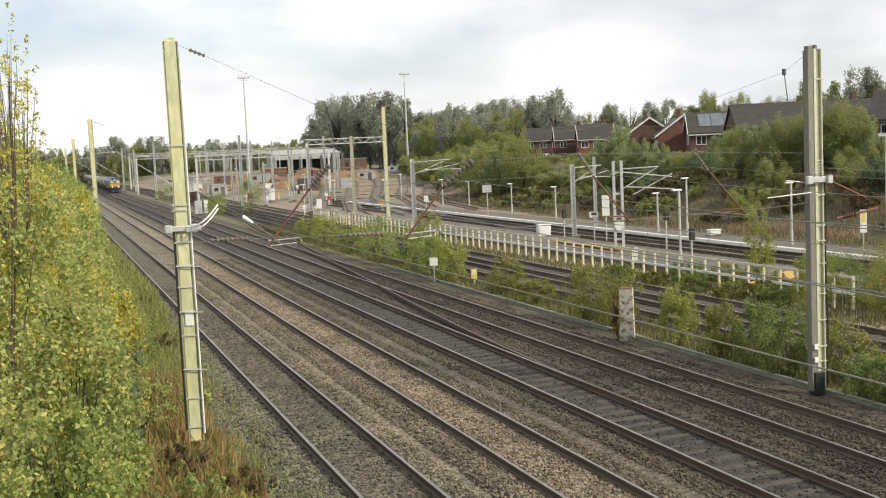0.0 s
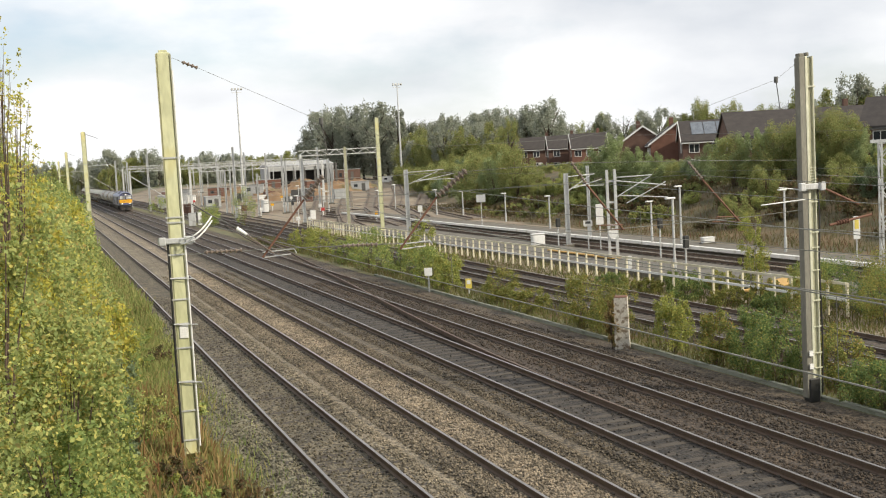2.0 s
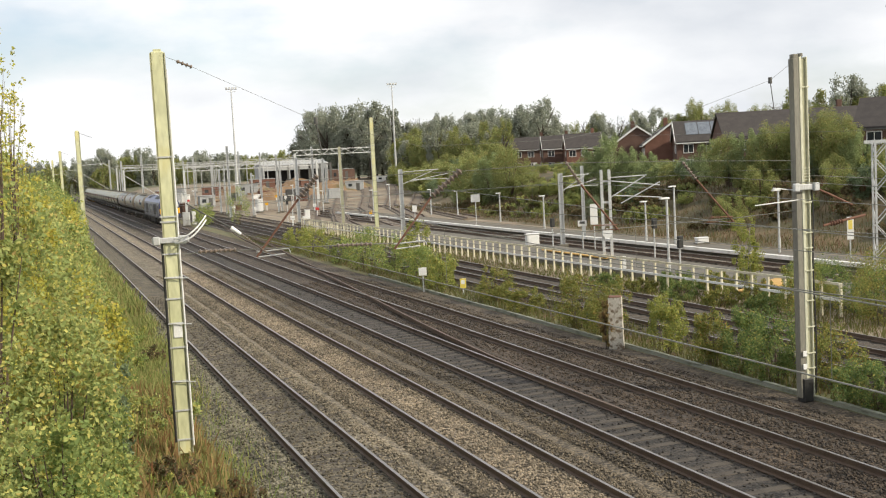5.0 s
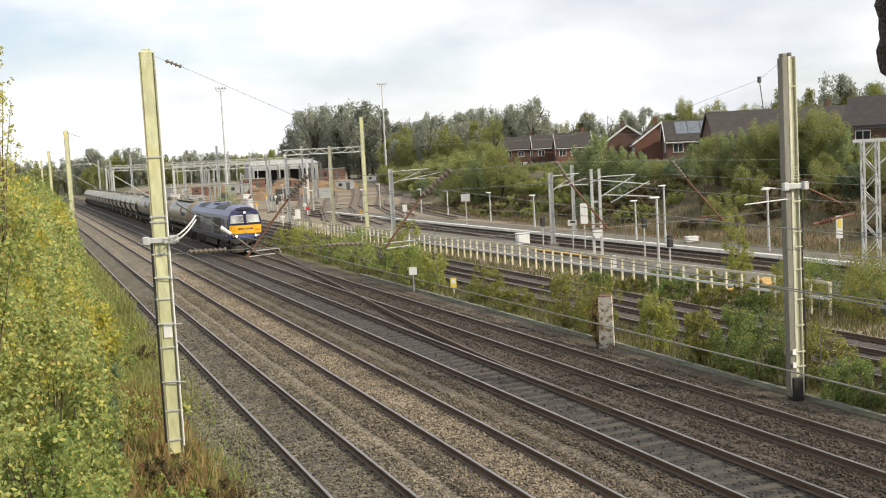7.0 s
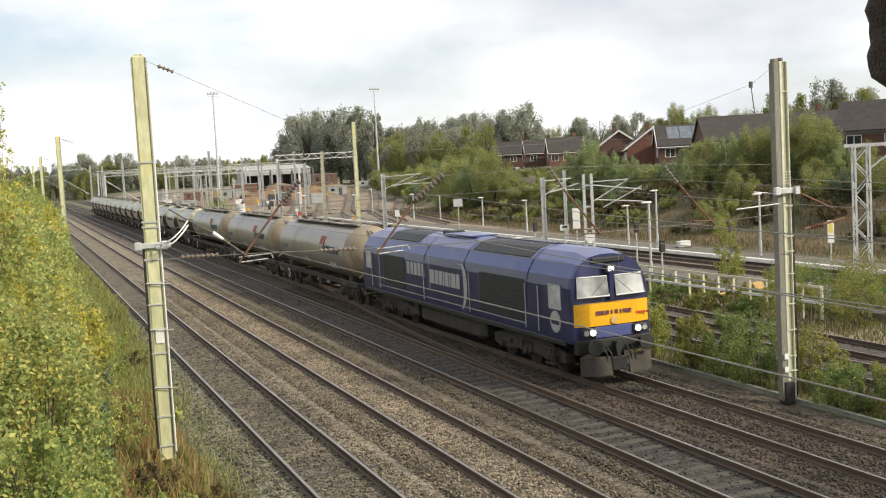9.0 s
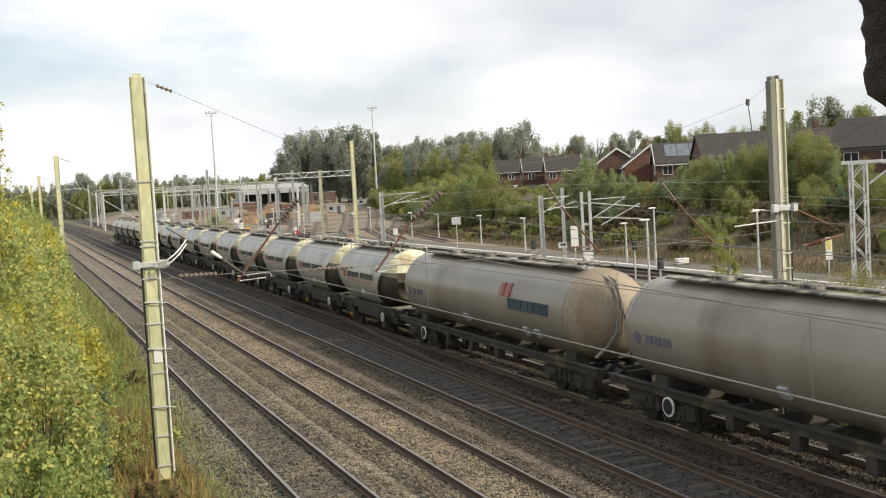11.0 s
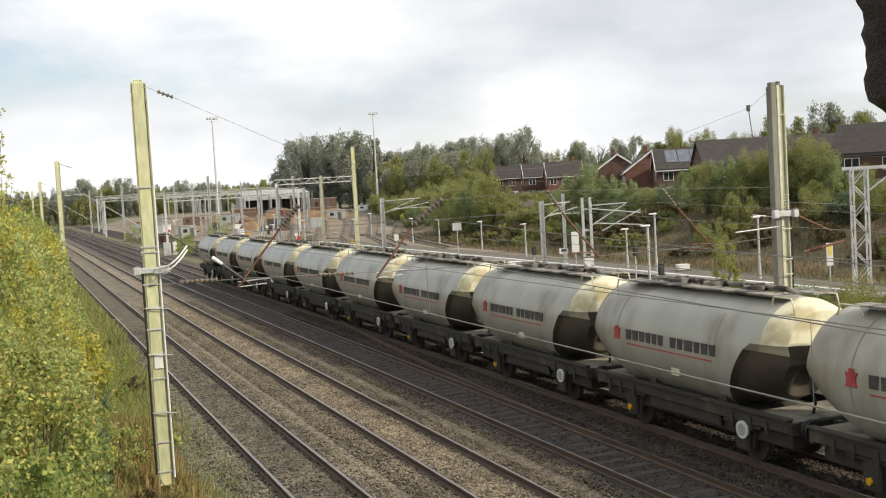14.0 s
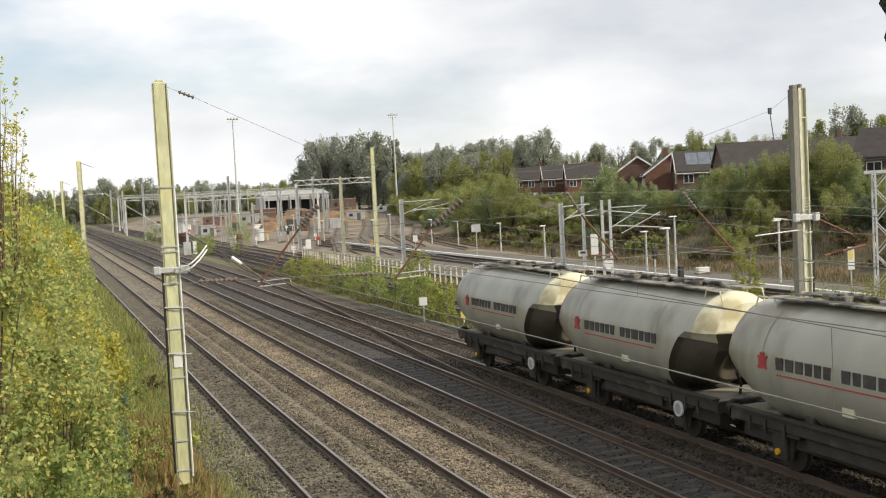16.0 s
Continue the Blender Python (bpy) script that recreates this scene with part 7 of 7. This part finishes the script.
def bogie_tank():
    """A long bogie tank with dished ends."""
    t = thing("bogie_tank_wagon", "brown dusted long bogie cement tank with a rust-washed end", "tank wagon", "bogie tanks")
    R, zc, half, nose = 1.36, 2.42, 7.0, 6.5
    seg = 36

    def ring(y, r):
        return [(math.sin(2 * math.pi * i / seg) * r, y, zc + math.cos(2 * math.pi * i / seg) * r) for i in range(seg)]
    part("barrel", loft(B(), [ring(y, R) for y in (-nose, -3.5, 0, 3.5, half)], caps=False), LONG_TANK, t, smooth=True)
    for s, mt in ((-1, LONG_END), (1, LONG_TANK)):
        b = loft(B(), [ring(s * (half + 0.95 * math.sin(radians(a))) if s > 0 else -(nose + 1.4 * math.sin(radians(a))), max(0.02, R * math.cos(radians(a)) ** 0.8)) for a in (0, 15, 30, 45, 60, 72, 82, 88)], caps=False)
        part("dished_end", b, mt, t, "rust-washed ochre end" if s < 0 else "", smooth=True)
    b = B()
    for y in (-nose, -3.4, 0.4, 4.0, half):
        loft(b, [ring(y - 0.035, R + 0.006), ring(y + 0.035, R + 0.006)], caps=False)
    part("weld_bands", b, LONG_TANK, t, smooth=True)
    b = B()
    for x in (-0.45, 0.45):
        box(b, (x, 0, zc + R + 0.03), (0.4, 12.6, 0.05), 0.01)
    part("roof_walkway", b, ROOF_CRUST, t, "crusted roof walkway")
    for y in (-4.6, -1.5, 1.5, 4.6):
        part("roof_hatch", rod(B(), (0, y, zc + R - 0.05), (0, y, zc + R + 0.14), 0.27, 14), ROOF_CRUST, t)
    for dx in (0.0, 0.14):
        part("end_pipe", path(B(), [(-0.25 + dx, -half + 0.1, zc + 1.25), (-0.25 + dx, -half - 0.6, zc + 1.05), (-0.3 + dx, -half - 1.0, zc + 0.2), (-0.4 + dx, -half - 1.0, zc - 0.4), (-0.95, -half - 0.7, zc - 1.1)], 0.045, 8), LONG_TANK, t)
    letters(t, "front_name_marks", LOGO_NAVY, -R - 0.002, -2.80, 2.36, 2.72, (0.50, 0.40, 0.40, 0.34, 0.40, 0.40), 0.08, "dark teal lettering blocks", notch=False)
    for y in (-2.26, -2.74):
        part("red_mark", box(B(), (-1.262, y, 2.96), (0.05, 0.30, 0.46), turn=pose(0, 0, 0, 0, 24)), FADED_RED, t, "faded red block")
    letters(t, "rear_name_marks", LOGO_BLUE, -R - 0.002, 6.2, 2.2, 2.42, (0.30, 0.30, 0.34), 0.09, "faded blue lettering blocks", notch=False)
    part("rear_mark", rod(B(), (-R - 0.010, 6.6, 2.32), (-R + 0.05, 6.6, 2.32), 0.17, 6), LOGO_BLUE, t)
    for y in (-4.6, -3.83, 1.08):
        part("data_panel", box(B(), (-R * 0.86 - 0.02, y, 1.72), (0.1, 0.32, 0.28), turn=pose(0, 0, 0, 0, -30)), LOGO_SILVER, t, "small pale data panel")
    b = B()
    for s in (-1, 1):
        box(b, (s * 1.2, 0, 1.0), (0.1, 16.6, 0.22), 0.015)
        box(b, (s * 1.24, 0, 1.12), (0.18, 16.6, 0.03))
    for y in (-8.3, -6, -3, 0, 3, 6, 8.3):
        box(b, (0, y, 1.0), (2.35, 0.14, 0.2))
    part("underframe", b, SOLEBAR, t, "dark grimy underframe")
    for y in (-6.2, 6.2):
        part("saddle", box(B(), (0, y, 1.15), (1.9, 0.6, 0.35), 0.03), GRIME, t)
    for y in (-2.2, 0, 2.2):
        part("air_cylinder", rod(B(), (-0.9, y, 0.75), (0.9, y, 0.75), 0.2, 10), GRIME, t)
        part("valve_box", box(B(), (-1.1, y + 0.8, 0.72), (0.3, 0.3, 0.4), 0.03), GRIME, t)
    for s in (-1, 1):
        buffers(t, s * 8.2, s)
    for y in (-6.1, 6.1):
        bogie(t, y, (-0.95, 0.95), 0.46, 1.5)
    hw = part("brake_wheel", rod(B(), (-1.27, 5.4, 0.68), (-1.31, 5.4, 0.68), 0.25, 24), WHITE_PAINT, t, "white-rimmed brake handwheel")
    part("brake_wheel_face", rod(B(), (-1.31, 5.4, 0.68), (-1.318, 5.4, 0.68), 0.20, 20), BLACK, hw)
    return t


SPEED, T_REF = 28.68, 9.0
TRACK_X = 16.1
train = []
loco = locomotive()
train.append((loco, 37.85))
tank = bogie_tank()
wagon = cement_wagon()
for i in range(3):
    train.append((tank if i == 0 else copy_thing(tank, pose(TRACK_X, 400, 0)), 48.9 + 17.25 * (i + 0.5)))
for i in range(16):
    train.append((wagon if i == 0 else copy_thing(wagon, pose(TRACK_X, 400, 0)), 105.15 + 8.67 * i))


def motions():
    for ob, y in train:
        walk(ob, [(t, pose(TRACK_X, y - SPEED * (t - T_REF), 0)) for t in (0, 2, 4, 6, 8, 10, 12, 14, 16)])


motions()
